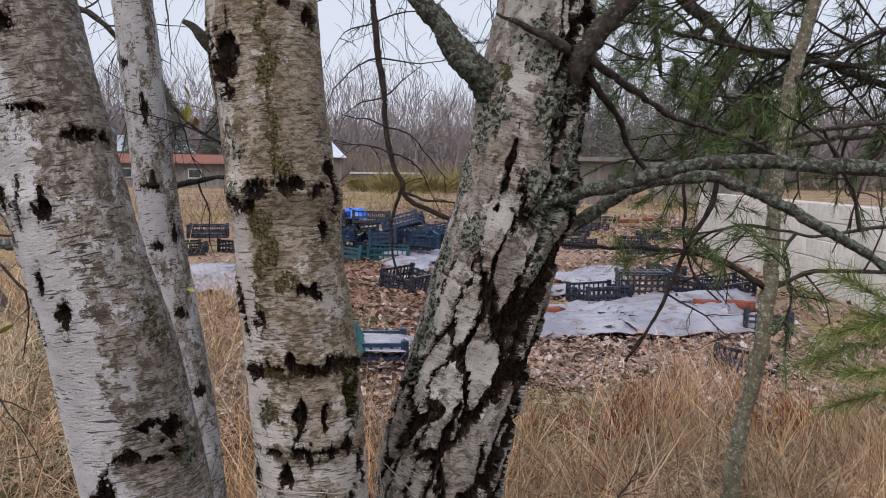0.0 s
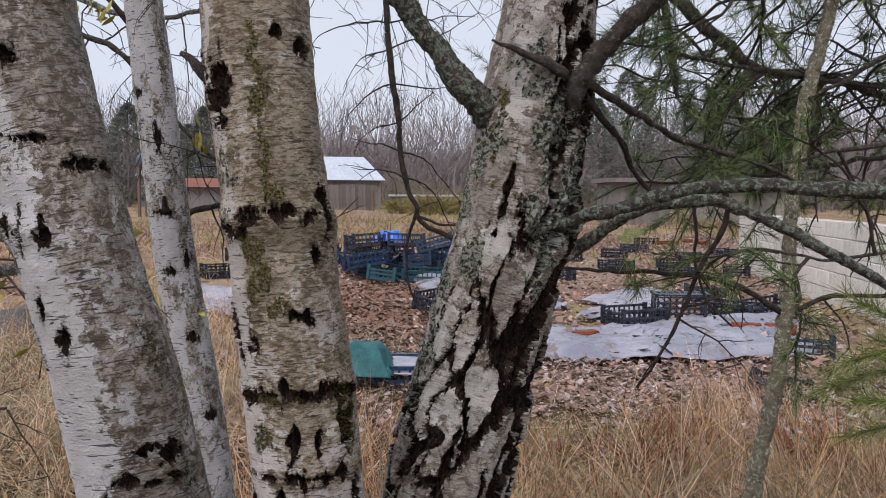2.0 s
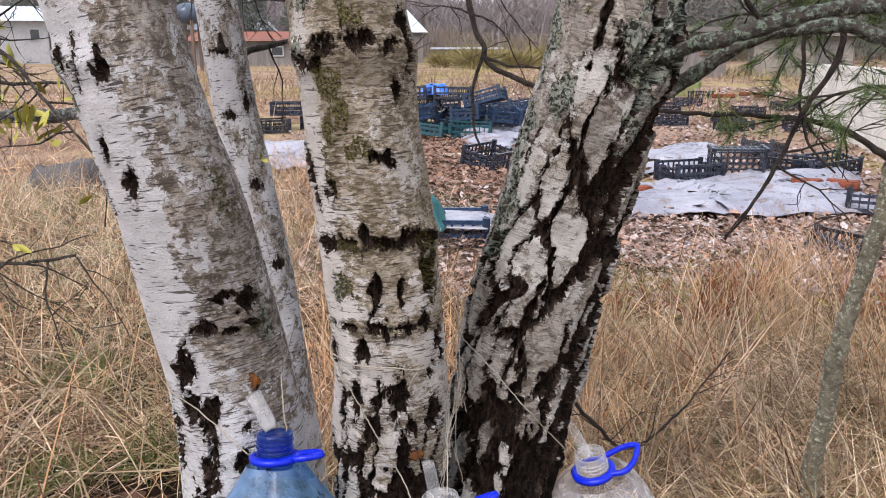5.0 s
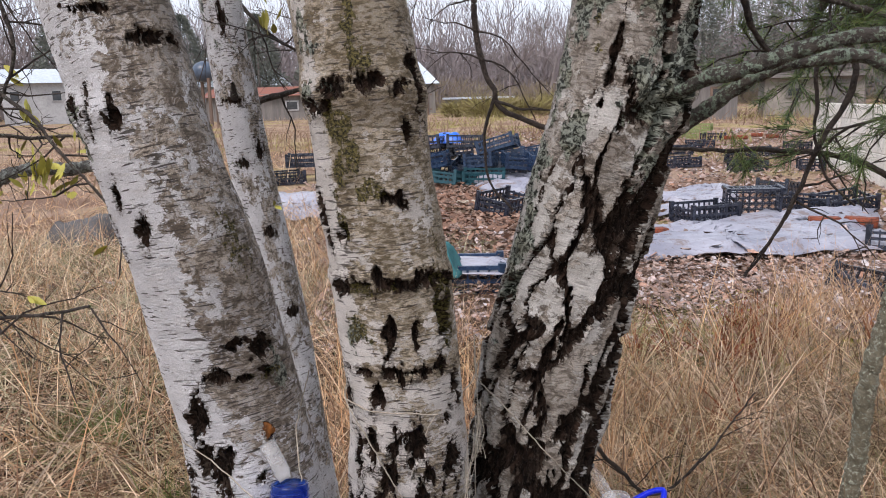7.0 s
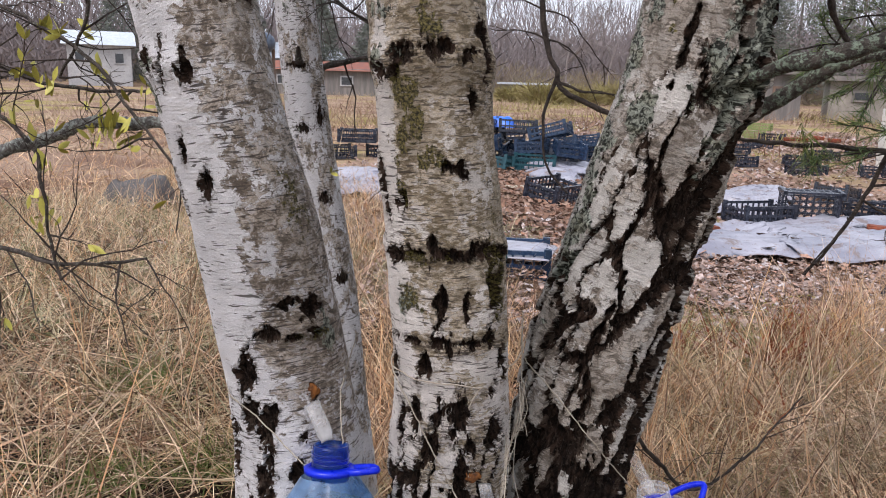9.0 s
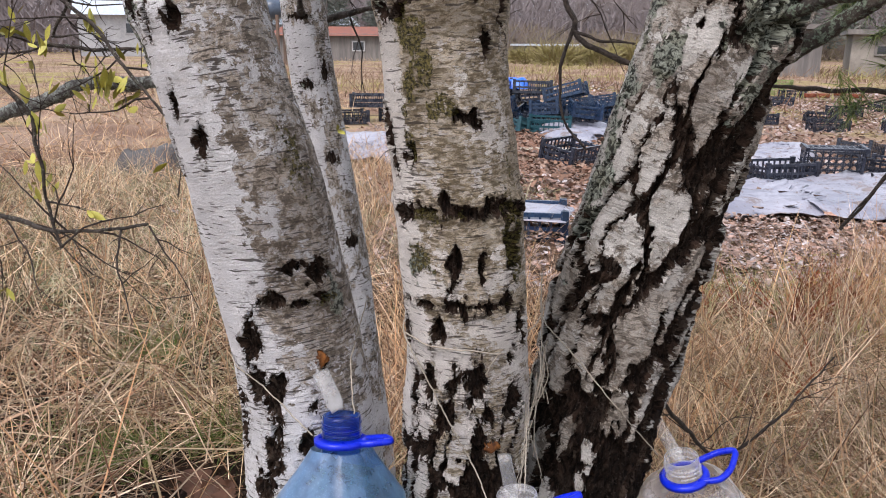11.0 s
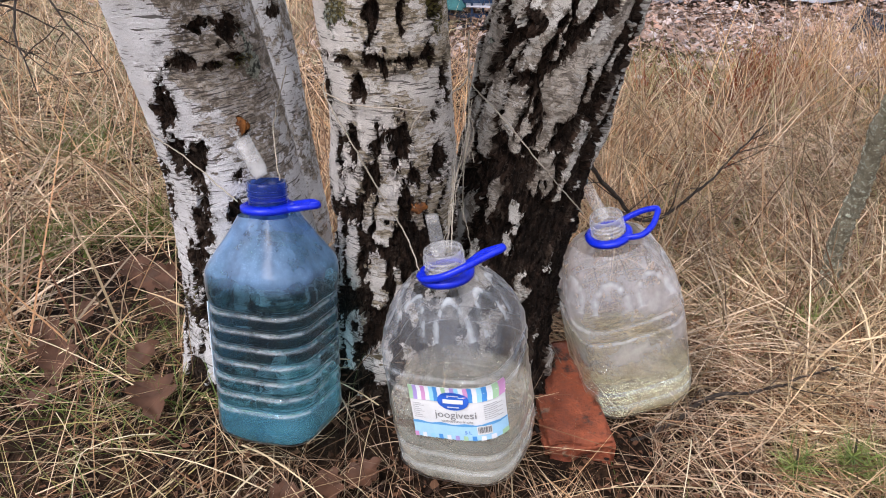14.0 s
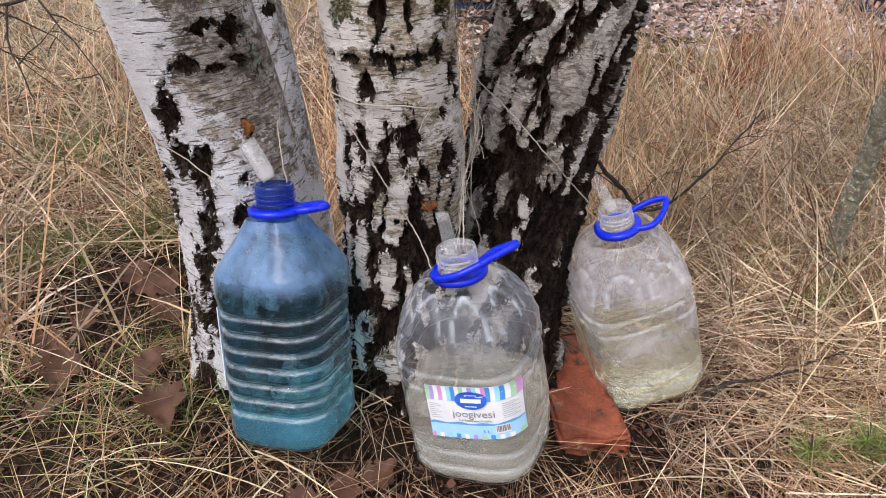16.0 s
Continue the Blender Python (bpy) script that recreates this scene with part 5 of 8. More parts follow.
MAT_BUD = plain("spring_leaf", (0.40, 0.33, 0.055), (0.32, 0.34, 0.085), 40, 0.5, 0.1, 0, 0.35, vary=0.3)


def wobble(pts, step, amp, seed):
    p = curve_points(pts, step)
    k = (np.stack([fbm(p[:, :3] * 22 + 31 * j, seed + j, 3) for j in range(3)], 1) - 0.5) * 2 * amp
    k[0] = 0
    p[:, :3] += k
    return p


def limb(name, pts, r0, r1, mat, parent, seed, label="", n=16, rough=0.34):
    p = wobble(pts, 0.004 if r0 > 0.0075 else 0.008, 0.006, seed)
    r = np.linspace(r0, r1, len(p)) * (1 + 0.25 * (fbm(p * 26, seed, 2) - 0.5))
    if r0 > 0.007 and n == 16:
        n = 22
    v, q, c = tube(p, r, n, rough, seed)
    if n >= 16:
        k = (fbm(v * 190, seed + 5, 3) - 0.45)[:, None] * 0.34
        mid = np.vstack([np.repeat(p[:, :3], n, 0), p[:1, :3], p[-1:, :3]])
        v = mid + (v - mid) * (1 + 2 * k)
    return part(name, (v, np.vstack([q, c])), mat, parent, label)


def spray(start, way, length, r, g, depth=2, droop=0.15, gap=0.05, zig=0.25):
    """Lines of a twig that forks: a list of (points, radii), and the tips with their directions."""
    lines, tips = [], []
    n = max(4, int(length / 0.025))
    p, d = [np.array(start, float)], unit(np.array(way, float))
    dirs = []
    for k in range(n):
        d = unit(d + g.normal(0, zig * 0.35, 3) + np.array([0, 0, -droop * 0.12]))
        p.append(p[-1] + d * length / n)
        dirs.append(d)
    p = np.array(p)
    lines.append((p, np.linspace(r, max(0.0004, r * 0.35), len(p))))
    tips.append((p[-1], d))
    if depth > 0:
        for k in range(1, n):
            if g.random() < min(1.0, length / n / gap):
                side_way = unit(dirs[k] * 0.7 + g.normal(0, 0.6, 3))
                l2, t2 = spray(p[k], side_way, length * g.uniform(0.25, 0.55), r * 0.55, g, depth - 1, droop, gap, zig)
                lines += l2
                tips += t2
    return lines, tips


def needles(points, ways, g, count=46, length=0.045, width=0.0013):
    """Tufts of needles that point forward and out from each place."""
    base, way = np.repeat(points, count, 0), np.repeat(ways, count, 0)
    base = base - way * g.uniform(0, 0.05, (len(base), 1))
    w = unit(way * g.uniform(0.35, 1.1, (len(base), 1)) + g.normal(0, 0.55, (len(base), 3)))
    s = unit(np.cross(w, g.normal(0, 1, (len(base), 3))))
    ln = g.uniform(0.6, 1.1, len(base)) * length
    return ribbons(base, w, s, ln, np.full(len(base), width), np.full(len(base), 0.06), 2)


limb("limb", [(0.165, 1.28, 0.962), (0.195, 1.25, 0.974), (0.233, 1.20, 0.993), (0.282, 1.17, 1.007), (0.343, 1.15, 1.026), (0.424, 1.13, 1.033), (0.512, 1.12, 1.030), (0.60, 1.10, 1.026), (0.75, 1.08, 1.01), (0.95, 1.05, 1.0)], 0.0075, 0.0105, MAT_LIMB_LICHEN, birch_tree, 1, "arched limb crusted with grey-green lichen")
limb("limb", [(0.175, 1.29, 0.915), (0.215, 1.27, 0.934), (0.255, 1.24, 0.966), (0.306, 1.22, 1.001), (0.377, 1.22, 1.014), (0.439, 1.22, 1.001), (0.519, 1.22, 0.970), (0.583, 1.22, 0.932), (0.653, 1.22, 0.889), (0.80, 1.21, 0.80)], 0.0100, 0.005, MAT_LIMB_LICHEN, birch_tree, 2, "lower limb with lichen, bending down")
limb("limb", [(0.12, 1.29, 1.11), (0.089, 1.26, 1.148), (0.068, 1.25, 1.168), (0.043, 1.25, 1.196), (0.020, 1.25, 1.232), (-0.007, 1.25, 1.262), (-0.036, 1.25, 1.309), (-0.08, 1.25, 1.40)], 0.022, 0.012, MAT_LIMB_LICHEN, birch_tree, 3, "upward limb covered in grey lichen", 18)
limb("limb", [(0.195, 1.28, 1.12), (0.210, 1.255, 1.150), (0.222, 1.245, 1.179), (0.247, 1.24, 1.217), (0.283, 1.23, 1.254), (0.330, 1.22, 1.295), (0.42, 1.2, 1.37)], 0.0150, 0.011, MAT_LIMB_DARK, birch_tree, 4, "dark bare limb")
limb("limb", [(0.200, 1.24, 1.190), (0.185, 1.215, 1.197), (0.149, 1.20, 1.213), (0.102, 1.18, 1.230)], 0.0085, 0.0022, MAT_LIMB_DARK, birch_tree, 5, "broken dead snag")
limb("limb", [(0.215, 1.25, 1.185), (0.278, 1.30, 1.162), (0.355, 1.40, 1.130), (0.413, 1.45, 1.111), (0.523, 1.50, 1.086), (0.641, 1.55, 1.040)], 0.0062, 0.003, MAT_LIMB_DARK, birch_tree, 6)
limb("limb", [(0.225, 1.26, 1.175), (0.262, 1.30, 1.135), (0.300, 1.35, 1.100), (0.320, 1.38, 1.055), (0.36, 1.42, 1.02)], 0.006, 0.003, MAT_TWIG, birch_tree, 7)
limb("stub", [(-0.225, 1.07, 1.150), (-0.250, 1.05, 1.168), (-0.263, 1.05, 1.181), (-0.276, 1.05, 1.188)], 0.012, 0.003, MAT_LIMB_DARK, birch_tree, 8, "short broken branch stub", 10)


def hanging_branch():
    """The dark bare branch that hangs behind the stems."""
    g = rng(4)
    ob = thing("hanging_branch", "dark bare branch with wet twigs hanging from above", "branch")
    limb("stem", [(-0.27, 1.15, 2.62), (-0.25, 1.45, 2.45), (-0.22, 1.80, 2.10), (-0.20, 1.93, 1.75), (-0.182, 1.93, 1.488), (-0.173, 1.93, 1.361), (-0.167, 1.93, 1.29), (-0.154, 1.93, 1.219), (-0.15, 1.93, 1.134), (-0.137, 1.93, 1.062), (-0.127, 1.93, 1.022), (-0.108, 1.93, 0.996), (-0.102, 1.93, 0.963), (-0.078, 1.93, 0.943), (-0.044, 1.93, 0.928), (0.008, 1.93, 0.907)], 0.0115, 0.0060, MAT_TWIG, ob, 11, n=10)
    limb("side_twig", [(-0.107, 1.93, 0.985), (-0.125, 1.93, 0.922), (-0.133, 1.93, 0.862), (-0.114, 1.93, 0.781), (-0.067, 1.93, 0.728)], 0.0045, 0.002, MAT_TWIG, ob, 12, n=6)
    limb("side_twig", [(-0.11, 1.93, 0.97), (-0.05, 1.92, 0.953), (0.02, 1.92, 0.948)], 0.004, 0.002, MAT_TWIG, ob, 13, n=6)
    lines = []
    for z in (1.42, 1.36, 1.28, 1.19, 1.12, 1.06):
        x = float(np.interp(z, [1.06, 1.22, 1.36, 1.49], [-0.137, -0.153, -0.173, -0.182]))
        for s in (-1, 1):
            l, _ = spray((x, 1.93, z), (s * 0.9, g.normal(0, 0.4), g.uniform(-0.2, 0.5)), g.uniform(0.10, 0.26), 0.0022, g, 2, 0.6, 0.05, 0.5)
            lines += l
    for p, r in lines:
        part("side_twig", tube_mesh("side_twig", [(p, r)], MAT_TWIG, 4), None, ob)


hanging_branch()
limb("stub", [(-0.508, 1.475, 0.990), (-0.500, 1.455, 0.998), (-0.494, 1.442, 1.010)], 0.007, 0.003, MAT_LIMB_DARK, thin_birch, 9, "short broken branch stub", 10)
limb("branch", [(-0.545, 1.49, 1.30), (-0.60, 1.47, 1.36), (-0.67, 1.45, 1.45), (-0.73, 1.44, 1.58)], 0.006, 0.002, MAT_TWIG, thin_birch, 10, "thin dark branch", 8)


def drooping_twigs():
    """Fine twigs that hang from the birch's crown, against the sky."""
    g = rng(14)
    for k in range(16):
        x, y = g.uniform(-0.42, 0.12), g.uniform(1.5, 2.6)
        l, _ = spray((x * (y / 1.3), y, 1.75), (g.normal(0, 0.25), g.normal(0, 0.2), -1.0), g.uniform(0.35, 0.62), 0.0020, g, 2, 0.9, 0.07, 0.5)
        part("drooping_twig", tube_mesh("drooping_twig", l, MAT_TWIG, 4), None, birch_tree)
    for k in range(10):
        x, y = g.uniform(0.3, 0.9), g.uniform(1.5, 2.2)
        l, _ = spray((x, y, 1.7), (g.normal(0, 0.35), g.normal(0, 0.2), -1.0), g.uniform(0.3, 0.6), 0.0024, g, 2, 0.7, 0.06, 0.6)
        part("drooping_twig", tube_mesh("drooping_twig", l, MAT_TWIG, 4), None, birch_tree)


drooping_twigs()


def pine_sapling():
    g = rng(21)
    ob = thing("pine_sapling", "slim young pine with olive bark and green needles", "tree")
    limb("trunk", [(0.615, 1.73, -0.02), (0.604, 1.71, 0.15), (0.600, 1.66, 0.345), (0.592, 1.63, 0.45), (0.606, 1.615, 0.569), (0.626, 1.61, 0.682), (0.636, 1.61, 0.809), (0.640, 1.61, 0.976), (0.646, 1.61, 1.083), (0.664, 1.61, 1.239), (0.690, 1.61, 1.35), (0.72, 1.6, 1.6), (0.76, 1.62, 2.1), (0.78, 1.65, 2.5)], 0.0168, 0.006, MAT_SAPLING, ob, 31, n=18, rough=0.12)
    twigs = [[(0.634, 1.61, 0.800), (0.577, 1.60, 0.836), (0.513, 1.60, 0.864), (0.406, 1.60, 0.877), (0.331, 1.60, 0.876), (0.22, 1.60, 0.882)],
             [(0.636, 1.61, 0.80), (0.70, 1.60, 0.835), (0.80, 1.59, 0.84), (0.95, 1.57, 0.85)]]
    for k, t in enumerate(twigs):
        limb("branch", t, 0.0062 if k == 0 else 0.005, 0.0028, MAT_TWIG, ob, 33 + k, n=8)
    # the twig that hangs across it
    limb("branch", [(0.50, 1.56, 1.05), (0.508, 1.55, 0.997), (0.495, 1.55, 0.945), (0.462, 1.55, 0.882), (0.430, 1.55, 0.797), (0.401, 1.55, 0.733), (0.356, 1.55, 0.667)], 0.0060, 0.0022, MAT_TWIG, ob, 36, n=8)
    limb("branch", [(0.452, 1.55, 1.03), (0.455, 1.55, 0.95), (0.462, 1.55, 0.882), (0.48, 1.54, 0.83), (0.52, 1.53, 0.79)], 0.0038, 0.0018, MAT_TWIG, ob, 37, n=6)
    lines, tips = [], []
    for a, w, l in (((0.462, 1.55, 0.882), (0.6, 0, -0.6), 0.14), ((0.43, 1.55, 0.797), (0.7, 0, -0.5), 0.16), ((0.41, 1.55, 0.75), (-0.5, 0.1, -0.6), 0.10), ((0.44, 1.55, 0.82), (0.9, 0, 0.1), 0.18), ((0.54, 1.60, 0.86), (0.3, 0, -0.9), 0.10), ((0.80, 1.59, 0.84), (0.3, 0, 0.8), 0.2), ((0.70, 1.6, 0.83), (0.5, 0, -0.8), 0.2)):
        l2, _ = spray(a, w, l, 0.0022, g, 2, 0.3, 0.04, 0.5)
        lines += l2
    for p, r in lines:
        part("twig", tube_mesh("twig", [(p, r)], MAT_TWIG, 4), None, ob)
    # the low green shoots beside the trunk, and tufts on the long twig
    pts, ways = [], []
    for base, way, l, n in (((0.80, 1.54, 0.72), (-0.9, -0.2, -0.25), 0.16, 9), ((0.88, 1.52, 0.78), (-0.95, -0.2, -0.2), 0.22, 12), ((0.92, 1.50, 0.68), (-0.95, -0.2, 0.0), 0.24, 12), ((0.80, 1.50, 0.80), (-0.6, -0.2, 0.3), 0.14, 7), ((0.95, 1.5, 0.74), (-0.9, 0.1, 0.15), 0.2, 9), ((0.86, 1.52, 0.64), (-0.9, -0.1, -0.2), 0.16, 8)):
        for s in np.linspace(0, 1, n):
            pts.append(np.array(base) + unit(np.array(way)) * l * s)
            ways.append(unit(np.array(way)))
    for p in ((0.345, 1.6, 0.866), (0.36, 1.6, 0.85)):
        pts.append(np.array(p))
        ways.append(np.array([0.2, 0, -1.0]))
    v, f = needles(np.array(pts), np.array(ways), g, 50, 0.058)
    part("needles", (v, f), MAT_NEEDLE_LIGHT, ob, "long green needles", smoothed=False)
    # small shoots by its foot
    return ob


pine_sapling()


def pine_boughs():
    """The old pine beside the birch: its boughs come in from above and from the right."""
    g = rng(77)
    ob = thing("pine_tree", "pine with dark crooked boughs and hanging needle tufts", "tree")
    limb("trunk", [(1.75, 2.65, -0.15), (1.72, 2.62, 0.6), (1.68, 2.6, 1.2), (1.62, 2.58, 1.9), (1.6, 2.55, 2.6), (1.62, 2.5, 3.8), (1.66, 2.5, 5.0)], 0.088, 0.02, MAT_LIMB_DARK, ob, 41, n=24, rough=0.2)
    boughs = [([(1.66, 2.58, 1.55), (1.25, 2.1, 1.52), (0.95, 1.8, 1.46), (0.72, 1.62, 1.40), (0.50, 1.52, 1.36)], 0.020),
              ([(1.68, 2.6, 1.35), (1.3, 2.2, 1.34), (1.02, 1.9, 1.28), (0.80, 1.72, 1.24), (0.58, 1.6, 1.25), (0.42, 1.55, 1.27)], 0.017),
              ([(1.68, 2.6, 1.22), (1.35, 2.25, 1.16), (1.1, 2.0, 1.12), (0.85, 1.8, 1.10), (0.62, 1.7, 1.06)], 0.014),
              ([(1.7, 2.6, 1.1), (1.4, 2.2, 1.02), (1.15, 1.95, 0.97), (0.95, 1.8, 0.95)], 0.012),
              ([(1.63, 2.58, 1.75), (1.1, 2.0, 1.66), (0.7, 1.7, 1.55), (0.40, 1.6, 1.47)], 0.02)]
    boughs += [([(0.30, 1.92, 1.62), (0.45, 1.9, 1.48), (0.522, 1.90, 1.405), (0.586, 1.90, 1.350), (0.640, 1.90, 1.305), (0.70, 1.90, 1.290), (0.78, 1.90, 1.285), (0.90, 1.92, 1.25), (1.2, 2.1, 1.2)], 0.026),
               ([(0.640, 1.90, 1.305), (0.61, 1.88, 1.25), (0.57, 1.86, 1.20), (0.53, 1.84, 1.12), (0.50, 1.82, 1.06)], 0.022),
               ([(0.77, 1.90, 1.285), (0.775, 1.88, 1.23), (0.765, 1.86, 1.15), (0.75, 1.85, 1.08)], 0.018),
               ([(0.46, 2.0, 1.60), (0.47, 2.0, 1.45), (0.49, 2.0, 1.33), (0.50, 2.0, 1.25)], 0.020),
               ([(1.05, 1.9, 1.62), (1.02, 1.9, 1.45), (1.04, 1.9, 1.25), (1.0, 1.9, 1.10), (1.02, 1.9, 0.98)], 0.020),
               ([(1.25, 1.8, 1.36), (1.0, 1.72, 1.34), (0.85, 1.68, 1.30), (0.74, 1.64, 1.24), (0.66, 1.6, 1.2)], 0.012),
               ([(1.3, 1.7, 1.12), (1.0, 1.62, 1.14), (0.84, 1.58, 1.12), (0.70, 1.56, 1.10), (0.55, 1.54, 1.07)], 0.010),
               ([(1.3, 1.5, 0.98), (1.0, 1.44, 0.97), (0.82, 1.42, 0.95), (0.66, 1.42, 0.92), (0.56, 1.42, 0.93)], 0.008)]
    lines, tips = [], []
    for k, (pts, r) in enumerate((q, w * (0.68 if w > 0.015 else 0.85)) for q, w in boughs):
        limb("bough", pts, r, r * 0.3, MAT_LIMB_DARK, ob, 43 + k, n=12, rough=0.3)
        p = curve_points(pts, 0.05)
        for q in p[len(p) // 3:]:
            for _ in range((1 + int(g.random() < 0.4) if q[0] / q[1] < 0.5 else int(g.random() < 0.75)) if q[2] > 1.17 else int(g.random() < 0.35)):
                l, t = spray(q, (g.normal(-0.3, 0.6), g.normal(-0.2, 0.5), g.normal(-0.25, 0.5)), g.uniform(0.14, 0.34), 0.0034, g, 2, 0.3, 0.07, 0.55)
                lines += l
                tips += t
    for p, r in [q for q in lines if q[1][0] > 0.003]:
        part("twig", tube_mesh("twig", [(p, r)], MAT_TWIG, 5), None, ob)
    part("twig_mass", tube_mesh("twig_mass", [q for q in lines if q[1][0] <= 0.003], MAT_TWIG, 4), None, ob)["kind"] = "stuff"
    pick = [t for t in tips if t[0][1] > 1.2 and g.random() < (1.0 if t[0][0] / t[0][1] < 0.42 else 0.5)][:900]
    v, f = needles(np.array([t[0] for t in pick]), np.array([unit(t[1] + np.array([0, 0, -0.2])) for t in pick]), g, 54, 0.036, 0.0012)
    part("needles", (v, f), MAT_NEEDLE, ob, "green needle tufts", smoothed=False)


pine_boughs()


def budding_shrub():
    """Bare grey branches with small yellow-green leaf buds."""
    g = rng(52)
    ob = thing("budding_shrub", "grey branching shrub with yellow-green opening buds", "shrub")
    limb("stem", [(-2.0, 1.95, -0.05), (-1.88, 1.82, 0.35), (-1.75, 1.72, 0.64), (-1.62, 1.57, 0.98), (-1.55, 1.50, 1.25), (-1.35, 1.62, 1.46), (-1.1, 1.74, 1.56)], 0.024, 0.010, MAT_LIMB_GREY, ob, 60, "grey main stem", 14)
    limb("branch", [(-1.75, 1.75, 0.62), (-1.45, 1.62, 0.72), (-1.222, 1.52, 0.788), (-1.11, 1.50, 0.819), (-1.015, 1.50, 0.848), (-0.951, 1.50, 0.865), (-0.80, 1.52, 0.868), (-0.68, 1.52, 0.86)], 0.020, 0.009, MAT_LIMB_GREY, ob, 61, "grey lichen-grown branch")
    mains = [[(-1.6, 1.55, 1.0), (-1.2, 1.48, 0.98), (-1.0, 1.46, 0.935), (-0.78, 1.46, 0.93), (-0.62, 1.46, 0.92)],
             [(-1.55, 1.5, 1.25), (-1.2, 1.45, 1.12), (-1.02, 1.44, 1.05), (-0.88, 1.42, 0.98), (-0.80, 1.40, 0.90), (-0.70, 1.39, 0.80)],
             [(-1.5, 1.4, 0.95), (-1.15, 1.36, 0.92), (-0.98, 1.34, 0.86), (-0.93, 1.33, 0.78), (-0.915, 1.32, 0.68), (-0.90, 1.32, 0.60)],
             [(-1.4, 1.4, 0.68), (-1.1, 1.36, 0.645), (-0.9, 1.34, 0.625), (-0.72, 1.32, 0.65)],
             [(-1.02, 1.46, 1.5), (-0.95, 1.45, 1.25), (-0.90, 1.44, 1.08), (-0.98, 1.45, 0.95)],
             [(-1.1, 1.75, 1.55), (-0.936, 1.75, 1.494), (-0.806, 1.75, 1.436), (-0.735, 1.75, 1.410), (-0.625, 1.75, 1.402), (-0.567, 1.75, 1.413), (-0.40, 1.75, 1.43)],
             [(-0.755, 1.62, 1.341), (-0.707, 1.62, 1.324), (-0.642, 1.62, 1.276), (-0.578, 1.62, 1.195), (-0.52, 1.62, 1.130), (-0.467, 1.62, 1.086), (-0.40, 1.62, 1.05)],
             [(-0.52, 1.6, 0.98), (-0.42, 1.58, 1.0), (-0.33, 1.56, 0.97), (-0.26, 1.55, 0.9)]]
    lines, tips, buds, bways = [], [], [], []
    for k, m in enumerate(mains):
        limb("branch", m, 0.0062 if k != 5 else 0.011, 0.0025, MAT_LIMB_DARK if k != 5 else MAT_LIMB_GREY, ob, 63 + k, n=7)
        p = curve_points(m, 0.05)
        for q in p[1:]:
            for _ in range(1):
                l, t = spray(q, (g.normal(0.25, 0.6), g.normal(0, 0.35), g.normal(-0.1, 0.6)), g.uniform(0.08, 0.24), 0.0021, g, 2, 0.2, 0.06, 0.5)
                lines += l
                tips += t
    for p, r in [q for q in lines if q[1][0] > 0.002]:
        part("twig", tube_mesh("twig", [(p, r)], MAT_TWIG, 4), None, ob)
    part("twig_mass", tube_mesh("twig_mass", [q for q in lines if q[1][0] <= 0.002], MAT_TWIG, 4), None, ob)["kind"] = "stuff"
    places = [((-0.86, 1.42, 0.862), 22), ((-0.82, 1.41, 0.835), 14), ((-0.88, 1.42, 0.845), 10), ((-0.93, 1.33, 0.79), 6), ((-0.92, 1.33, 0.70), 7), ((-0.97, 1.36, 0.70), 6), ((-1.00, 1.44, 0.93), 8), ((-0.88, 1.44, 0.96), 8), ((-0.80, 1.44, 0.92), 6),
              ((-1.00, 1.45, 1.04), 8), ((-0.62, 1.45, 1.335), 14), ((-0.42, 1.44, 1.10), 8), ((-1.05, 1.45, 0.96), 6), ((-0.36, 1.46, 1.02), 8), ((-1.1, 1.42, 1.02), 8)]
    for c, n in places:
        for _ in range(n):
            buds.append(np.array(c) + g.normal(0, 0.011, 3))
            bways.append(unit(g.normal(0, 0.5, 3) + np.array([0, -0.1, 0.9])))
    for q, w in tips:
        if g.random() < 0.16:
            for _ in range(3):
                buds.append(q)
                bways.append(unit(w + g.normal(0, 0.4, 3)))
    bm = bmesh.new()
    rows = [[bm.verts.new((x * h, 0.22 * abs(x) * h + 0.0012 * t, 0.026 * t)) for x in (-1, 0, 1)] for t, h in ((0, 0.0008), (0.25, 0.0036), (0.5, 0.0048), (0.75, 0.0034), (1, 0.0003))]
    for r0, r1 in zip(rows, rows[1:]):
        for k in (0, 1):
            bm.faces.new((r0[k], r0[k + 1], r1[k + 1], r1[k]))
    me = bpy.data.meshes.new("leaf")
    for f in bm.faces:
        f.smooth = True
    bm.to_mesh(me)
    bm.free()
    me.materials.append(MAT_BUD)
    for b, w in list(zip(buds, bways))[:290]:
        o = new("leaf", me)
        o.parent = ob
        q = Vector(w).to_track_quat("Z", "Y").to_matrix().to_4x4()
        o.matrix_basis = Matrix.Translation(b) @ q @ Matrix.Rotation(g.uniform(0, 6.3), 4, "Z") @ Matrix.Scale(g.uniform(0.6, 1.4), 4)


budding_shrub()


def fallen_twig(pts, label, seed):
    g = rng(seed)
    ob = thing("fallen_twig", label, "twig")
    limb("stem", pts, 0.0045, 0.0016, MAT_TWIG, ob, seed, n=7)
    p = curve_points(pts, 0.05)
    lines = []
    for q in p[1:-1]:
        l, _ = spray(q, (g.normal(0.3, 0.6), g.normal(0, 0.5), g.uniform(0, 0.6)), g.uniform(0.04, 0.12), 0.0014, g, 1, 0.0, 0.06, 0.4)
        lines += l
    for p, r in lines:
        part("side_twig", tube_mesh("side_twig", [(p, r)], MAT_TWIG, 4), None, ob)


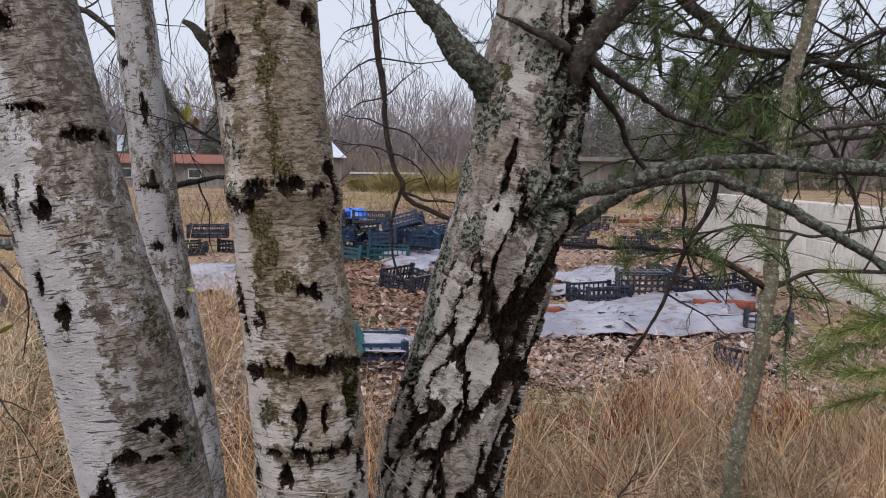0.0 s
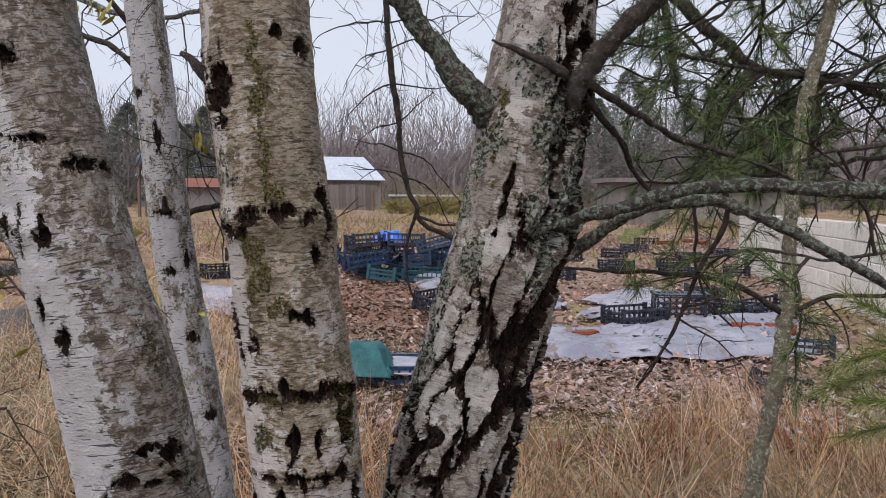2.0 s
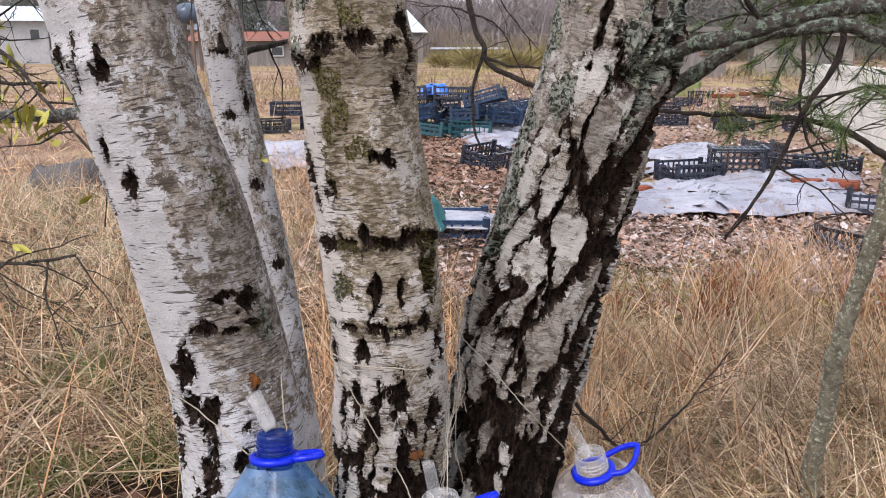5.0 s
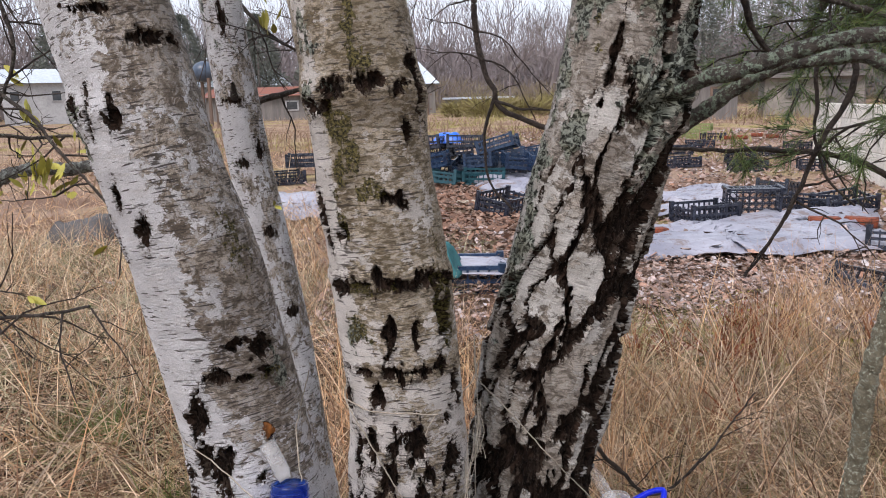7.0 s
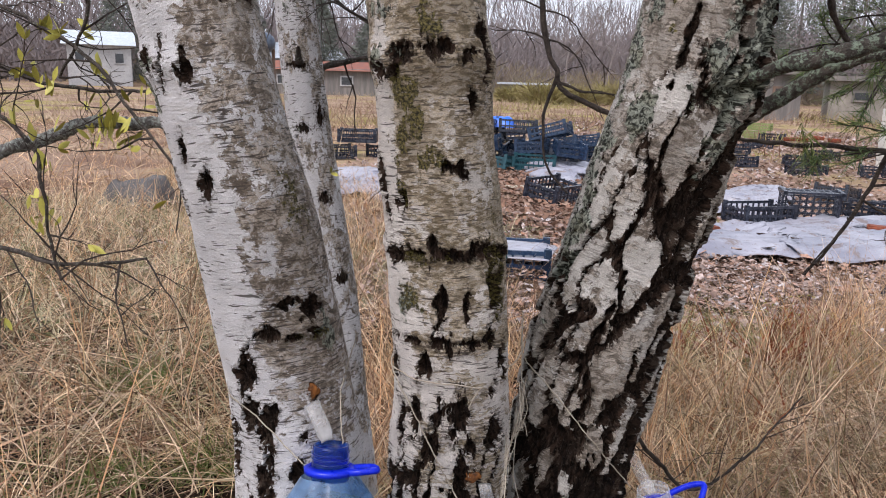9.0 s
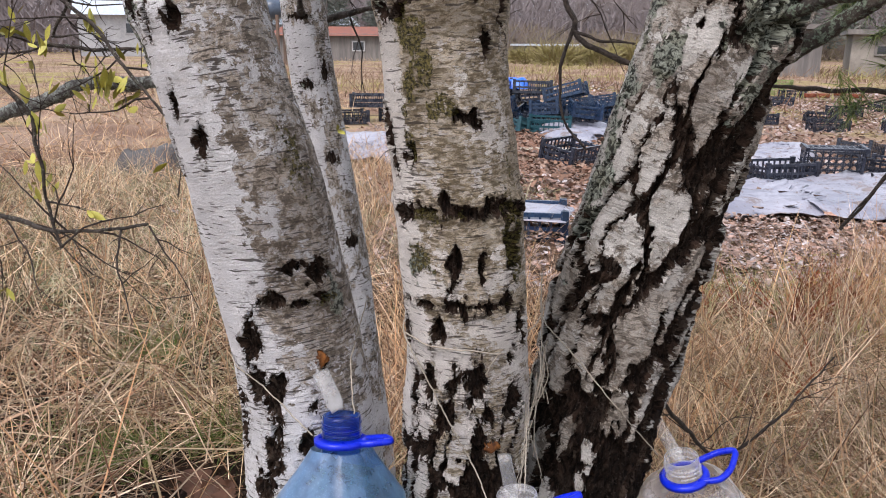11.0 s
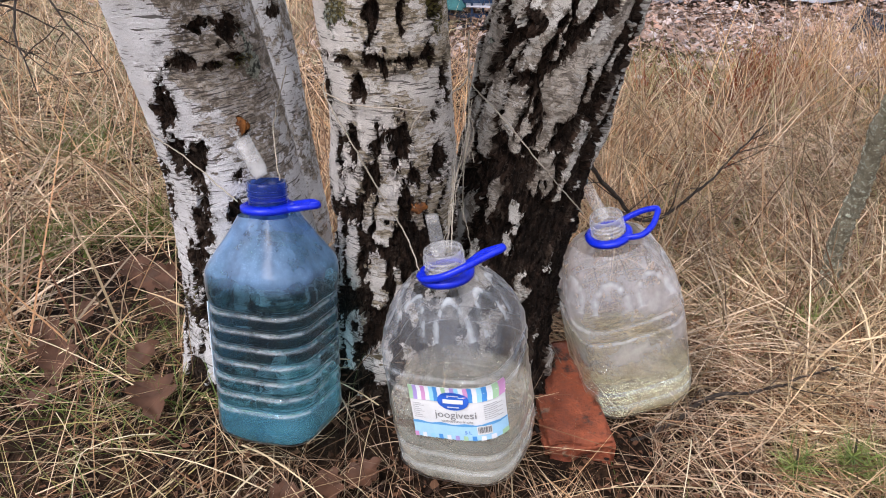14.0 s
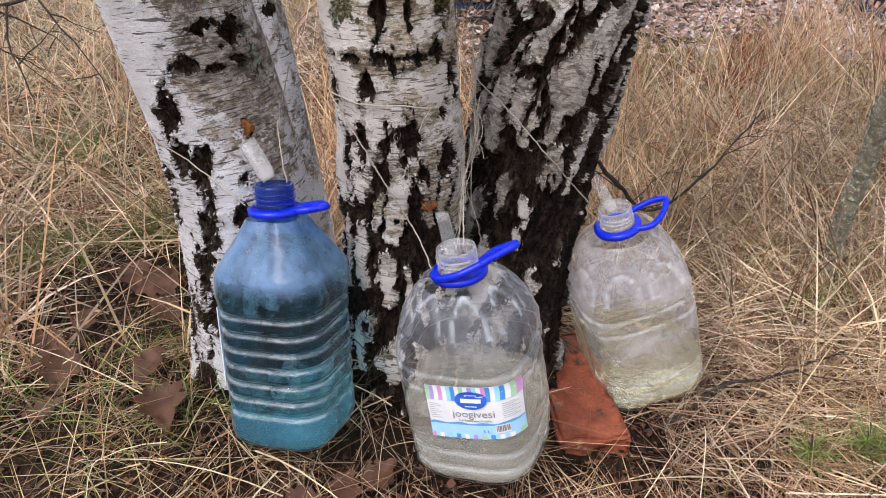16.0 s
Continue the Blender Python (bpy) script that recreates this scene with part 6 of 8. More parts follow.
fallen_twig([(0.095, 1.48, 0.42), (0.108, 1.50, 0.372), (0.163, 1.55, 0.288), (0.211, 1.60, 0.227), (0.267, 1.65, 0.220), (0.333, 1.72, 0.253), (0.401, 1.80, 0.296), (0.46, 1.88, 0.33)], "dark bare twig arching out of dead grass", 5)
fallen_twig([(0.20, 1.20, 0.03), (0.27, 1.24, 0.045), (0.33, 1.30, 0.06), (0.42, 1.34, 0.06), (0.56, 1.42, 0.07)], "dark forked twig lying on dead grass", 6)


# ---- the littered lot behind: sheets, crates, a block wall ----
MAT_CRATE_BLACK = plain("black_crate_plastic", (0.014, 0.016, 0.026), (0.034, 0.040, 0.058), 14, 0.26, 0.1, 0, 0.5, vary=0.3)
MAT_CRATE_BLUE = plain("navy_crate_plastic", (0.009, 0.020, 0.050), (0.020, 0.045, 0.092), 14, 0.26, 0.1, 0, 0.5, vary=0.3)
MAT_CRATE_OLIVE = plain("olive_crate_plastic", (0.16, 0.20, 0.07), (0.24, 0.28, 0.11), 14, 0.42, 0.1, 0, 0.4)
MAT_CRATE_TEAL = plain("teal_crate_plastic", (0.008, 0.045, 0.062), (0.014, 0.075, 0.095), 14, 0.42, 0.1, 0, 0.5)
MAT_TARP = plain("bright_blue_tarp", (0.006, 0.10, 0.62), (0.015, 0.16, 0.75), 8, 0.4, 0.2, 0, 0.5)
MAT_CLOTH_TEAL = plain("teal_cloth", (0.020, 0.085, 0.095), (0.055, 0.17, 0.175), 12, 0.8, 0.3, 0, 0.2)


def sheet_material():
    """Milky film with brown dirt washed into its folds."""
    n = Nodes("wet_plastic_sheet")
    p = n.place()
    c = n.mix(n.ramp(n.noise(p, 2.4, 5, 0.6), 0.38, 0.62), (0.21, 0.215, 0.27), (0.34, 0.34, 0.40))
    dirt = n.ramp(n.noise(p, 5.0, 7, 0.72, 0.6), 0.54, 0.62)
    c = n.mix(n.math("MULTIPLY", dirt, 0.75), c, (0.17, 0.125, 0.105))
    c = n.mix(n.ramp(n.noise(p, 26.0, 5, 0.7), 0.60, 0.66, 0, 0.8), c, (0.12, 0.075, 0.055))
    fold = n.noise(n.scaled(p, (2.2, 6.0, 3.0)), 1.0, 3, 0.55, 1.0)
    times_small = n.math("MULTIPLY", n.noise(p, 14, 3), 0.25)
    return n.surface(c, n.ramp(dirt, 0, 1, 0.30, 0.7), n.bump(n.math("ADD", fold, times_small), 0.55, 0.05), 0, 0.5)


MAT_SHEET = sheet_material()
MAT_BLOCK = plain("pale_block", (0.62, 0.585, 0.53), (0.74, 0.705, 0.65), 9, 0.9, 0.3, 0, 0.2, vary=0.08)
MAT_MORTAR = plain("mortar", (0.46, 0.43, 0.39), (0.54, 0.51, 0.46), 20, 0.95, 0.3, 0, 0.1)
MAT_DEBRIS = islands("trodden_litter", [(0.065, 0.042, 0.031), (0.24, 0.135, 0.095), (0.36, 0.235, 0.18), (0.18, 0.115, 0.09), (0.36, 0.275, 0.24), (0.13, 0.085, 0.066), (0.52, 0.475, 0.48), (0.36, 0.18, 0.11), (0.38, 0.28, 0.245), (0.29, 0.215, 0.19)], 0.6, 0.35, 0.0, 60)


def sheet(name, corners, label, seed, mat, lift=0.02, ripple=0.09, n=40):
    """A crumpled film lying over the ground between four corners."""
    a, b, c, d = (np.array(q, float) for q in corners)
    S, T = np.meshgrid(np.linspace(0, 1, n), np.linspace(0, 1, n))
    s, t = S.ravel()[:, None], T.ravel()[:, None]
    p = (a * (1 - s) + b * s) * (1 - t) + (d * (1 - s) + c * s) * t
    edge = (fbm(np.stack([p[:, 0] * 3, p[:, 1] * 3, 0 * p[:, 0] + seed], 1), seed, 3) - 0.5)
    p = p + edge[:, None] * 0.75 * np.array([1.0, 0.6])
    q = np.stack([p[:, 0], p[:, 1], 0 * p[:, 0]], 1)
    r1 = fbm(q * (1.6, 3.4, 1), seed + 1, 3)
    z = ground_z(p[:, 0], p[:, 1]) + lift + ripple * (1 - np.abs(2 * r1 - 1)) + 0.030 * (1 - np.abs(2 * fbm(q * (5, 8, 1), seed + 2, 2) - 1)) ** 3
    rim = np.minimum(np.minimum(s, 1 - s), np.minimum(t, 1 - t)).ravel()
    z = z - 0.05 * smooth(0.08, 0.0, rim)
    k = np.arange(n * n).reshape(n, n)
    f = np.stack([k[:-1, :-1].ravel(), k[:-1, 1:].ravel(), k[1:, 1:].ravel(), k[1:, :-1].ravel()], 1)
    ob = new(name, mesh_of(name, np.stack([p[:, 0], p[:, 1], z], 1), f, mat))
    mod = ob.modifiers.new("thickness", "SOLIDIFY")
    mod.thickness = 0.004
    return tagged(ob, label, "plastic sheet")


sheet("plastic_sheet", [(0.05, 5.45), (2.3, 6.1), (2.75, 8.3), (0.2, 6.7)], "wet greyish-white plastic sheet on trodden ground", 3, MAT_SHEET)
sheet("plastic_sheet", [(0.85, 7.8), (1.4, 8.0), (1.9, 10.0), (1.1, 9.6)], "dirty plastic sheet among brown litter", 8, MAT_SHEET, 0.01)
sheet("plastic_sheet", [(-2.6, 6.5), (-1.7, 6.4), (-2.3, 8.3), (-3.3, 8.2)], "greyish plastic sheet beside dead grass", 12, MAT_SHEET, 0.02)
sheet("plastic_sheet", [(-0.9, 8.3), (-0.3, 8.4), (-0.4, 10.1), (-1.1, 9.6)], "pale plastic sheet half under litter", 15, MAT_SHEET, 0.02)
sheet("plastic_sheet", [(-0.1, 8.0), (0.4, 8.1), (0.5, 9.0), (0.0, 8.9)], "torn pale plastic scrap", 19, MAT_SHEET, 0.02, 0.03, 20)


def crate_parts(mat, parent, w=0.47, d=0.32, h=0.165):
    """An open vegetable crate: lattice floor, four walls with posts, rails and crossed ribs."""
    bm = bmesh.new()
    for k in np.linspace(-w / 2, w / 2, 9):
        add_box(bm, (k - 0.006, -d / 2, 0), (k + 0.006, d / 2, 0.010))
    for k in np.linspace(-d / 2, d / 2, 7):
        add_box(bm, (-w / 2, k - 0.006, 0.001), (w / 2, k + 0.006, 0.011))
    for i in range(8):
        for s in (1, -1):
            m = Matrix.Translation((-w / 2 + (i + 0.5) * w / 8, 0, 0.0055)) @ Matrix.Rotation(s * radians(48), 4, "Z")
            bmesh.ops.create_cube(bm, size=1.0, matrix=m @ Matrix.Diagonal((0.008, d * 0.98 if 1 < i < 6 else d * 0.45, 0.009, 1)))
    part("crate_floor", bm, mat, parent, smoothed=False)
    for axis, sgn in (("x", -1), ("x", 1), ("y", -1), ("y", 1)):
        bm = bmesh.new()
        ln = w if axis == "y" else d
        add_box(bm, (-ln / 2, -0.006, h - (0.022 if axis == "y" else 0.050)), (ln / 2, 0.012, h - (0.0 if axis == "y" else 0.030)))
        add_box(bm, (-ln / 2, -0.004, 0.0), (ln / 2, 0.004, h * 0.22))
        add_box(bm, (-ln / 2, -0.0035, h * 0.42), (ln / 2, 0.0035, h * 0.56))
        for k in np.linspace(-ln / 2 + 0.012, ln / 2 - 0.012, 9 if axis == "y" else 6):
            add_box(bm, (k - 0.006, -0.005, 0.0), (k + 0.006, 0.006, h - 0.02))
        for e in (-1, 1):
            add_box(bm, (e * ln / 2 - 0.020, -0.012, 0.0), (e * ln / 2 + 0.020, 0.014, h + 0.012))
        if axis == "y":
            m = Matrix.Translation((0, sgn * d / 2, 0)) @ Matrix.Rotation(0 if sgn > 0 else math.pi, 4, "Z")
        else:
            m = Matrix.Translation((sgn * w / 2, 0, 0)) @ Matrix.Rotation(radians(-90 * sgn), 4, "Z")
        bmesh.ops.transform(bm, matrix=m, verts=bm.verts[:])
        part("crate_wall", bm, mat, parent, smoothed=False)


def crate_proto(mat, label):
    ob = thing("plastic_crate", label, "crate", "crates on the lot")
    crate_parts(mat, ob)
    return ob


CRATES = {k: crate_proto(m, l) for k, m, l in (("black", MAT_CRATE_BLACK, "black lattice plastic vegetable crate on trodden ground"), ("navy", MAT_CRATE_BLUE, "dark navy plastic vegetable crate"), ("teal", MAT_CRATE_TEAL, "teal plastic vegetable crate"), ("olive", MAT_CRATE_OLIVE, "pale olive-green plastic crate on the far lot"))}
USED = set()


def crate(kind, x, y, turn=0.0, up=0.0, tilt=(0, 0)):
    m = pose(x, y, ground_at(x, y) + 0.01 + up, tilt[0], tilt[1], turn)
    if kind not in USED:
        USED.add(kind)
        CRATES[kind].matrix_basis = m
        return CRATES[kind]
    return copy_thing(CRATES[kind], m)


# one stands on its side, the floor's lattice to the birch
crate("black", 1.57, 7.52, 6, 0.175, (96, 0))
crate("black", 1.16, 7.34, 28, 0.05)
crate("black", 2.25, 8.15, -35, 0.03)
crate("black", 2.62, 8.3, 20, 0.03, (8, -6))
crate("black", 2.30, 9.6, 60, 0.0, (0, 10))
for x, y, a in ((1.66, 13.2, 25), (2.72, 14.0, -18), (2.53, 12.5, 8), (2.5, 17.2, 30), (0.9, 14.6, 40), (1.9, 15.6, -10), (3.3, 15.2, 12), (1.3, 18.0, 70), (3.1, 19.4, -25), (4.3, 16.6, 35), (0.6, 11.6, 15), (3.4, 12.4, 80)):
    crate("black", x, y, a)
crate("olive", 2.75, 20.0, 10)
crate("olive", 2.95, 20.3, -20, 0.17)
# the heap
g = rng(6)
HEAP = ((9.2, (-1.62, -1.12), (0,)), (9.75, (-1.75, -1.22, -0.72), (0, 0.17)), (10.4, (-1.95, -1.40, -0.86), (0, 0.17, 0.33)), (11.2, (-2.3, -1.7, -1.1, -0.6), (0, 0.17)), (12.1, (-2.9, -2.3, -1.6, -0.9, -0.3), (0,)), (13.0, (-3.3, -2.5, -0.6, 0.1), (0,)))
for row, (y, xs, ups) in enumerate(HEAP):
    for x in xs:
        for up in ups:
            if up and g.random() < 0.25:
                continue
            kind = "teal" if row == 0 else ("navy" if g.random() < 0.6 else "black")
            crate(kind, x + g.normal(0, 0.06), y + g.normal(0, 0.08), g.choice((0, 90)) + g.normal(0, 16), up + 0.02, (g.normal(0, 6), g.normal(0, 6)))
for x, y, a, up in ((-3.72, 9.6, 35, 0), (-3.15, 10.1, -25, 0), (-3.55, 10.0, 15, 0.18)):
    crate("black", x, y, a, up)
crate("black", -0.60, 7.1, 62, 0.05, (10, 0))
crate("navy", -0.58, 4.22, 8, -0.03)
crate("black", 2.35, 6.3, 70, 0.0, (0, 8))
crate("black", 1.74, 4.80, 30, -0.07, (12, 14))


def draped(name, at, size, label, mat, seed, h):
    """A crumpled cloth heaped over something."""
    n = 28
    S, T = np.meshgrid(np.linspace(-1, 1, n), np.linspace(-1, 1, n))
    x, y = S.ravel() * size[0], T.ravel() * size[1]
    f = fbm(np.stack([x * 7, y * 7, 0 * x + seed], 1), seed, 4)
    rim = np.maximum(np.abs(S), np.abs(T)).ravel()
    z = at[2] + h * smooth(1.05, 0.45, rim) * (0.65 + 0.7 * f)
    k = np.arange(n * n).reshape(n, n)
    q = np.stack([k[:-1, :-1].ravel(), k[:-1, 1:].ravel(), k[1:, 1:].ravel(), k[1:, :-1].ravel()], 1)
    ob = new(name, mesh_of(name, np.stack([x + at[0] + (f - 0.5) * 0.08, y + at[1], z], 1), q, mat))
    ob.modifiers.new("thickness", "SOLIDIFY").thickness = 0.004
    return tagged(ob, label, "cloth")


draped("blue_tarp", (-1.72, 10.5, 0.40), (0.21, 0.16), "bright blue crumpled tarp on stacked crates", MAT_TARP, 4, 0.13)
draped("teal_cloth", (-0.70, 4.12, 0.085), (0.16, 0.17), "teal crumpled cloth over a crate", MAT_CLOTH_TEAL, 6, 0.14)
draped("plastic_scrap", (-0.50, 4.25, 0.085), (0.19, 0.20), "pale plastic film spread over a crate", MAT_SHEET, 7, 0.03)
draped("grey_bag", (-3.64, 5.4, -0.06), (0.30, 0.2), "dark grey sagging bag in dead grass", plain("grey_bag", (0.05, 0.045, 0.045), (0.10, 0.095, 0.095), 9, 0.6, 0.3), 9, 0.22)

for k, (x, y, a) in enumerate(((0.63, 6.5, 20), (2.35, 7.0, -25), (2.10, 7.1, -10), (4.4, 19.3, 20), (3.7, 19.2, 5), (3.4, 19.0, 40), (4.1, 19.5, -10))):
    b = tagged(part("brick", brick_bm(0.25, 0.12, 0.085, 5 + k, 3, 0.004), MAT_BRICK, None), "orange-red brick lying on the lot", "brick", "loose bricks on the lot")
    b.matrix_basis = pose(x, y, ground_at(x, y) + 0.085, 0, 0, a)
plank = tagged(part("plank", box_bm(0.55, 0.07, 0.03, 0.006), plain("pale_wood", (0.42, 0.38, 0.30), (0.55, 0.50, 0.42), 9, 0.8, 0.3, stretch=(0.2, 3, 3)), None), "pale weathered plank on brown litter", "plank")
plank.matrix_basis = pose(-0.87, 7.65, ground_at(-0.87, 7.65) + 0.04, 0, 0, 14)


def block_wall():
    """A low wall of pale blocks that runs past the lot."""
    ob = thing("wall_blocks", "low wall of pale concrete blocks in courses", "wall", kind="structure")
    a, b = Vector((3.87, 13.74)), Vector((3.70, 5.0))
    way = (b - a).normalized()
    turn = math.degrees(math.atan2(way.y, way.x))
    z0, n, courses, bw, bh = -0.24, 22, 5, 0.39, 0.19
    core = part("mortar_bed", box_bm(n * 0.40, 0.176, courses * 0.20 - 0.01, 0.004, Matrix.Translation((n * 0.2, 0, courses * 0.1))), MAT_MORTAR, ob, smoothed=False)
    block = box_bm(bw, 0.19, bh, 0.006)
    me = bpy.data.meshes.new("block")
    block.to_mesh(me)
    block.free()
    me.materials.append(MAT_BLOCK)
    half = box_bm(bw / 2 - 0.005, 0.19, bh, 0.006)
    me2 = bpy.data.meshes.new("block")
    half.to_mesh(me2)
    half.free()
    me2.materials.append(MAT_BLOCK)
    g = rng(3)
    for c in range(courses):
        for i in range(n + c % 2):
            edge = c % 2 and i in (0, n)
            x = (i + 0.5) * 0.40 - (0.20 if c % 2 else 0)
            if edge:
                x = 0.10 if i == 0 else n * 0.40 - 0.10
            o = new("block", me2 if edge else me)
            o.parent = ob
            o.matrix_basis = pose(x, g.normal(0, 0.002), c * 0.20 + 0.10, 0, 0, g.normal(0, 0.3))
    ob.matrix_basis = pose(a.x, a.y, z0, 0, 0, turn)


# ---- houses, sheds, far trees ----
MAT_ROOF_PALE = plain("pale_metal_roof", (0.42, 0.47, 0.54), (0.50, 0.55, 0.62), 0.6, 0.45, 0.1, 0, 0.4)
MAT_WALL_GREY = plain("grey_boards", (0.13, 0.12, 0.115), (0.22, 0.20, 0.185), 1.2, 0.85, 0.2, stretch=(4, 4, 0.3))
MAT_WALL_BROWN = plain("brown_boards", (0.11, 0.075, 0.06), (0.18, 0.12, 0.09), 1.2, 0.85, 0.2, stretch=(4, 4, 0.3))
MAT_WALL_BEIGE = plain("beige_panels", (0.20, 0.18, 0.16), (0.28, 0.255, 0.225), 1.0, 0.85, 0.2)
MAT_WALL_PALE = plain("pale_shed_wall", (0.32, 0.32, 0.33), (0.43, 0.43, 0.44), 1.0, 0.8, 0.2)
MAT_GLASS_DARK = plain("dark_window_glass", (0.02, 0.022, 0.025), (0.05, 0.055, 0.06), 2, 0.1, 0.02, 0, 0.6)
MAT_RUST = plain("rust_red_metal", (0.15, 0.05, 0.035), (0.26, 0.095, 0.06), 3, 0.7, 0.2)
MAT_TANK = plain("dark_blue_tank", (0.045, 0.065, 0.10), (0.08, 0.105, 0.15), 4, 0.4, 0.1)


def house(name, label, x, y, turn, w, d, h, roof, mats, windows, door=None, pitch=True):
    """Walls, roof with eaves, windows with frames; one wall faces the birch."""
    ob = thing(name, label, "building")
    part("wall", box_bm(w, d, h, 0.02, Matrix.Translation((0, 0, h / 2))), mats[0], ob, smoothed=False)
    bm = bmesh.new()
    e = 0.35
    if pitch:
        pts = [(-w / 2 - e, -d / 2 - e, h - 0.12), (w / 2 + e, -d / 2 - e, h - 0.12), (w / 2 + e, d / 2 + e, h - 0.12), (-w / 2 - e, d / 2 + e, h - 0.12), (-w / 2 - e + roof[1], 0, h + roof[0]), (w / 2 + e - roof[1], 0, h + roof[0])]
        v = [bm.verts.new(p) for p in pts]
        for f in ((0, 1, 5, 4), (2, 3, 4, 5), (1, 2, 5), (3, 0, 4), (3, 2, 1, 0)):
            bm.faces.new([v[i] for i in f])
    else:
        add_box(bm, (-w / 2 - 0.2, -d / 2 - 0.3, h), (w / 2 + 0.2, d / 2 + 0.2, h + 0.16))
    part("roof", bm, mats[1], ob, smoothed=False)
    for k, (u, z, ww, wh) in enumerate(windows):
        win = part("window", box_bm(ww, 0.06, wh, 0.01, Matrix.Translation((u, -d / 2 - 0.03, z))), mats[2], ob, smoothed=False)
        part("pane", box_bm(ww - 0.16, 0.05, wh - 0.16, 0.0, Matrix.Translation((u, -d / 2 - 0.045, z))), MAT_GLASS_DARK, win, smoothed=False)
    if door:
        part("door", box_bm(door[1], 0.06, door[2], 0.01, Matrix.Translation((door[0], -d / 2 - 0.03, door[2] / 2 + 0.05))), mats[3], ob, smoothed=False)
    ob.matrix_basis = pose(x, y, ground_at(x, y) - 0.05, 0, 0, turn)
    return ob


house("house", "grey wooden house with a pale metal roof", -14.2, 58.0, 12, 6.4, 5.0, 2.3, (1.7, 1.6), (MAT_WALL_GREY, MAT_ROOF_PALE, MAT_WALL_PALE, MAT_WALL_BROWN), [], (0.1, 0.9, 2.0))
house("shed", "low grey shed with a pale flat roof", -8.6, 66.0, 4, 5.5, 3.0, 1.0, (0, 0), (MAT_WALL_GREY, MAT_ROOF_PALE, MAT_WALL_GREY, MAT_WALL_GREY), [(-1.6, 0.6, 0.6, 0.4), (1.4, 0.6, 0.6, 0.4)], None, False)
house("shed", "beige panel shed with a grey flat roof", 8.2, 31.0, -8, 3.2, 3.0, 1.45, (0, 0), (MAT_WALL_BEIGE, MAT_WALL_GREY, MAT_WALL_GREY, MAT_WALL_GREY), [(-0.6, 0.95, 0.6, 0.4)], (0.8, 0.8, 1.25), False)
house("shed", "grey board shed with small windows", 4.2, 30.5, 4, 2.2, 3.0, 1.6, (0, 0), (MAT_WALL_GREY, MAT_WALL_GREY, MAT_WALL_BROWN, MAT_WALL_GREY), [(0.4, 1.0, 0.5, 0.4)], None, False)
house("shed", "pale weathered outbuilding behind bare trees", -5.6, 84.0, -6, 4.0, 4.0, 3.4, (1.2, 0.4), (MAT_WALL_PALE, MAT_WALL_GREY, MAT_WALL_GREY, MAT_WALL_GREY), [(-0.8, 1.8, 0.8, 0.9), (0.9, 1.8, 0.8, 0.9)])
house("shed", "low rust-red shed beyond the dead grass", -18.8, 46.0, 4, 7.0, 4.0, 1.6, (0.45, 0.1), (MAT_WALL_GREY, MAT_RUST, MAT_WALL_PALE, MAT_WALL_BROWN), [(-2.2, 0.9, 0.8, 0.6), (1.8, 0.9, 0.8, 0.6)])
house("house", "white house far beyond the grass", -27.0, 60.0, 14, 6.5, 5.0, 2.6, (1.2, 1.0), (MAT_WALL_PALE, MAT_ROOF_PALE, MAT_WALL_GREY, MAT_WALL_BROWN), [(-1.5, 1.5, 0.9, 1.0), (1.5, 1.5, 0.9, 1.0)])
house("shed", "tall pale shed beyond the dead grass", -38.2, 50.0, 35, 4.2, 3.0, 3.0, (0.9, 0.1), (MAT_WALL_PALE, MAT_ROOF_PALE, MAT_WALL_PALE, MAT_WALL_GREY), [(-1.3, 2.0, 0.7, 0.8), (1.3, 2.0, 0.7, 0.8)])


def tank(x, y, r, h):
    ob = thing("water_tank", "dark blue rounded water tank on posts", "tank")
    bm = bmesh.new()
    bmesh.ops.create_uvsphere(bm, u_segments=24, v_segments=14, radius=r, matrix=Matrix.Translation((0, 0, h)) @ Matrix.Diagonal((1, 1, 0.85, 1)))
    part("vessel", bm, MAT_TANK, ob)
    for sx in (-1, 1):
        for sy in (-1, 1):
            part("leg", box_bm(0.12, 0.12, h - r * 0.5, 0.01, Matrix.Translation((sx * r * 0.6, sy * r * 0.6, (h - r * 0.5) / 2))), MAT_WALL_BROWN, ob, smoothed=False)
    ob.matrix_basis = pose(x, y, ground_at(x, y) - 0.03)


tank(-16.6, 33.0, 0.55, 2.5)
for x, y, h in ((-9.6, 48.5, 1.3), (9.5, 33.0, 2.0), (1.6, 40.0, 1.7)):
    p = tagged(part("post", box_bm(0.9 if h > 2.1 else 0.14, 0.5 if h > 2.1 else 0.14, h, 0.03, Matrix.Translation((0, 0, h / 2))), MAT_WALL_BROWN, None, smoothed=False), "dark upright post at the field's edge", "post")
    p.matrix_basis = pose(x, y, ground_at(x, y) - 0.05)


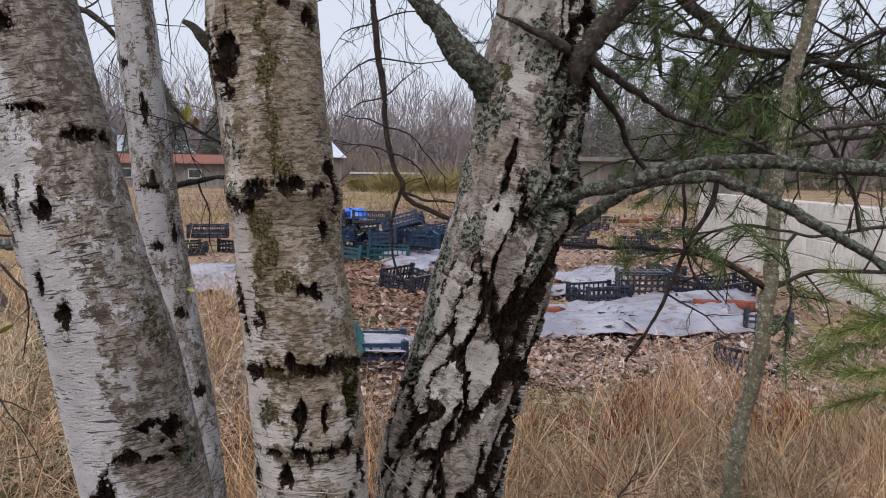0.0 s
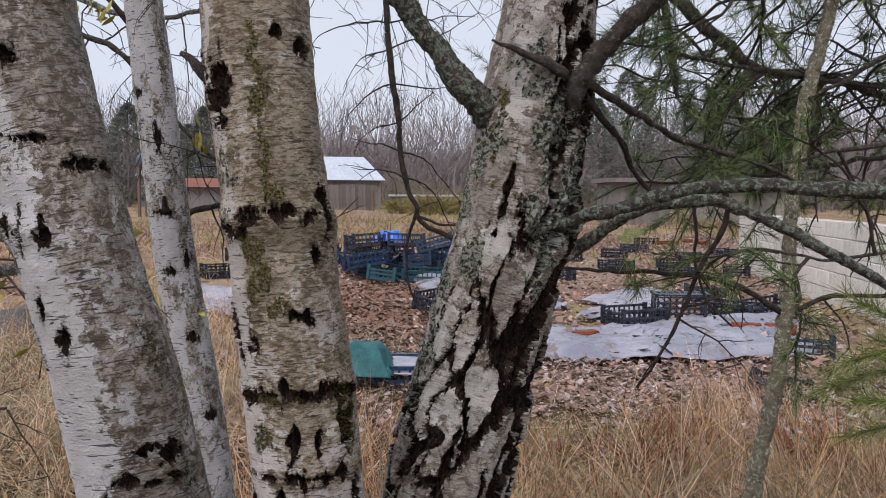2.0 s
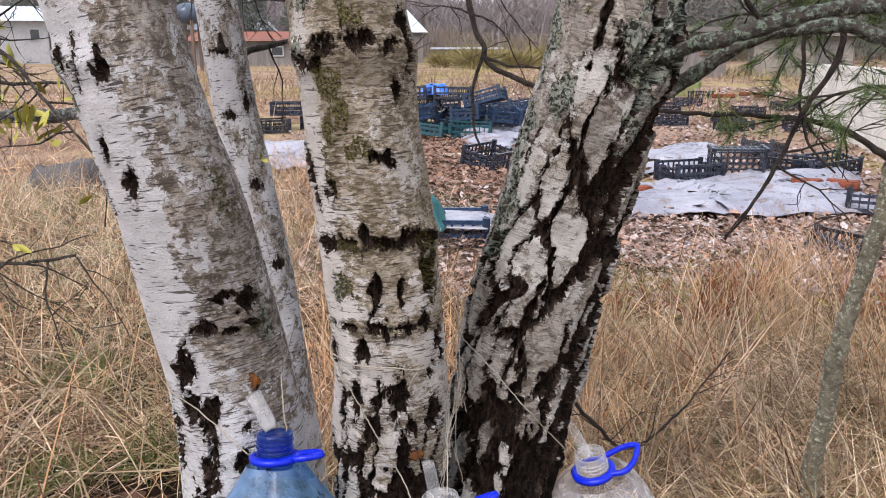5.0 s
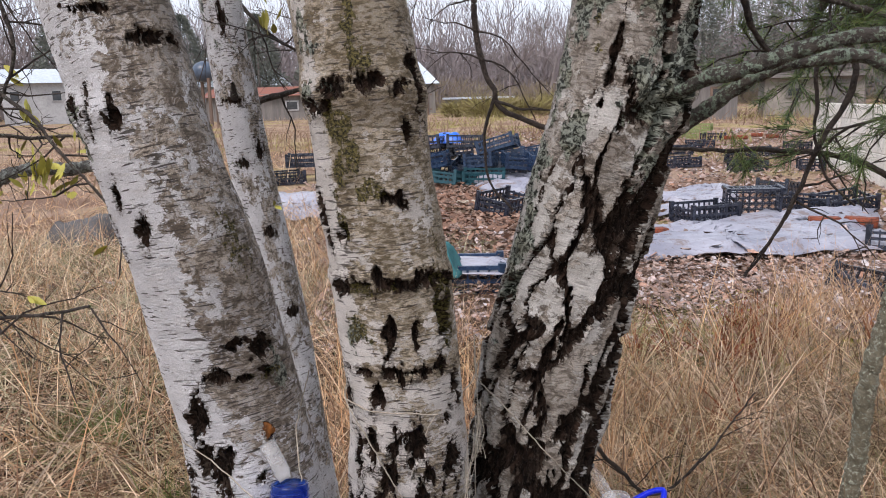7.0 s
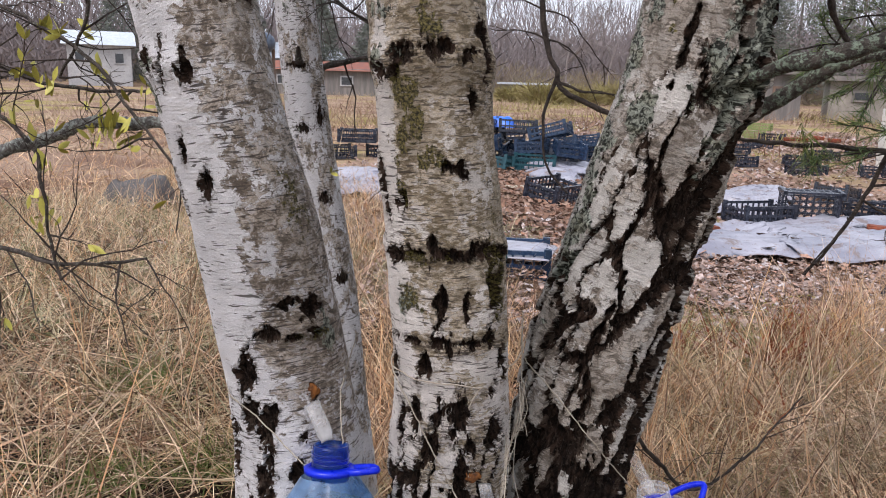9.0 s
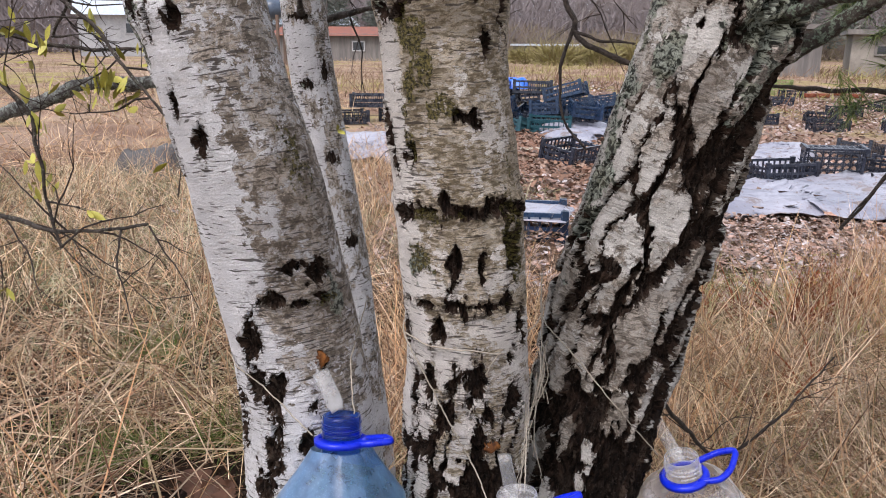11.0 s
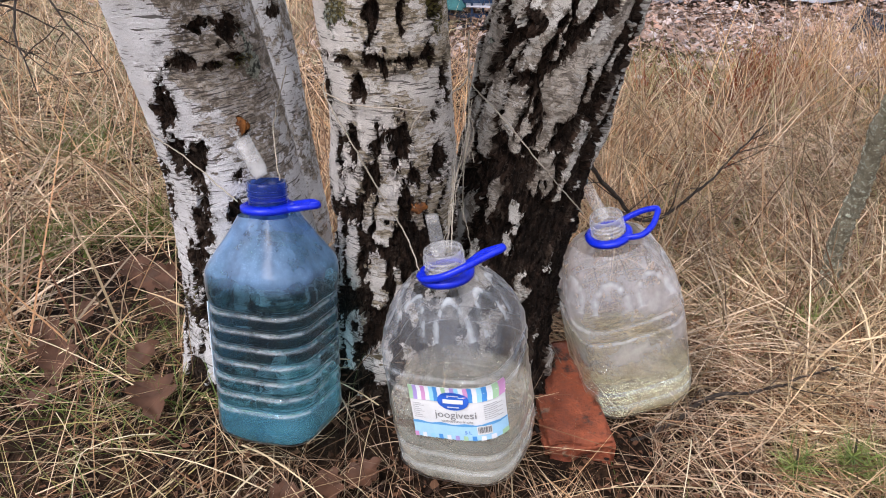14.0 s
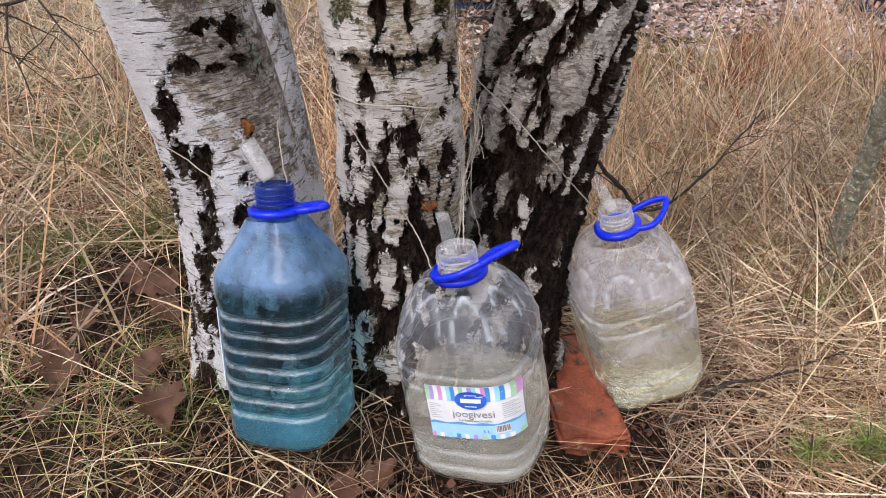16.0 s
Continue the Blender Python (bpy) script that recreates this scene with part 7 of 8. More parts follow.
def board_fence():
    """A tall fence of weathered upright boards at the far edge of the field."""
    g = rng(19)
    ob = thing("board_fence", "weathered dark board fence at the field's edge", "fence")
    bm = box_bm(0.21, 0.03, 1.75, 0.006, Matrix.Translation((0, 0, 0.875)))
    me = bpy.data.meshes.new("board")
    bm.to_mesh(me)
    bm.free()
    me.materials.append(plain("fence_boards", (0.10, 0.085, 0.080), (0.19, 0.165, 0.155), 1.4, 0.9, 0.2, stretch=(4, 4, 0.3), vary=0.3))
    for k in range(34):
        o = new("board", me)
        o.parent = ob
        o.matrix_basis = pose(k * 0.225, g.normal(0, 0.01), g.normal(0, 0.03), 0, g.normal(0, 0.8), 0)
    for z in (0.4, 1.35):
        part("rail", box_bm(34 * 0.225, 0.05, 0.09, 0.005, Matrix.Translation((34 * 0.1125, 0.045, z))), MAT_WALL_BROWN, ob, smoothed=False)
    ob.matrix_basis = pose(-17.5, 51.0, ground_at(-10.0, 51.0) - 0.05, 0, 0, 2)


board_fence()
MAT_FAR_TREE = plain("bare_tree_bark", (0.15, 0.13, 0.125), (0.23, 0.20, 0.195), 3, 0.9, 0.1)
# the air is clear here; distance haze is mixed into these greyed twig and pine colours
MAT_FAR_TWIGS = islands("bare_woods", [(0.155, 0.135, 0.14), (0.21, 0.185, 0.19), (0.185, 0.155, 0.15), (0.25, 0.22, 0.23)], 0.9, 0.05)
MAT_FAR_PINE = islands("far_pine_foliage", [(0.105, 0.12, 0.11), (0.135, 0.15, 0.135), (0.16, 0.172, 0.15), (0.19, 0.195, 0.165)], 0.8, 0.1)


def grow(g, p, d, ln, r, depth, out, spread=0.55):
    n = 4
    pts = [p]
    for _ in range(n):
        d = unit(d + g.normal(0, 0.10, 3) + np.array([0, 0, 0.03]))
        pts.append(pts[-1] + d * ln / n)
    out.append((np.array(pts), np.linspace(r, r * 0.55, n + 1)))
    if depth:
        for k in range(g.integers(3, 6)):
            i = g.integers(1, n + 1)
            w = unit(d * 0.8 + g.normal(0, spread, 3) + np.array([0, 0, 0.15]))
            grow(g, pts[i], w, ln * g.uniform(0.5, 0.8), r * 0.5, depth - 1, out, spread)


def bare_tree(seed, h):
    g = rng(seed)
    out = []
    grow(g, np.zeros(3), np.array([0, 0, 1.0]), h * 0.42, h * 0.012, 4, out)
    ob = thing("bare_tree", "leafless grey tree at the field's edge", "tree", "bare trees behind the lot")
    part("trunk", tube_mesh("trunk", out[:1], MAT_FAR_TREE, 8), None, ob)
    part("crown", tube_mesh("crown", out[1:], MAT_FAR_TREE, 3), None, ob)
    return ob


def crown(owner, starts, seed):
    """Bare upper branches of a birch."""
    g = rng(seed)
    for p, d, ln in starts:
        out = []
        grow(g, np.array(p), unit(np.array(d, float)), ln, 0.012, 3, out, 0.5)
        part("branch", tube_mesh("branch", out, MAT_TWIG, 4), None, owner)


crown(birch_tree, [((-0.74, 0.99, 2.9), (-0.7, -0.2, 0.8), 0.9), ((-0.86, 0.97, 3.5), (0.5, 0.4, 0.8), 0.8), ((-0.28, 1.08, 2.9), (0.4, 0.6, 0.8), 0.9), ((-0.30, 1.1, 3.6), (-0.4, 0.5, 0.9), 0.8), ((0.44, 1.29, 2.9), (0.7, 0.1, 0.8), 0.9), ((0.55, 1.32, 3.4), (-0.3, 0.5, 0.9), 0.7)], 31)
crown(thin_birch, [((-0.71, 1.5, 2.85), (-0.5, 0.5, 0.8), 0.6), ((-0.74, 1.52, 3.2), (0.4, 0.5, 0.8), 0.5)], 32)

protos = [bare_tree(100 + k, h) for k, h in enumerate((8.0, 9.5, 7.0))]
g = rng(8)
spots_far = [(-4.6, 52.0, 1.0), (-2.4, 55.0, 0.85), (-11.5, 64.0, 1.0), (1.0, 58.0, 0.95), (4.0, 62.0, 0.9), (-7.0, 70.0, 1.1), (8.0, 66.0, 1.0), (13.0, 60.0, 1.0), (-18.0, 72.0, 1.1), (11.0, 44.0, 0.8), (17.0, 52.0, 0.9), (-33.0, 66.0, 1.0), (-21.0, 63.0, 0.9), (22.0, 60.0, 1.1), (3.0, 48.0, 0.7), (-14.5, 76.0, 1.2)]
for k, (x, y, s) in enumerate(spots_far):
    m = pose(x, y, ground_at(x, y) - 0.05, 0, 0, 70 * k)
    if k < 3:
        protos[k].matrix_basis = m
    else:
        o = copy_thing(protos[k % 3], m)
        o.scale = (s, s, s)


def far_woods():
    """The bare crowns beyond the field, with distance haze in their colour."""
    g = rng(15)
    n = 60000
    ang = g.uniform(-1.05, 0.95, n)
    dist = g.uniform(72, 130, n)
    x, y = np.sin(ang) * dist, np.cos(ang) * dist
    clump = fbm(np.stack([x * 0.09, y * 0.09, 0 * x], 1), 6, 3)
    top = (4.5 + 11.0 * clump) * (0.75 + dist / 300)
    z = g.uniform(0, 1, n) ** 1.2 * top
    base = np.stack([x, y, z], 1)
    way = unit(np.stack([g.normal(0, 0.35, n), g.normal(0, 0.2, n), g.uniform(0.4, 1.2, n)], 1))
    s = unit(np.cross(way, np.stack([np.sin(ang), np.cos(ang), 0 * x], 1)))
    v, f = ribbons(base, way, s, g.uniform(0.8, 2.8, n), g.uniform(0.03, 0.13, n) * (1.5 - z / top), 0 * x, 1)
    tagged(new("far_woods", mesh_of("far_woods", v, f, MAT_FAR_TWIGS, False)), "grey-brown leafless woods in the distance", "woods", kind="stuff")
    n = 42000
    ang, dist = g.uniform(-1.05, 0.95, n), g.uniform(72, 100, n)
    x, y = np.sin(ang) * dist, np.cos(ang) * dist
    top = 3.0 + 5.5 * fbm(np.stack([x * 0.12, y * 0.12, 0 * x], 1), 16, 3)
    z = g.uniform(0, 1, n) * top
    way = unit(np.stack([g.normal(0, 0.5, n), g.normal(0, 0.3, n), g.uniform(0.2, 1.0, n)], 1))
    s = unit(np.cross(way, np.stack([np.sin(ang), np.cos(ang), 0 * x], 1)))
    v, f = ribbons(np.stack([x, y, z], 1), way, s, g.uniform(0.6, 1.8, n), g.uniform(0.06, 0.20, n), 0 * x, 1)
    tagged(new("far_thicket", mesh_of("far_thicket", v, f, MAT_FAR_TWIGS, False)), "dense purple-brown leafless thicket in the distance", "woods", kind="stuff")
    # a low hedge of brush at the field's edge
    n = 15000
    x = g.uniform(-60, 50, n)
    y = 64 + 9 * fbm(np.stack([x * 0.1, 0 * x, 0 * x], 1), 2, 2) + g.normal(0, 2.5, n)
    z = g.uniform(0, 1, n) ** 1.5 * (0.8 + 2.2 * fbm(np.stack([x * 0.16, 0 * x + 4, 0 * x], 1), 4, 3))
    way = unit(np.stack([g.normal(0, 0.5, n), g.normal(0, 0.3, n), g.uniform(0.3, 1.0, n)], 1))
    s = unit(np.cross(way, np.array([0.0, 1.0, 0.0])))
    v, f = ribbons(np.stack([x, y, z], 1), way, s, g.uniform(0.4, 1.2, n), g.uniform(0.03, 0.09, n), 0 * x, 1)
    tagged(new("brush", mesh_of("brush", v, f, islands("brown_brush", [(0.13, 0.10, 0.085), (0.20, 0.16, 0.13), (0.17, 0.145, 0.09), (0.24, 0.20, 0.15)], 0.9, 0.05), False)), "low leafless brush at the field's edge", "brush", kind="stuff")


far_woods()


def olive_shrub(x, y, h, w, seed):
    """A rounded bush of many thin olive-yellow shoots."""
    g = rng(seed)
    ob = thing("olive_shrub", "leafless olive-yellow bush in the field", "shrub", "bushes in the field", at=pose(x, y, ground_at(x, y) - 0.03))
    n = 1500
    a, k = g.uniform(0, 2 * math.pi, n), np.sqrt(g.uniform(0, 1, n))
    base = np.stack([np.cos(a) * k * w * 0.5, np.sin(a) * k * w * 0.5, g.uniform(0, 0.5, n) * h], 1)
    way = unit(np.stack([np.cos(a) * k * 0.8, np.sin(a) * k * 0.8, 0.6 + 0 * a], 1) + g.normal(0, 0.3, (n, 3)))
    v, f = ribbons(base, way, unit(np.cross(way, g.normal(0, 1, (n, 3)))), g.uniform(0.25, 0.6, n) * h, g.uniform(0.015, 0.05, n), g.uniform(0, 0.2, n), 2)
    part("shoot", (v, f), MAT_OLIVE_SHOOTS, ob, smoothed=False)


MAT_OLIVE_SHOOTS = islands("olive_shoots", [(0.24, 0.21, 0.085), (0.32, 0.28, 0.12), (0.18, 0.15, 0.075), (0.28, 0.23, 0.13)], 0.8, 0.1)
for k, (x, y, h, w) in enumerate(((-4.6, 40.0, 1.5, 2.4), (-2.9, 41.0, 1.3, 2.2), (-1.0, 43.0, 1.7, 2.6), (-6.4, 42.0, 1.2, 2.0), (1.4, 44.0, 1.2, 2.2))):
    olive_shrub(x, y, h, w, 300 + k)


def conifer(x, y, h, w, seed, label):
    g = rng(seed)
    ob = thing("conifer", label, "tree", "conifers beyond the field")
    part("trunk", tube_mesh("trunk", [(np.array([(0, 0, 0), (0, 0, h * 0.5), (0, 0, h)]), np.array([0.14, 0.09, 0.02]))], MAT_FAR_TREE, 6), None, ob)
    n = 7000
    t = g.uniform(0.08, 1, n)
    a = g.uniform(0, 2 * math.pi, n)
    lobes = 0.3 + 1.1 * fbm(np.stack([np.cos(a) * 1.6, np.sin(a) * 1.6, t * 6], 1), seed, 3)
    r = w * 1.15 * np.sin(np.pi * np.clip(t, 0.1, 1)) ** 0.6 * (1.15 - 0.7 * t) * lobes * g.uniform(0.3, 1.0, n) ** 0.5
    b = np.stack([np.cos(a) * r, np.sin(a) * r, t * h], 1)
    way = unit(np.stack([np.cos(a), np.sin(a), g.normal(0.1, 0.4, n)], 1) + g.normal(0, 0.4, (n, 3)))
    s = unit(np.cross(way, g.normal(0, 1, (n, 3))))
    v, f = ribbons(b, way, s, g.uniform(0.15, 0.45, n), g.uniform(0.03, 0.10, n), np.full(n, 0.15), 2)
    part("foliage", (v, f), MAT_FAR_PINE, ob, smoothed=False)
    ob.matrix_basis = pose(x, y, ground_at(x, y) - 0.1)


for k, (x, y, h, w) in enumerate(((-23.5, 55.0, 7.5, 2.2), (-26.0, 58.0, 6.5, 2.4), (-20.5, 60.0, 6.8, 2.0), (-30.5, 57.0, 8.0, 2.6), (-35.5, 56.0, 7.0, 2.6), (-39.0, 54.0, 8.0, 2.8), (8.0, 62.0, 11.0, 3.4), (11.2, 64.0, 12.5, 3.4), (5.4, 60.0, 8.5, 2.6), (14.5, 60.0, 10.0, 3.2), (18.5, 57.0, 8.5, 3.0))):
    conifer(x, y, h, w, 200 + k, "conifer at the far edge of the field, greyed for haze")


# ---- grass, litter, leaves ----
# the near-black entries here and in the pale grass stand in for shaded gaps
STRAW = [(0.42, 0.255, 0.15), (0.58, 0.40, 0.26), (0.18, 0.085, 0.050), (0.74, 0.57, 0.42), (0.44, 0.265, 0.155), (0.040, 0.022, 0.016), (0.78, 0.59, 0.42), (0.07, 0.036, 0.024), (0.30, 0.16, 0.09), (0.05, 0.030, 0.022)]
RUSTY = [(0.48, 0.26, 0.135), (0.66, 0.42, 0.245), (0.08, 0.040, 0.026), (0.84, 0.63, 0.42), (0.52, 0.30, 0.155), (0.10, 0.046, 0.028), (0.82, 0.63, 0.45), (0.22, 0.11, 0.065)]
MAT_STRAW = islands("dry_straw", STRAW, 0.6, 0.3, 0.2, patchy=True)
MAT_STRAW_PALE = islands("pale_dry_grass", [(0.60, 0.43, 0.29), (0.82, 0.66, 0.50), (0.06, 0.034, 0.023), (0.40, 0.31, 0.19), (0.75, 0.56, 0.40), (0.15, 0.082, 0.050), (0.30, 0.165, 0.10)], 0.6, 0.3, 0.2, patchy=True)
MAT_RUSTY = islands("rusty_dry_grass", RUSTY, 0.6, 0.3, 0.2, patchy=True)
MAT_GREEN = islands("green_grass", [(0.10, 0.16, 0.030), (0.16, 0.21, 0.05), (0.075, 0.13, 0.03), (0.22, 0.24, 0.08)], 0.5, 0.3, 0.25)
MAT_MOSS = islands("yellow_moss", [(0.25, 0.24, 0.03), (0.34, 0.30, 0.04), (0.18, 0.19, 0.03), (0.38, 0.34, 0.08)], 0.8, 0.1)


def keep_off(x, y, g):
    """False inside the stems, under the bottles and on the brick."""
    ok = np.ones(len(x), bool)
    for cx, cy, r in ((-0.36, 1.19, 0.12), (-0.16, 1.21, 0.11), (-0.04, 1.28, 0.12)):
        ok &= np.hypot(x - cx, y - cy) > r
    bx, by = x - 0.100, y - 1.248
    c, s = math.cos(radians(16)), math.sin(radians(16))
    ok &= ~((np.abs(bx * c + by * s) < 0.095) & (np.abs(-bx * s + by * c + 0.03) < 0.16) & (g.uniform(0, 1, len(x)) < 0.97))
    hollow = np.hypot((x + 0.71) / 0.29, (y - 1.47) / 0.24) < 1
    ok &= ~(hollow & (g.uniform(0, 1, len(x)) < 0.95))
    bare = (np.hypot((x + 0.58) / 0.24, (y - 1.02) / 0.20) < 1) | (np.hypot((x + 0.12) / 0.12, (y - 1.05) / 0.10) < 1)
    ok &= ~(bare & (g.uniform(0, 1, len(x)) < 0.50))
    return ok


BOTTLES = (((-0.286, 1.075, 0.492), (-0.270, 0.999, 0.141), 0.078), ((-0.058, 1.045, 0.438), (-0.012, 1.040, 0.100), 0.076), ((0.136, 1.285, 0.383), (0.214, 1.318, 0.058), 0.080))


def clear_blades(v, q, per):
    """Drops the blades, of per points each, that would pierce a bottle."""
    pts = v.reshape(-1, per, 3)
    ok = np.ones(len(pts), bool)
    for a, b, r in BOTTLES:
        a, b = np.array(a), np.array(b)
        t = ((pts - a) @ (b - a)) / ((b - a) @ (b - a))
        ok &= ((np.linalg.norm(pts - (a + t[..., None] * (b - a)), axis=2) > r) | (t < 0) | (t > 1)).all(1)
    faces = q.reshape(len(pts), -1, 4)[ok] - (np.flatnonzero(~ok)[None, :] < np.flatnonzero(ok)[:, None]).sum(1)[:, None, None] * per
    return pts[ok].reshape(-1, 3), faces.reshape(-1, 4)


def grass(name, label, n, xr, yr, length, rise, width, droop, mat, seed, patch=None, lift=0.0, lean=(0, 0), seg=4, power=1.0):
    """Blades over a stretch of ground; rise: how steeply they stand, 0 lying and 1 upright."""
    g = rng(seed)
    x, y = g.uniform(*xr, n), yr[0] + (yr[1] - yr[0]) * g.uniform(0, 1, n) ** power
    f = fbm(np.stack([x * 2.4, y * 2.4, 0 * x + seed], 1), seed, 3)
    ok = keep_off(x, y, g)
    if patch is not None:
        ok &= patch(x, y, f, g)
    x, y, f = x[ok], y[ok], f[ok]
    n = len(x)
    # tussocks: blades gather and fan out from a shared foot
    size = 0.045 + 0.5 * width[1] * 30
    cu, cv = np.floor(x / size), np.floor(y / size)
    hu, hv = (np.sin(cu * 127.1 + cv * 311.7 + seed) * 43758.5) % 1.0, (np.sin(cu * 269.5 + cv * 183.3 + seed) * 43758.5) % 1.0
    mx, my = (cu + 0.15 + 0.7 * hu) * size, (cv + 0.15 + 0.7 * hv) * size
    out = np.arctan2(y - my, x - mx)
    x, y = x + (mx - x) * 0.6, y + (my - y) * 0.6
    # neighbours lean together
    turn = 2 * math.pi * (fbm(np.stack([x * 1.3, y * 1.3, 0 * x + seed + 5], 1), seed + 5, 2) * 2.2) + g.normal(0, 1.5, n)
    up = np.clip(g.normal(rise[0], rise[1], n), 0.01, 1.5)
    way = unit(np.stack([np.cos(turn) + 0.8 * np.cos(out) + lean[0], np.sin(turn) + 0.8 * np.sin(out) + lean[1], up * 1.6], 1))
    s = unit(np.cross(way, g.normal(0, 1, (n, 3))))
    ln = g.uniform(length[0], length[1], n) * (0.7 + 0.6 * f)
    base = np.stack([x, y, ground_z(x, y) + lift * g.uniform(0, 1, n) - 0.004], 1)
    v, q = ribbons(base, way, s, ln, g.uniform(width[0], width[1], n), np.clip(g.normal(droop, 0.12, n), 0, 0.9), seg)
    # no blade dips under the ground
    v[:, 2] = np.maximum(v[:, 2], ground_z(v[:, 0], v[:, 1]) + 0.001 + 0.004 * g.uniform(0, 1, len(v)))
    if yr[0] < 1.5 and xr[1] - xr[0] < 10:
        v, q = clear_blades(v, q, 2 * (seg + 1))
    tagged(new(name, mesh_of(name, v, q, mat, True)), label, "grass", kind="stuff")


near = lambda x, y, f, g: (np.hypot(x + 0.0, y - 1.0) < 1.5) & ((g.uniform(0, 1, len(x)) < 0.90) | (x > 0.1) | (y > 1.5))
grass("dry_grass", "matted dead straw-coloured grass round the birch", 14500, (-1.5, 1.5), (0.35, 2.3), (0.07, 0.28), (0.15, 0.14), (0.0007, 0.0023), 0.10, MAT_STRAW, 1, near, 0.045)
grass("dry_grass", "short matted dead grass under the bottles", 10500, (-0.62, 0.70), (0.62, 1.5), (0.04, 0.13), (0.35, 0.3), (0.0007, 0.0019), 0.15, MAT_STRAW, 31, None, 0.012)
grass("dry_grass", "yellowish damp grass beside the birch", 2400, (-1.4, -0.35), (0.8, 2.0), (0.10, 0.26), (0.25, 0.2), (0.0008, 0.0021), 0.2, islands("yellowish_grass", [(0.40, 0.34, 0.13), (0.58, 0.48, 0.24), (0.24, 0.22, 0.08), (0.66, 0.54, 0.32), (0.13, 0.12, 0.05)], 0.6, 0.25, 0.2), 32, lambda x, y, f, g: f > 0.46, 0.03)
grass("dry_grass", "pale flattened dead grass", 7862, (0.0, 1.9), (1.12, 2.6), (0.14, 0.36), (0.15, 0.14), (0.0009, 0.0029), 0.14, MAT_STRAW_PALE, 2, None, 0.06, (0.7, -0.1))
grass("standing_grass", "rusty standing dead grass stalks", 11203, (0.15, 3.6), (1.7, 4.2), (0.18, 0.50), (1.3, 0.45), (0.0014, 0.0045), 0.18, MAT_RUSTY, 3, lambda x, y, f, g: f > 0.47 + 0.30 * smooth(2.9, 3.5, y) - 0.25 * smooth(0.55, 1.1, x), 0.01)
grass("standing_grass", "rusty dead grass between the stems", 4200, (-0.75, 0.25), (1.55, 3.3), (0.16, 0.42), (1.3, 0.45), (0.0014, 0.0041), 0.18, MAT_RUSTY, 4, lambda x, y, f, g: g.uniform(0, 1, len(x)) > 0.85 * smooth(2.3, 3.2, y), 0.01)
grass("standing_grass", "pale dead grass in a rough meadow", 15331, (-4.2, -0.35), (1.25, 6.5), (0.14, 0.42), (0.55, 0.35), (0.0016, 0.0057), 0.30, MAT_STRAW_PALE, 5, lambda x, y, f, g: (x < -1.05 - 0.12 * (y - 3)) | (y < 2.5 + 1.0 * f), 0.02, seg=3, power=1.4)
grass("standing_grass", "rusty stalks in a rough meadow", 8255, (-4.2, -0.35), (1.2, 7.0), (0.18, 0.55), (1.2, 0.45), (0.0014, 0.0045), 0.2, MAT_RUSTY, 6, lambda x, y, f, g: (f > 0.46) & ((x < -1.05 - 0.12 * (y - 3)) | (y < 2.4 + 1.0 * f)), 0.02, seg=3, power=1.4)
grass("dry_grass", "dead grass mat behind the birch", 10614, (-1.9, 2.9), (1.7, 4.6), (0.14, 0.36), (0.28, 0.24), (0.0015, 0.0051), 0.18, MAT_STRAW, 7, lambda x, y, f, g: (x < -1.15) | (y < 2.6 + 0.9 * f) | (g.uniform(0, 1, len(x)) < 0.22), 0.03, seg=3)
grass("green_grass", "sparse fresh green grass blades", 3800, (-1.4, 0.5), (0.8, 2.1), (0.07, 0.20), (0.7, 0.4), (0.0009, 0.0023), 0.25, MAT_GREEN, 8, lambda x, y, f, g: f > 0.50, 0.01)
grass("dry_grass", "pale bent dead grass right behind the birch", 11203, (0.15, 1.9), (1.40, 2.7), (0.16, 0.40), (0.45, 0.3), (0.0015, 0.0045), 0.25, MAT_STRAW_PALE, 15, None, 0.02)
grass("green_grass", "greenish grass in a meadow", 6048, (-4.5, -0.6), (1.6, 6.5), (0.08, 0.22), (0.5, 0.4), (0.0010, 0.0033), 0.25, MAT_GREEN, 9, lambda x, y, f, g: f > 0.54, 0.01, seg=3)
grass("bleached_grass", "bleached grey-green grass in a meadow", 13608, (-4.5, -0.55), (1.9, 5.5), (0.12, 0.30), (0.4, 0.35), (0.0014, 0.0042), 0.35, islands("bleached_grass", [(0.46, 0.41, 0.27), (0.32, 0.32, 0.19), (0.60, 0.53, 0.37), (0.22, 0.23, 0.12), (0.10, 0.085, 0.05)], 0.7, 0.2), 17, lambda x, y, f, g: f > 0.44, 0.02, seg=3)
grass("bleached_grass", "bleached olive grass behind the birch", 9500, (0.10, 2.6), (1.7, 3.6), (0.12, 0.32), (0.50, 0.35), (0.0014, 0.0034), 0.35, islands("olive_straw", [(0.52, 0.44, 0.24), (0.36, 0.34, 0.15), (0.66, 0.56, 0.36), (0.22, 0.22, 0.08), (0.10, 0.085, 0.04), (0.44, 0.38, 0.20)], 0.7, 0.2, 0.2), 27, lambda x, y, f, g: f > 0.44, 0.02, seg=3)
MAT_WEED = islands("red_brown_weed", [(0.20, 0.055, 0.026), (0.30, 0.095, 0.045), (0.12, 0.040, 0.022), (0.36, 0.15, 0.075)], 0.8, 0.15)
for wx, wy, n in ((0.80, 3.45, 330), (0.62, 3.00, 160), (0.33, 3.05, 130), (1.35, 3.3, 220), (0.45, 2.25, 70)):
    grass("withered_weed", "red-brown withered weed in dead grass", n, (wx - 0.10, wx + 0.10), (wy - 0.10, wy + 0.10), (0.10, 0.30), (1.0, 0.4), (0.003, 0.008), 0.25, MAT_WEED, int(300 + 20 * wy), None, 0.01, seg=3)
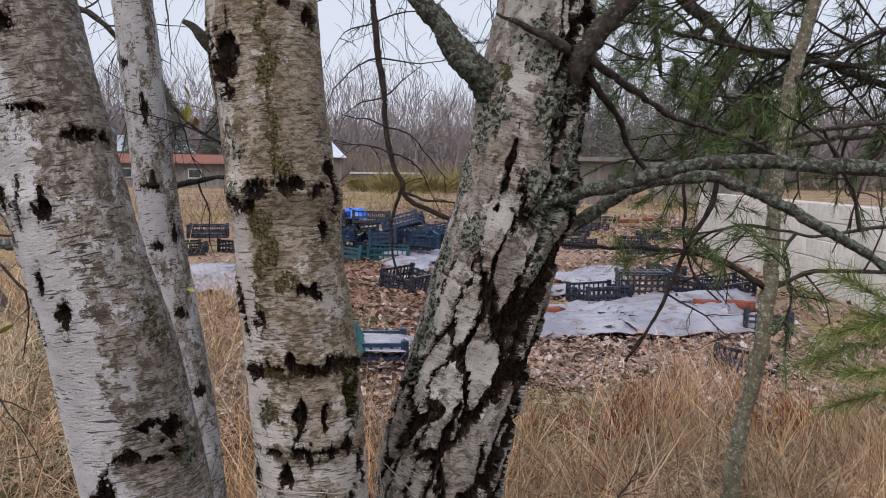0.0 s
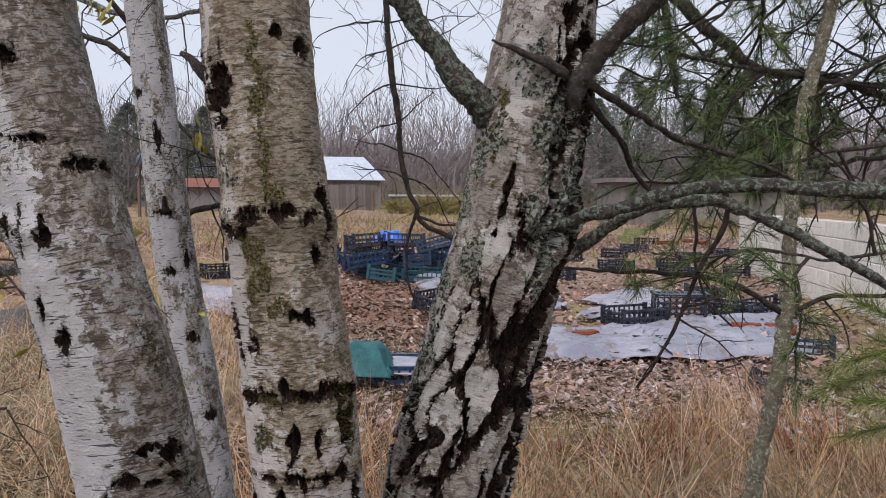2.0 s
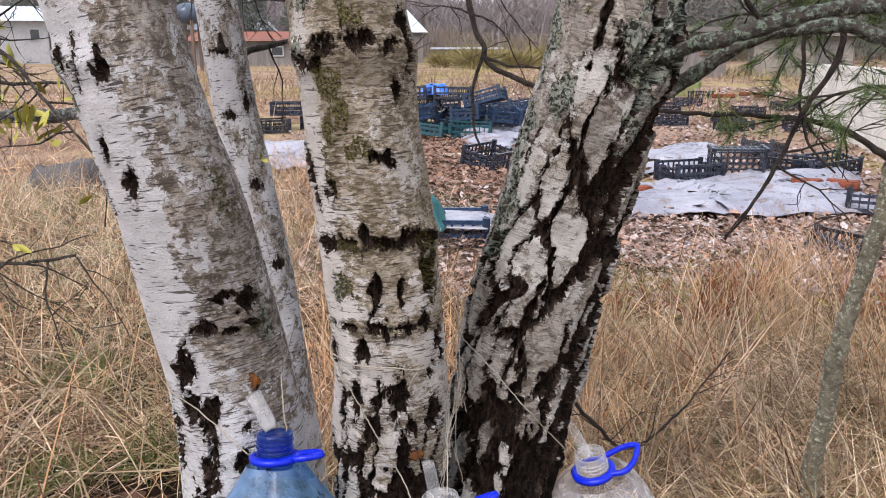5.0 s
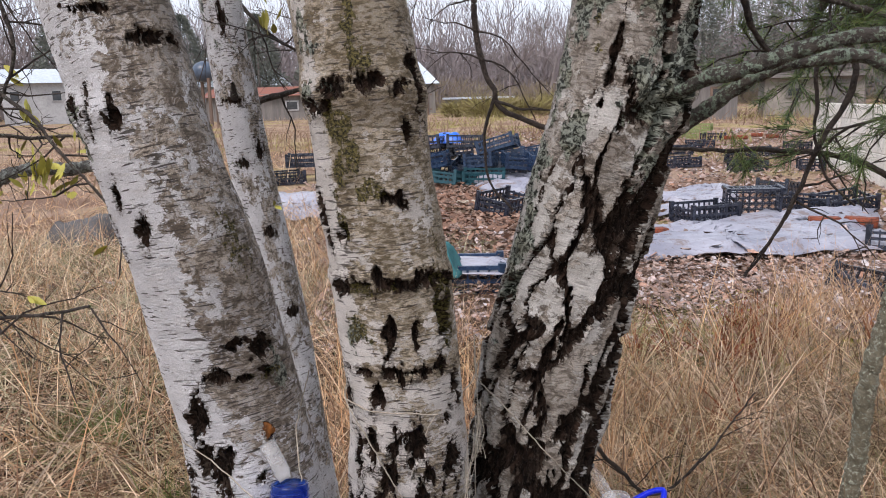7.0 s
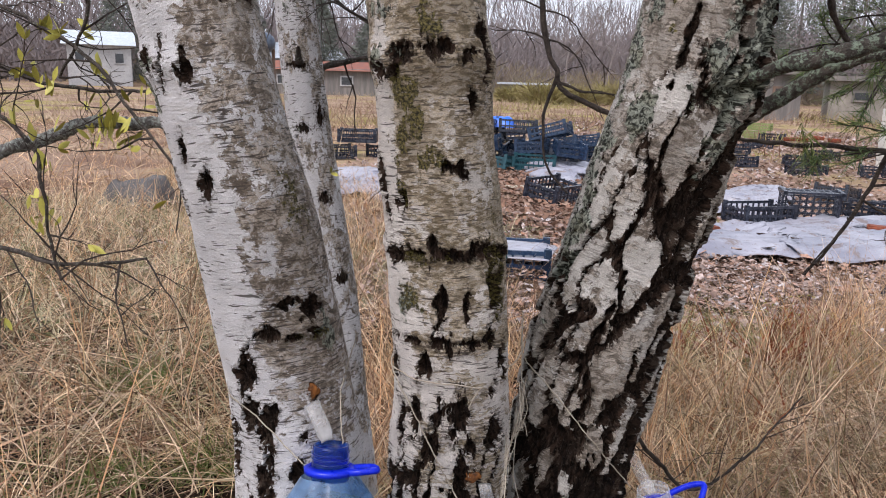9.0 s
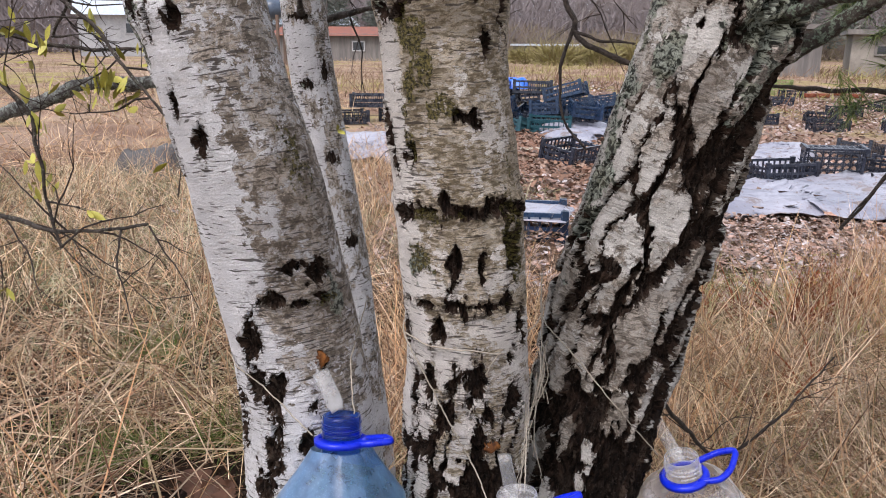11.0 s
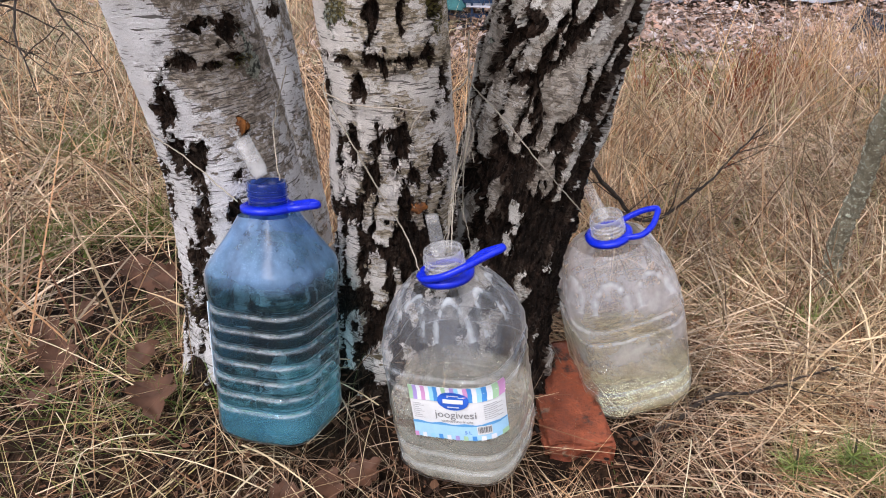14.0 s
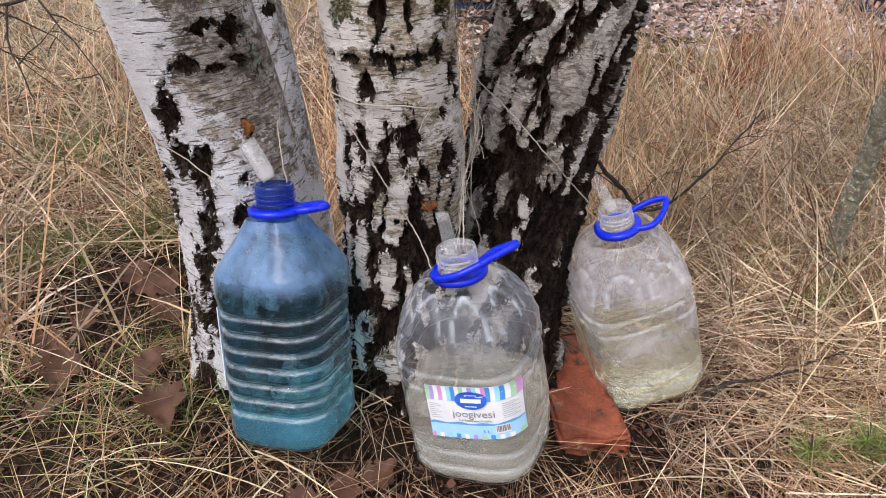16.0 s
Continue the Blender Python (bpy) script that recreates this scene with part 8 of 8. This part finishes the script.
grass("dry_grass", "dead grass of the wide field", 16000, (-26, 14), (8.5, 48), (0.15, 0.45), (0.7, 0.4), (0.010, 0.030), 0.2, islands("muted_field_grass", [(0.36, 0.27, 0.185), (0.44, 0.34, 0.245), (0.29, 0.21, 0.14), (0.40, 0.32, 0.22)], 0.8, 0.1), 10, lambda x, y, f, g: (y > 23 + 6 * (f - 0.5)) | (x < -3.8) | (x > 8), 0.0, seg=2, power=1.5)
grass("dry_grass", "dead grass beside the trodden lot", 7000, (-12, -2.2), (5.5, 16), (0.12, 0.36), (0.6, 0.35), (0.004, 0.010), 0.25, MAT_RUSTY, 11, lambda x, y, f, g: x < -2.6 - 0.12 * y + 1.2 * (f - 0.5), 0.0, seg=2)


grass("olive_tufts", "olive-yellow grass tufts in the field", 5000, (-9, 9), (15, 36), (0.2, 0.6), (0.9, 0.4), (0.012, 0.030), 0.2, islands("olive_grass", [(0.30, 0.26, 0.10), (0.24, 0.22, 0.08), (0.36, 0.31, 0.14)], 0.8, 0.1), 18, lambda x, y, f, g: fbm(np.stack([x * 0.3, y * 0.2, 0 * x], 1), 9, 3) > 0.55, 0.0, seg=2)
grass("brown_weeds", "brown withered weeds in the field", 5000, (-12, 10), (13, 34), (0.2, 0.7), (1.0, 0.4), (0.010, 0.025), 0.15, islands("withered_weeds", [(0.17, 0.10, 0.07), (0.26, 0.165, 0.11), (0.12, 0.075, 0.055), (0.30, 0.20, 0.14)], 0.8, 0.1), 19, lambda x, y, f, g: fbm(np.stack([x * 0.25, y * 0.15, 0 * x + 5], 1), 12, 3) > 0.5, 0.0, seg=2)


around = lambda x, y, f, g: ~((np.abs(x) < 1.45) & (y > 0.45)) & ~((x > -4.2) & (x < 3.2) & (y > 1.5)) & (f > 0.30)
grass("dry_grass", "flattened dead grass of the rough meadow all round", 30000, (-9, 9), (-7, 6.5), (0.18, 0.42), (0.2, 0.2), (0.005, 0.012), 0.2, MAT_STRAW, 21, around, 0.02, seg=2)
grass("standing_grass", "rusty stalks of the rough meadow all round", 9000, (-9, 9), (-7, 6.5), (0.2, 0.5), (1.0, 0.4), (0.004, 0.008), 0.2, MAT_RUSTY, 22, lambda x, y, f, g: around(x, y, f, g) & (np.hypot(x - 0.1, y - 0.2) > 0.9) & (f > 0.45), 0.01, seg=2)


for x, y, n in ((-0.63, 1.29, 260), (-0.84, 1.74, 420), (-1.04, 1.62, 380), (-0.70, 1.45, 200), (-0.45, 1.10, 90), (0.72, 1.75, 160), (-1.3, 2.1, 420)):
    grass("green_grass", "tuft of fresh green grass among dead straw", n, (x - 0.09, x + 0.09), (y - 0.08, y + 0.08), (0.06, 0.17), (0.8, 0.4), (0.0011, 0.0026), 0.3, MAT_GREEN, int(100 + 10 * abs(x)), None, 0.01)


def long_straws():
    """Single long pale stalks that cross over one another near the bottles."""
    g = rng(44)
    n = 900
    x, y = g.uniform(-1.3, 1.4, n), g.uniform(0.75, 2.2, n)
    ok = keep_off(x, y, g)
    x, y = x[ok], y[ok]
    n = len(x)
    a = g.uniform(0, 2 * math.pi, n)
    way = unit(np.stack([np.cos(a), np.sin(a), g.uniform(0.1, 0.9, n)], 1))
    s = unit(np.cross(way, g.normal(0, 1, (n, 3))))
    v, q = ribbons(np.stack([x, y, ground_z(x, y) + 0.02], 1), way, s, g.uniform(0.18, 0.42, n), g.uniform(0.0012, 0.0024, n), g.uniform(0.1, 0.7, n), 6)
    v[:, 2] = np.maximum(v[:, 2], ground_z(v[:, 0], v[:, 1]) + 0.012)
    v, q = clear_blades(v, q, 14)
    tagged(new("straw_stalks", mesh_of("straw_stalks", v, q, islands("pale_stalks", [(0.58, 0.48, 0.32), (0.50, 0.38, 0.22), (0.62, 0.54, 0.38)], 0.5, 0.35), True)), "long pale dead grass stalks", "grass", kind="stuff")


long_straws()

MAT_LEAF = islands("dead_oak_leaf", [(0.13, 0.052, 0.027), (0.25, 0.115, 0.062), (0.06, 0.028, 0.018), (0.32, 0.16, 0.088), (0.18, 0.076, 0.040)], 0.6, 0.2, 0.1, 45)


def oak_leaf(seed, size):
    """A curled lobed leaf."""
    g = rng(seed)
    bm = bmesh.new()
    rows = []
    curl, bow = g.uniform(0.05, 0.18), g.uniform(0.04, 0.10)
    for i in range(34):
        t = i / 33
        lobes = 0.62 + 0.42 * abs(math.sin(math.pi * (3.6 * t ** 0.9 + 0.05))) ** 0.8
        w = size * 0.43 * math.sin(math.pi * min(1, t * 0.93 + 0.035)) ** 0.6 * lobes * (0.35 + 0.65 * min(1, t / 0.45))
        row = []
        for j in range(-4, 5):
            u = j / 4
            side_w = w * (1 + 0.14 * math.sin(5 * t + seed + (2 if j < 0 else 0)))
            back = 0.03 * size * abs(u) * (0.4 + 0.6 * t)
            z = size * (curl * (w / size / 0.3) * u * u + bow * math.sin(t * 4 + seed) + 0.035 * math.cos(13 * t + 4 * u + seed) * abs(u) - 0.02 * math.exp(-(u / 0.12) ** 2))
            row.append(bm.verts.new((side_w * u, size * (t - 0.5) + back, z)))
        rows.append(row)
    for a, b in zip(rows, rows[1:]):
        for k in range(8):
            bm.faces.new((a[k], a[k + 1], b[k + 1], b[k]))
    me = bpy.data.meshes.new("leaf_blade")
    for f in bm.faces:
        f.smooth = True
    bm.to_mesh(me)
    bm.free()
    me.materials.append(MAT_LEAF)
    return me


def dead_leaf(mesh, x, y, z, turn, tilt, size_label):
    ob = new("dead_leaf", mesh)
    ob.matrix_basis = pose(x, y, ground_at(x, y) + z + 0.006, 20) @ pose(0, 0, 0, tilt, 6, turn)
    return tagged(ob, size_label, "leaf", "dead leaves by the birch")


LEAVES = [oak_leaf(k, s) for k, s in enumerate((0.088, 0.066, 0.055, 0.046))]
for k, (x, y, z, a, t, m) in enumerate(((-0.485, 1.035, 0.035, 35, -8, 0), (-0.56, 1.14, 0.035, 160, 10, 1), (-0.82, 1.24, 0.04, 80, 14, 1), (-0.80, 1.32, 0.03, 20, 0, 2), (-0.62, 1.50, 0.05, 100, 12, 0), (-0.74, 1.47, 0.03, 300, 4, 0), (-0.66, 1.36, 0.03, 250, -8, 1), (-0.80, 1.50, 0.03, 30, 6, 0), (-0.68, 1.42, 0.05, 200, 20, 1), (-0.84, 1.02, 0.02, 60, 0, 2), (-0.15, 0.98, 0.03, 140, 8, 2), (-0.19, 0.95, 0.03, 20, -8, 2), (-0.10, 1.10, 0.03, 70, 4, 1), (-0.24, 0.93, 0.03, 100, 5, 3), (-0.50, 1.30, 0.05, 45, 10, 1), (-0.33, 1.02, 0.02, 120, 0, 3), (0.0, 0.95, 0.03, 60, 10, 2), (-0.55, 1.36, 0.06, 10, 12, 0), (-0.72, 1.08, 0.03, 130, 6, 2))):
    dead_leaf(LEAVES[m], x, y, z, a, t, "curled brown dead oak leaf lying on grass")


g = rng(71)
for k in range(7):
    x, y = g.uniform(-1.0, 0.0), g.uniform(0.85, 1.45)
    if bool(keep_off(np.array([x]), np.array([y]), g)[0]):
        dead_leaf(LEAVES[k % 4], x, y, 0.03, g.uniform(0, 360), g.normal(0, 14), "curled brown dead oak leaf lying on grass")


def scraps(name, label, n, xr, yr, size, mat, seed, patch=None, lift=0.02):
    """Small flat crumpled pieces over a stretch of ground."""
    g = rng(seed)
    x, y = g.uniform(*xr, n), g.uniform(*yr, n)
    if patch is not None:
        ok = patch(x, y, g)
        x, y = x[ok], y[ok]
    n = len(x)
    s = size[0] + (size[1] - size[0]) * g.uniform(0, 1, n) ** 2.2
    a = g.uniform(0, 2 * math.pi, n)
    ux, uy = np.stack([np.cos(a), np.sin(a), g.normal(0, 0.30, n)], 1), np.stack([-np.sin(a), np.cos(a), g.normal(0, 0.30, n)], 1)
    c = np.stack([x, y, ground_z(x, y) + lift * g.uniform(0.2, 1.2, n)], 1)
    v = []
    for i, (p, q) in enumerate(((-1, -1), (0, -1), (1, -1), (-1, 1), (0, 1), (1, 1))):
        k = s * g.uniform(0.6, 1.2, n)
        h = np.zeros((n, 3))
        h[:, 2] = s * g.uniform(-0.1, 0.45, n)
        v.append(c + ux * (p * k)[:, None] + uy * (q * k * 0.6)[:, None] + h)
    v = np.stack(v, 1).reshape(-1, 3)
    b = np.arange(n) * 6
    f = np.vstack([np.stack([b, b + 1, b + 4, b + 3], 1), np.stack([b + 1, b + 2, b + 5, b + 4], 1)])
    tagged(new(name, mesh_of(name, v, f, mat, False)), label, "litter", kind="stuff")


scraps("ground_litter", "brown trodden leaf and plastic litter", 56000, (-3.4, 7.5), (4.0, 23), (0.007, 0.042), MAT_DEBRIS, 5, lambda x, y, g: (x > -2.6 - 0.08 * y + g.normal(0, 0.3, len(x))), 0.03)
scraps("ground_litter", "rust-brown leaf litter heaps", 9000, (-1.8, 0.2), (5.2, 9.2), (0.008, 0.034), islands("rust_litter", [(0.18, 0.095, 0.065), (0.25, 0.14, 0.095), (0.12, 0.07, 0.05), (0.34, 0.23, 0.175)], 0.7, 0.2), 6, None, 0.06)
# these leaves are coloured darker than their own brown, for shade under the blades
scraps("leaf_litter", "dead leaves under the grass, darkened for shade", 9500, (-1.1, 0.4), (0.6, 1.6), (0.002, 0.007), islands("dark_leaf_litter", [(0.020, 0.011, 0.008), (0.085, 0.040, 0.023), (0.012, 0.007, 0.006), (0.16, 0.080, 0.046), (0.035, 0.019, 0.013)], 0.7, 0.12), 7, None, 0.012)
scraps("ground_litter", "pinkish-brown leaf litter at the edge of the grass", 32000, (-1.3, 3.4), (2.9, 6.0), (0.004, 0.024), MAT_DEBRIS, 9, lambda x, y, g: y > 3.1 + g.normal(0, 0.2, len(x)), 0.05)
scraps("ground_litter", "dark and pale litter lying on plastic sheets", 420, (0.2, 2.6), (5.6, 8.2), (0.01, 0.06), MAT_DEBRIS, 10, None, 0.09)
scraps("moss_tufts", "yellow-green moss at the edge of the lot", 2200, (0.2, 1.8), (2.9, 4.6), (0.006, 0.02), MAT_MOSS, 8, lambda x, y, g: fbm(np.stack([x * 2.2, y * 2.2, 0 * x], 1), 4, 2) > 0.55, 0.03)


def pine_seedling(x, y, h, seed, label):
    """A hand-high pine: a thin stem with whorls of needles."""
    g = rng(seed)
    z = ground_at(x, y)
    ob = thing("pine_seedling", label, "seedling", "pine seedlings in the grass", at=pose(x, y, z))
    part("stem", tube_mesh("stem", [(np.array([(0, 0, -0.01), (0.004, 0.003, h * 0.6), (0.0, 0.006, h)]), np.array([0.003, 0.0022, 0.0012]))], MAT_TWIG, 6), None, ob)
    pts, ways = [], []
    for k in range(9):
        a = k * 2.4
        pts.append(np.array([math.cos(a) * 0.022, math.sin(a) * 0.022, h * (0.45 + 0.06 * k)]))
        ways.append(unit(np.array([math.cos(a), math.sin(a), 0.9])))
    v, f = needles(np.array(pts), np.array(ways), g, 26, 0.052, 0.0015)
    part("needles", (v, f), MAT_NEEDLE_LIGHT, ob, "fresh green needles", smoothed=False)


for k, (x, y, h) in enumerate(((0.45, 1.19, 0.07), (0.535, 1.215, 0.09), (0.54, 1.57, 0.09), (0.60, 1.66, 0.08), (0.585, 1.20, 0.06), (0.78, 1.45, 0.08))):
    pine_seedling(x, y, h, 400 + k, "small green pine seedling in dead grass")


block_wall()
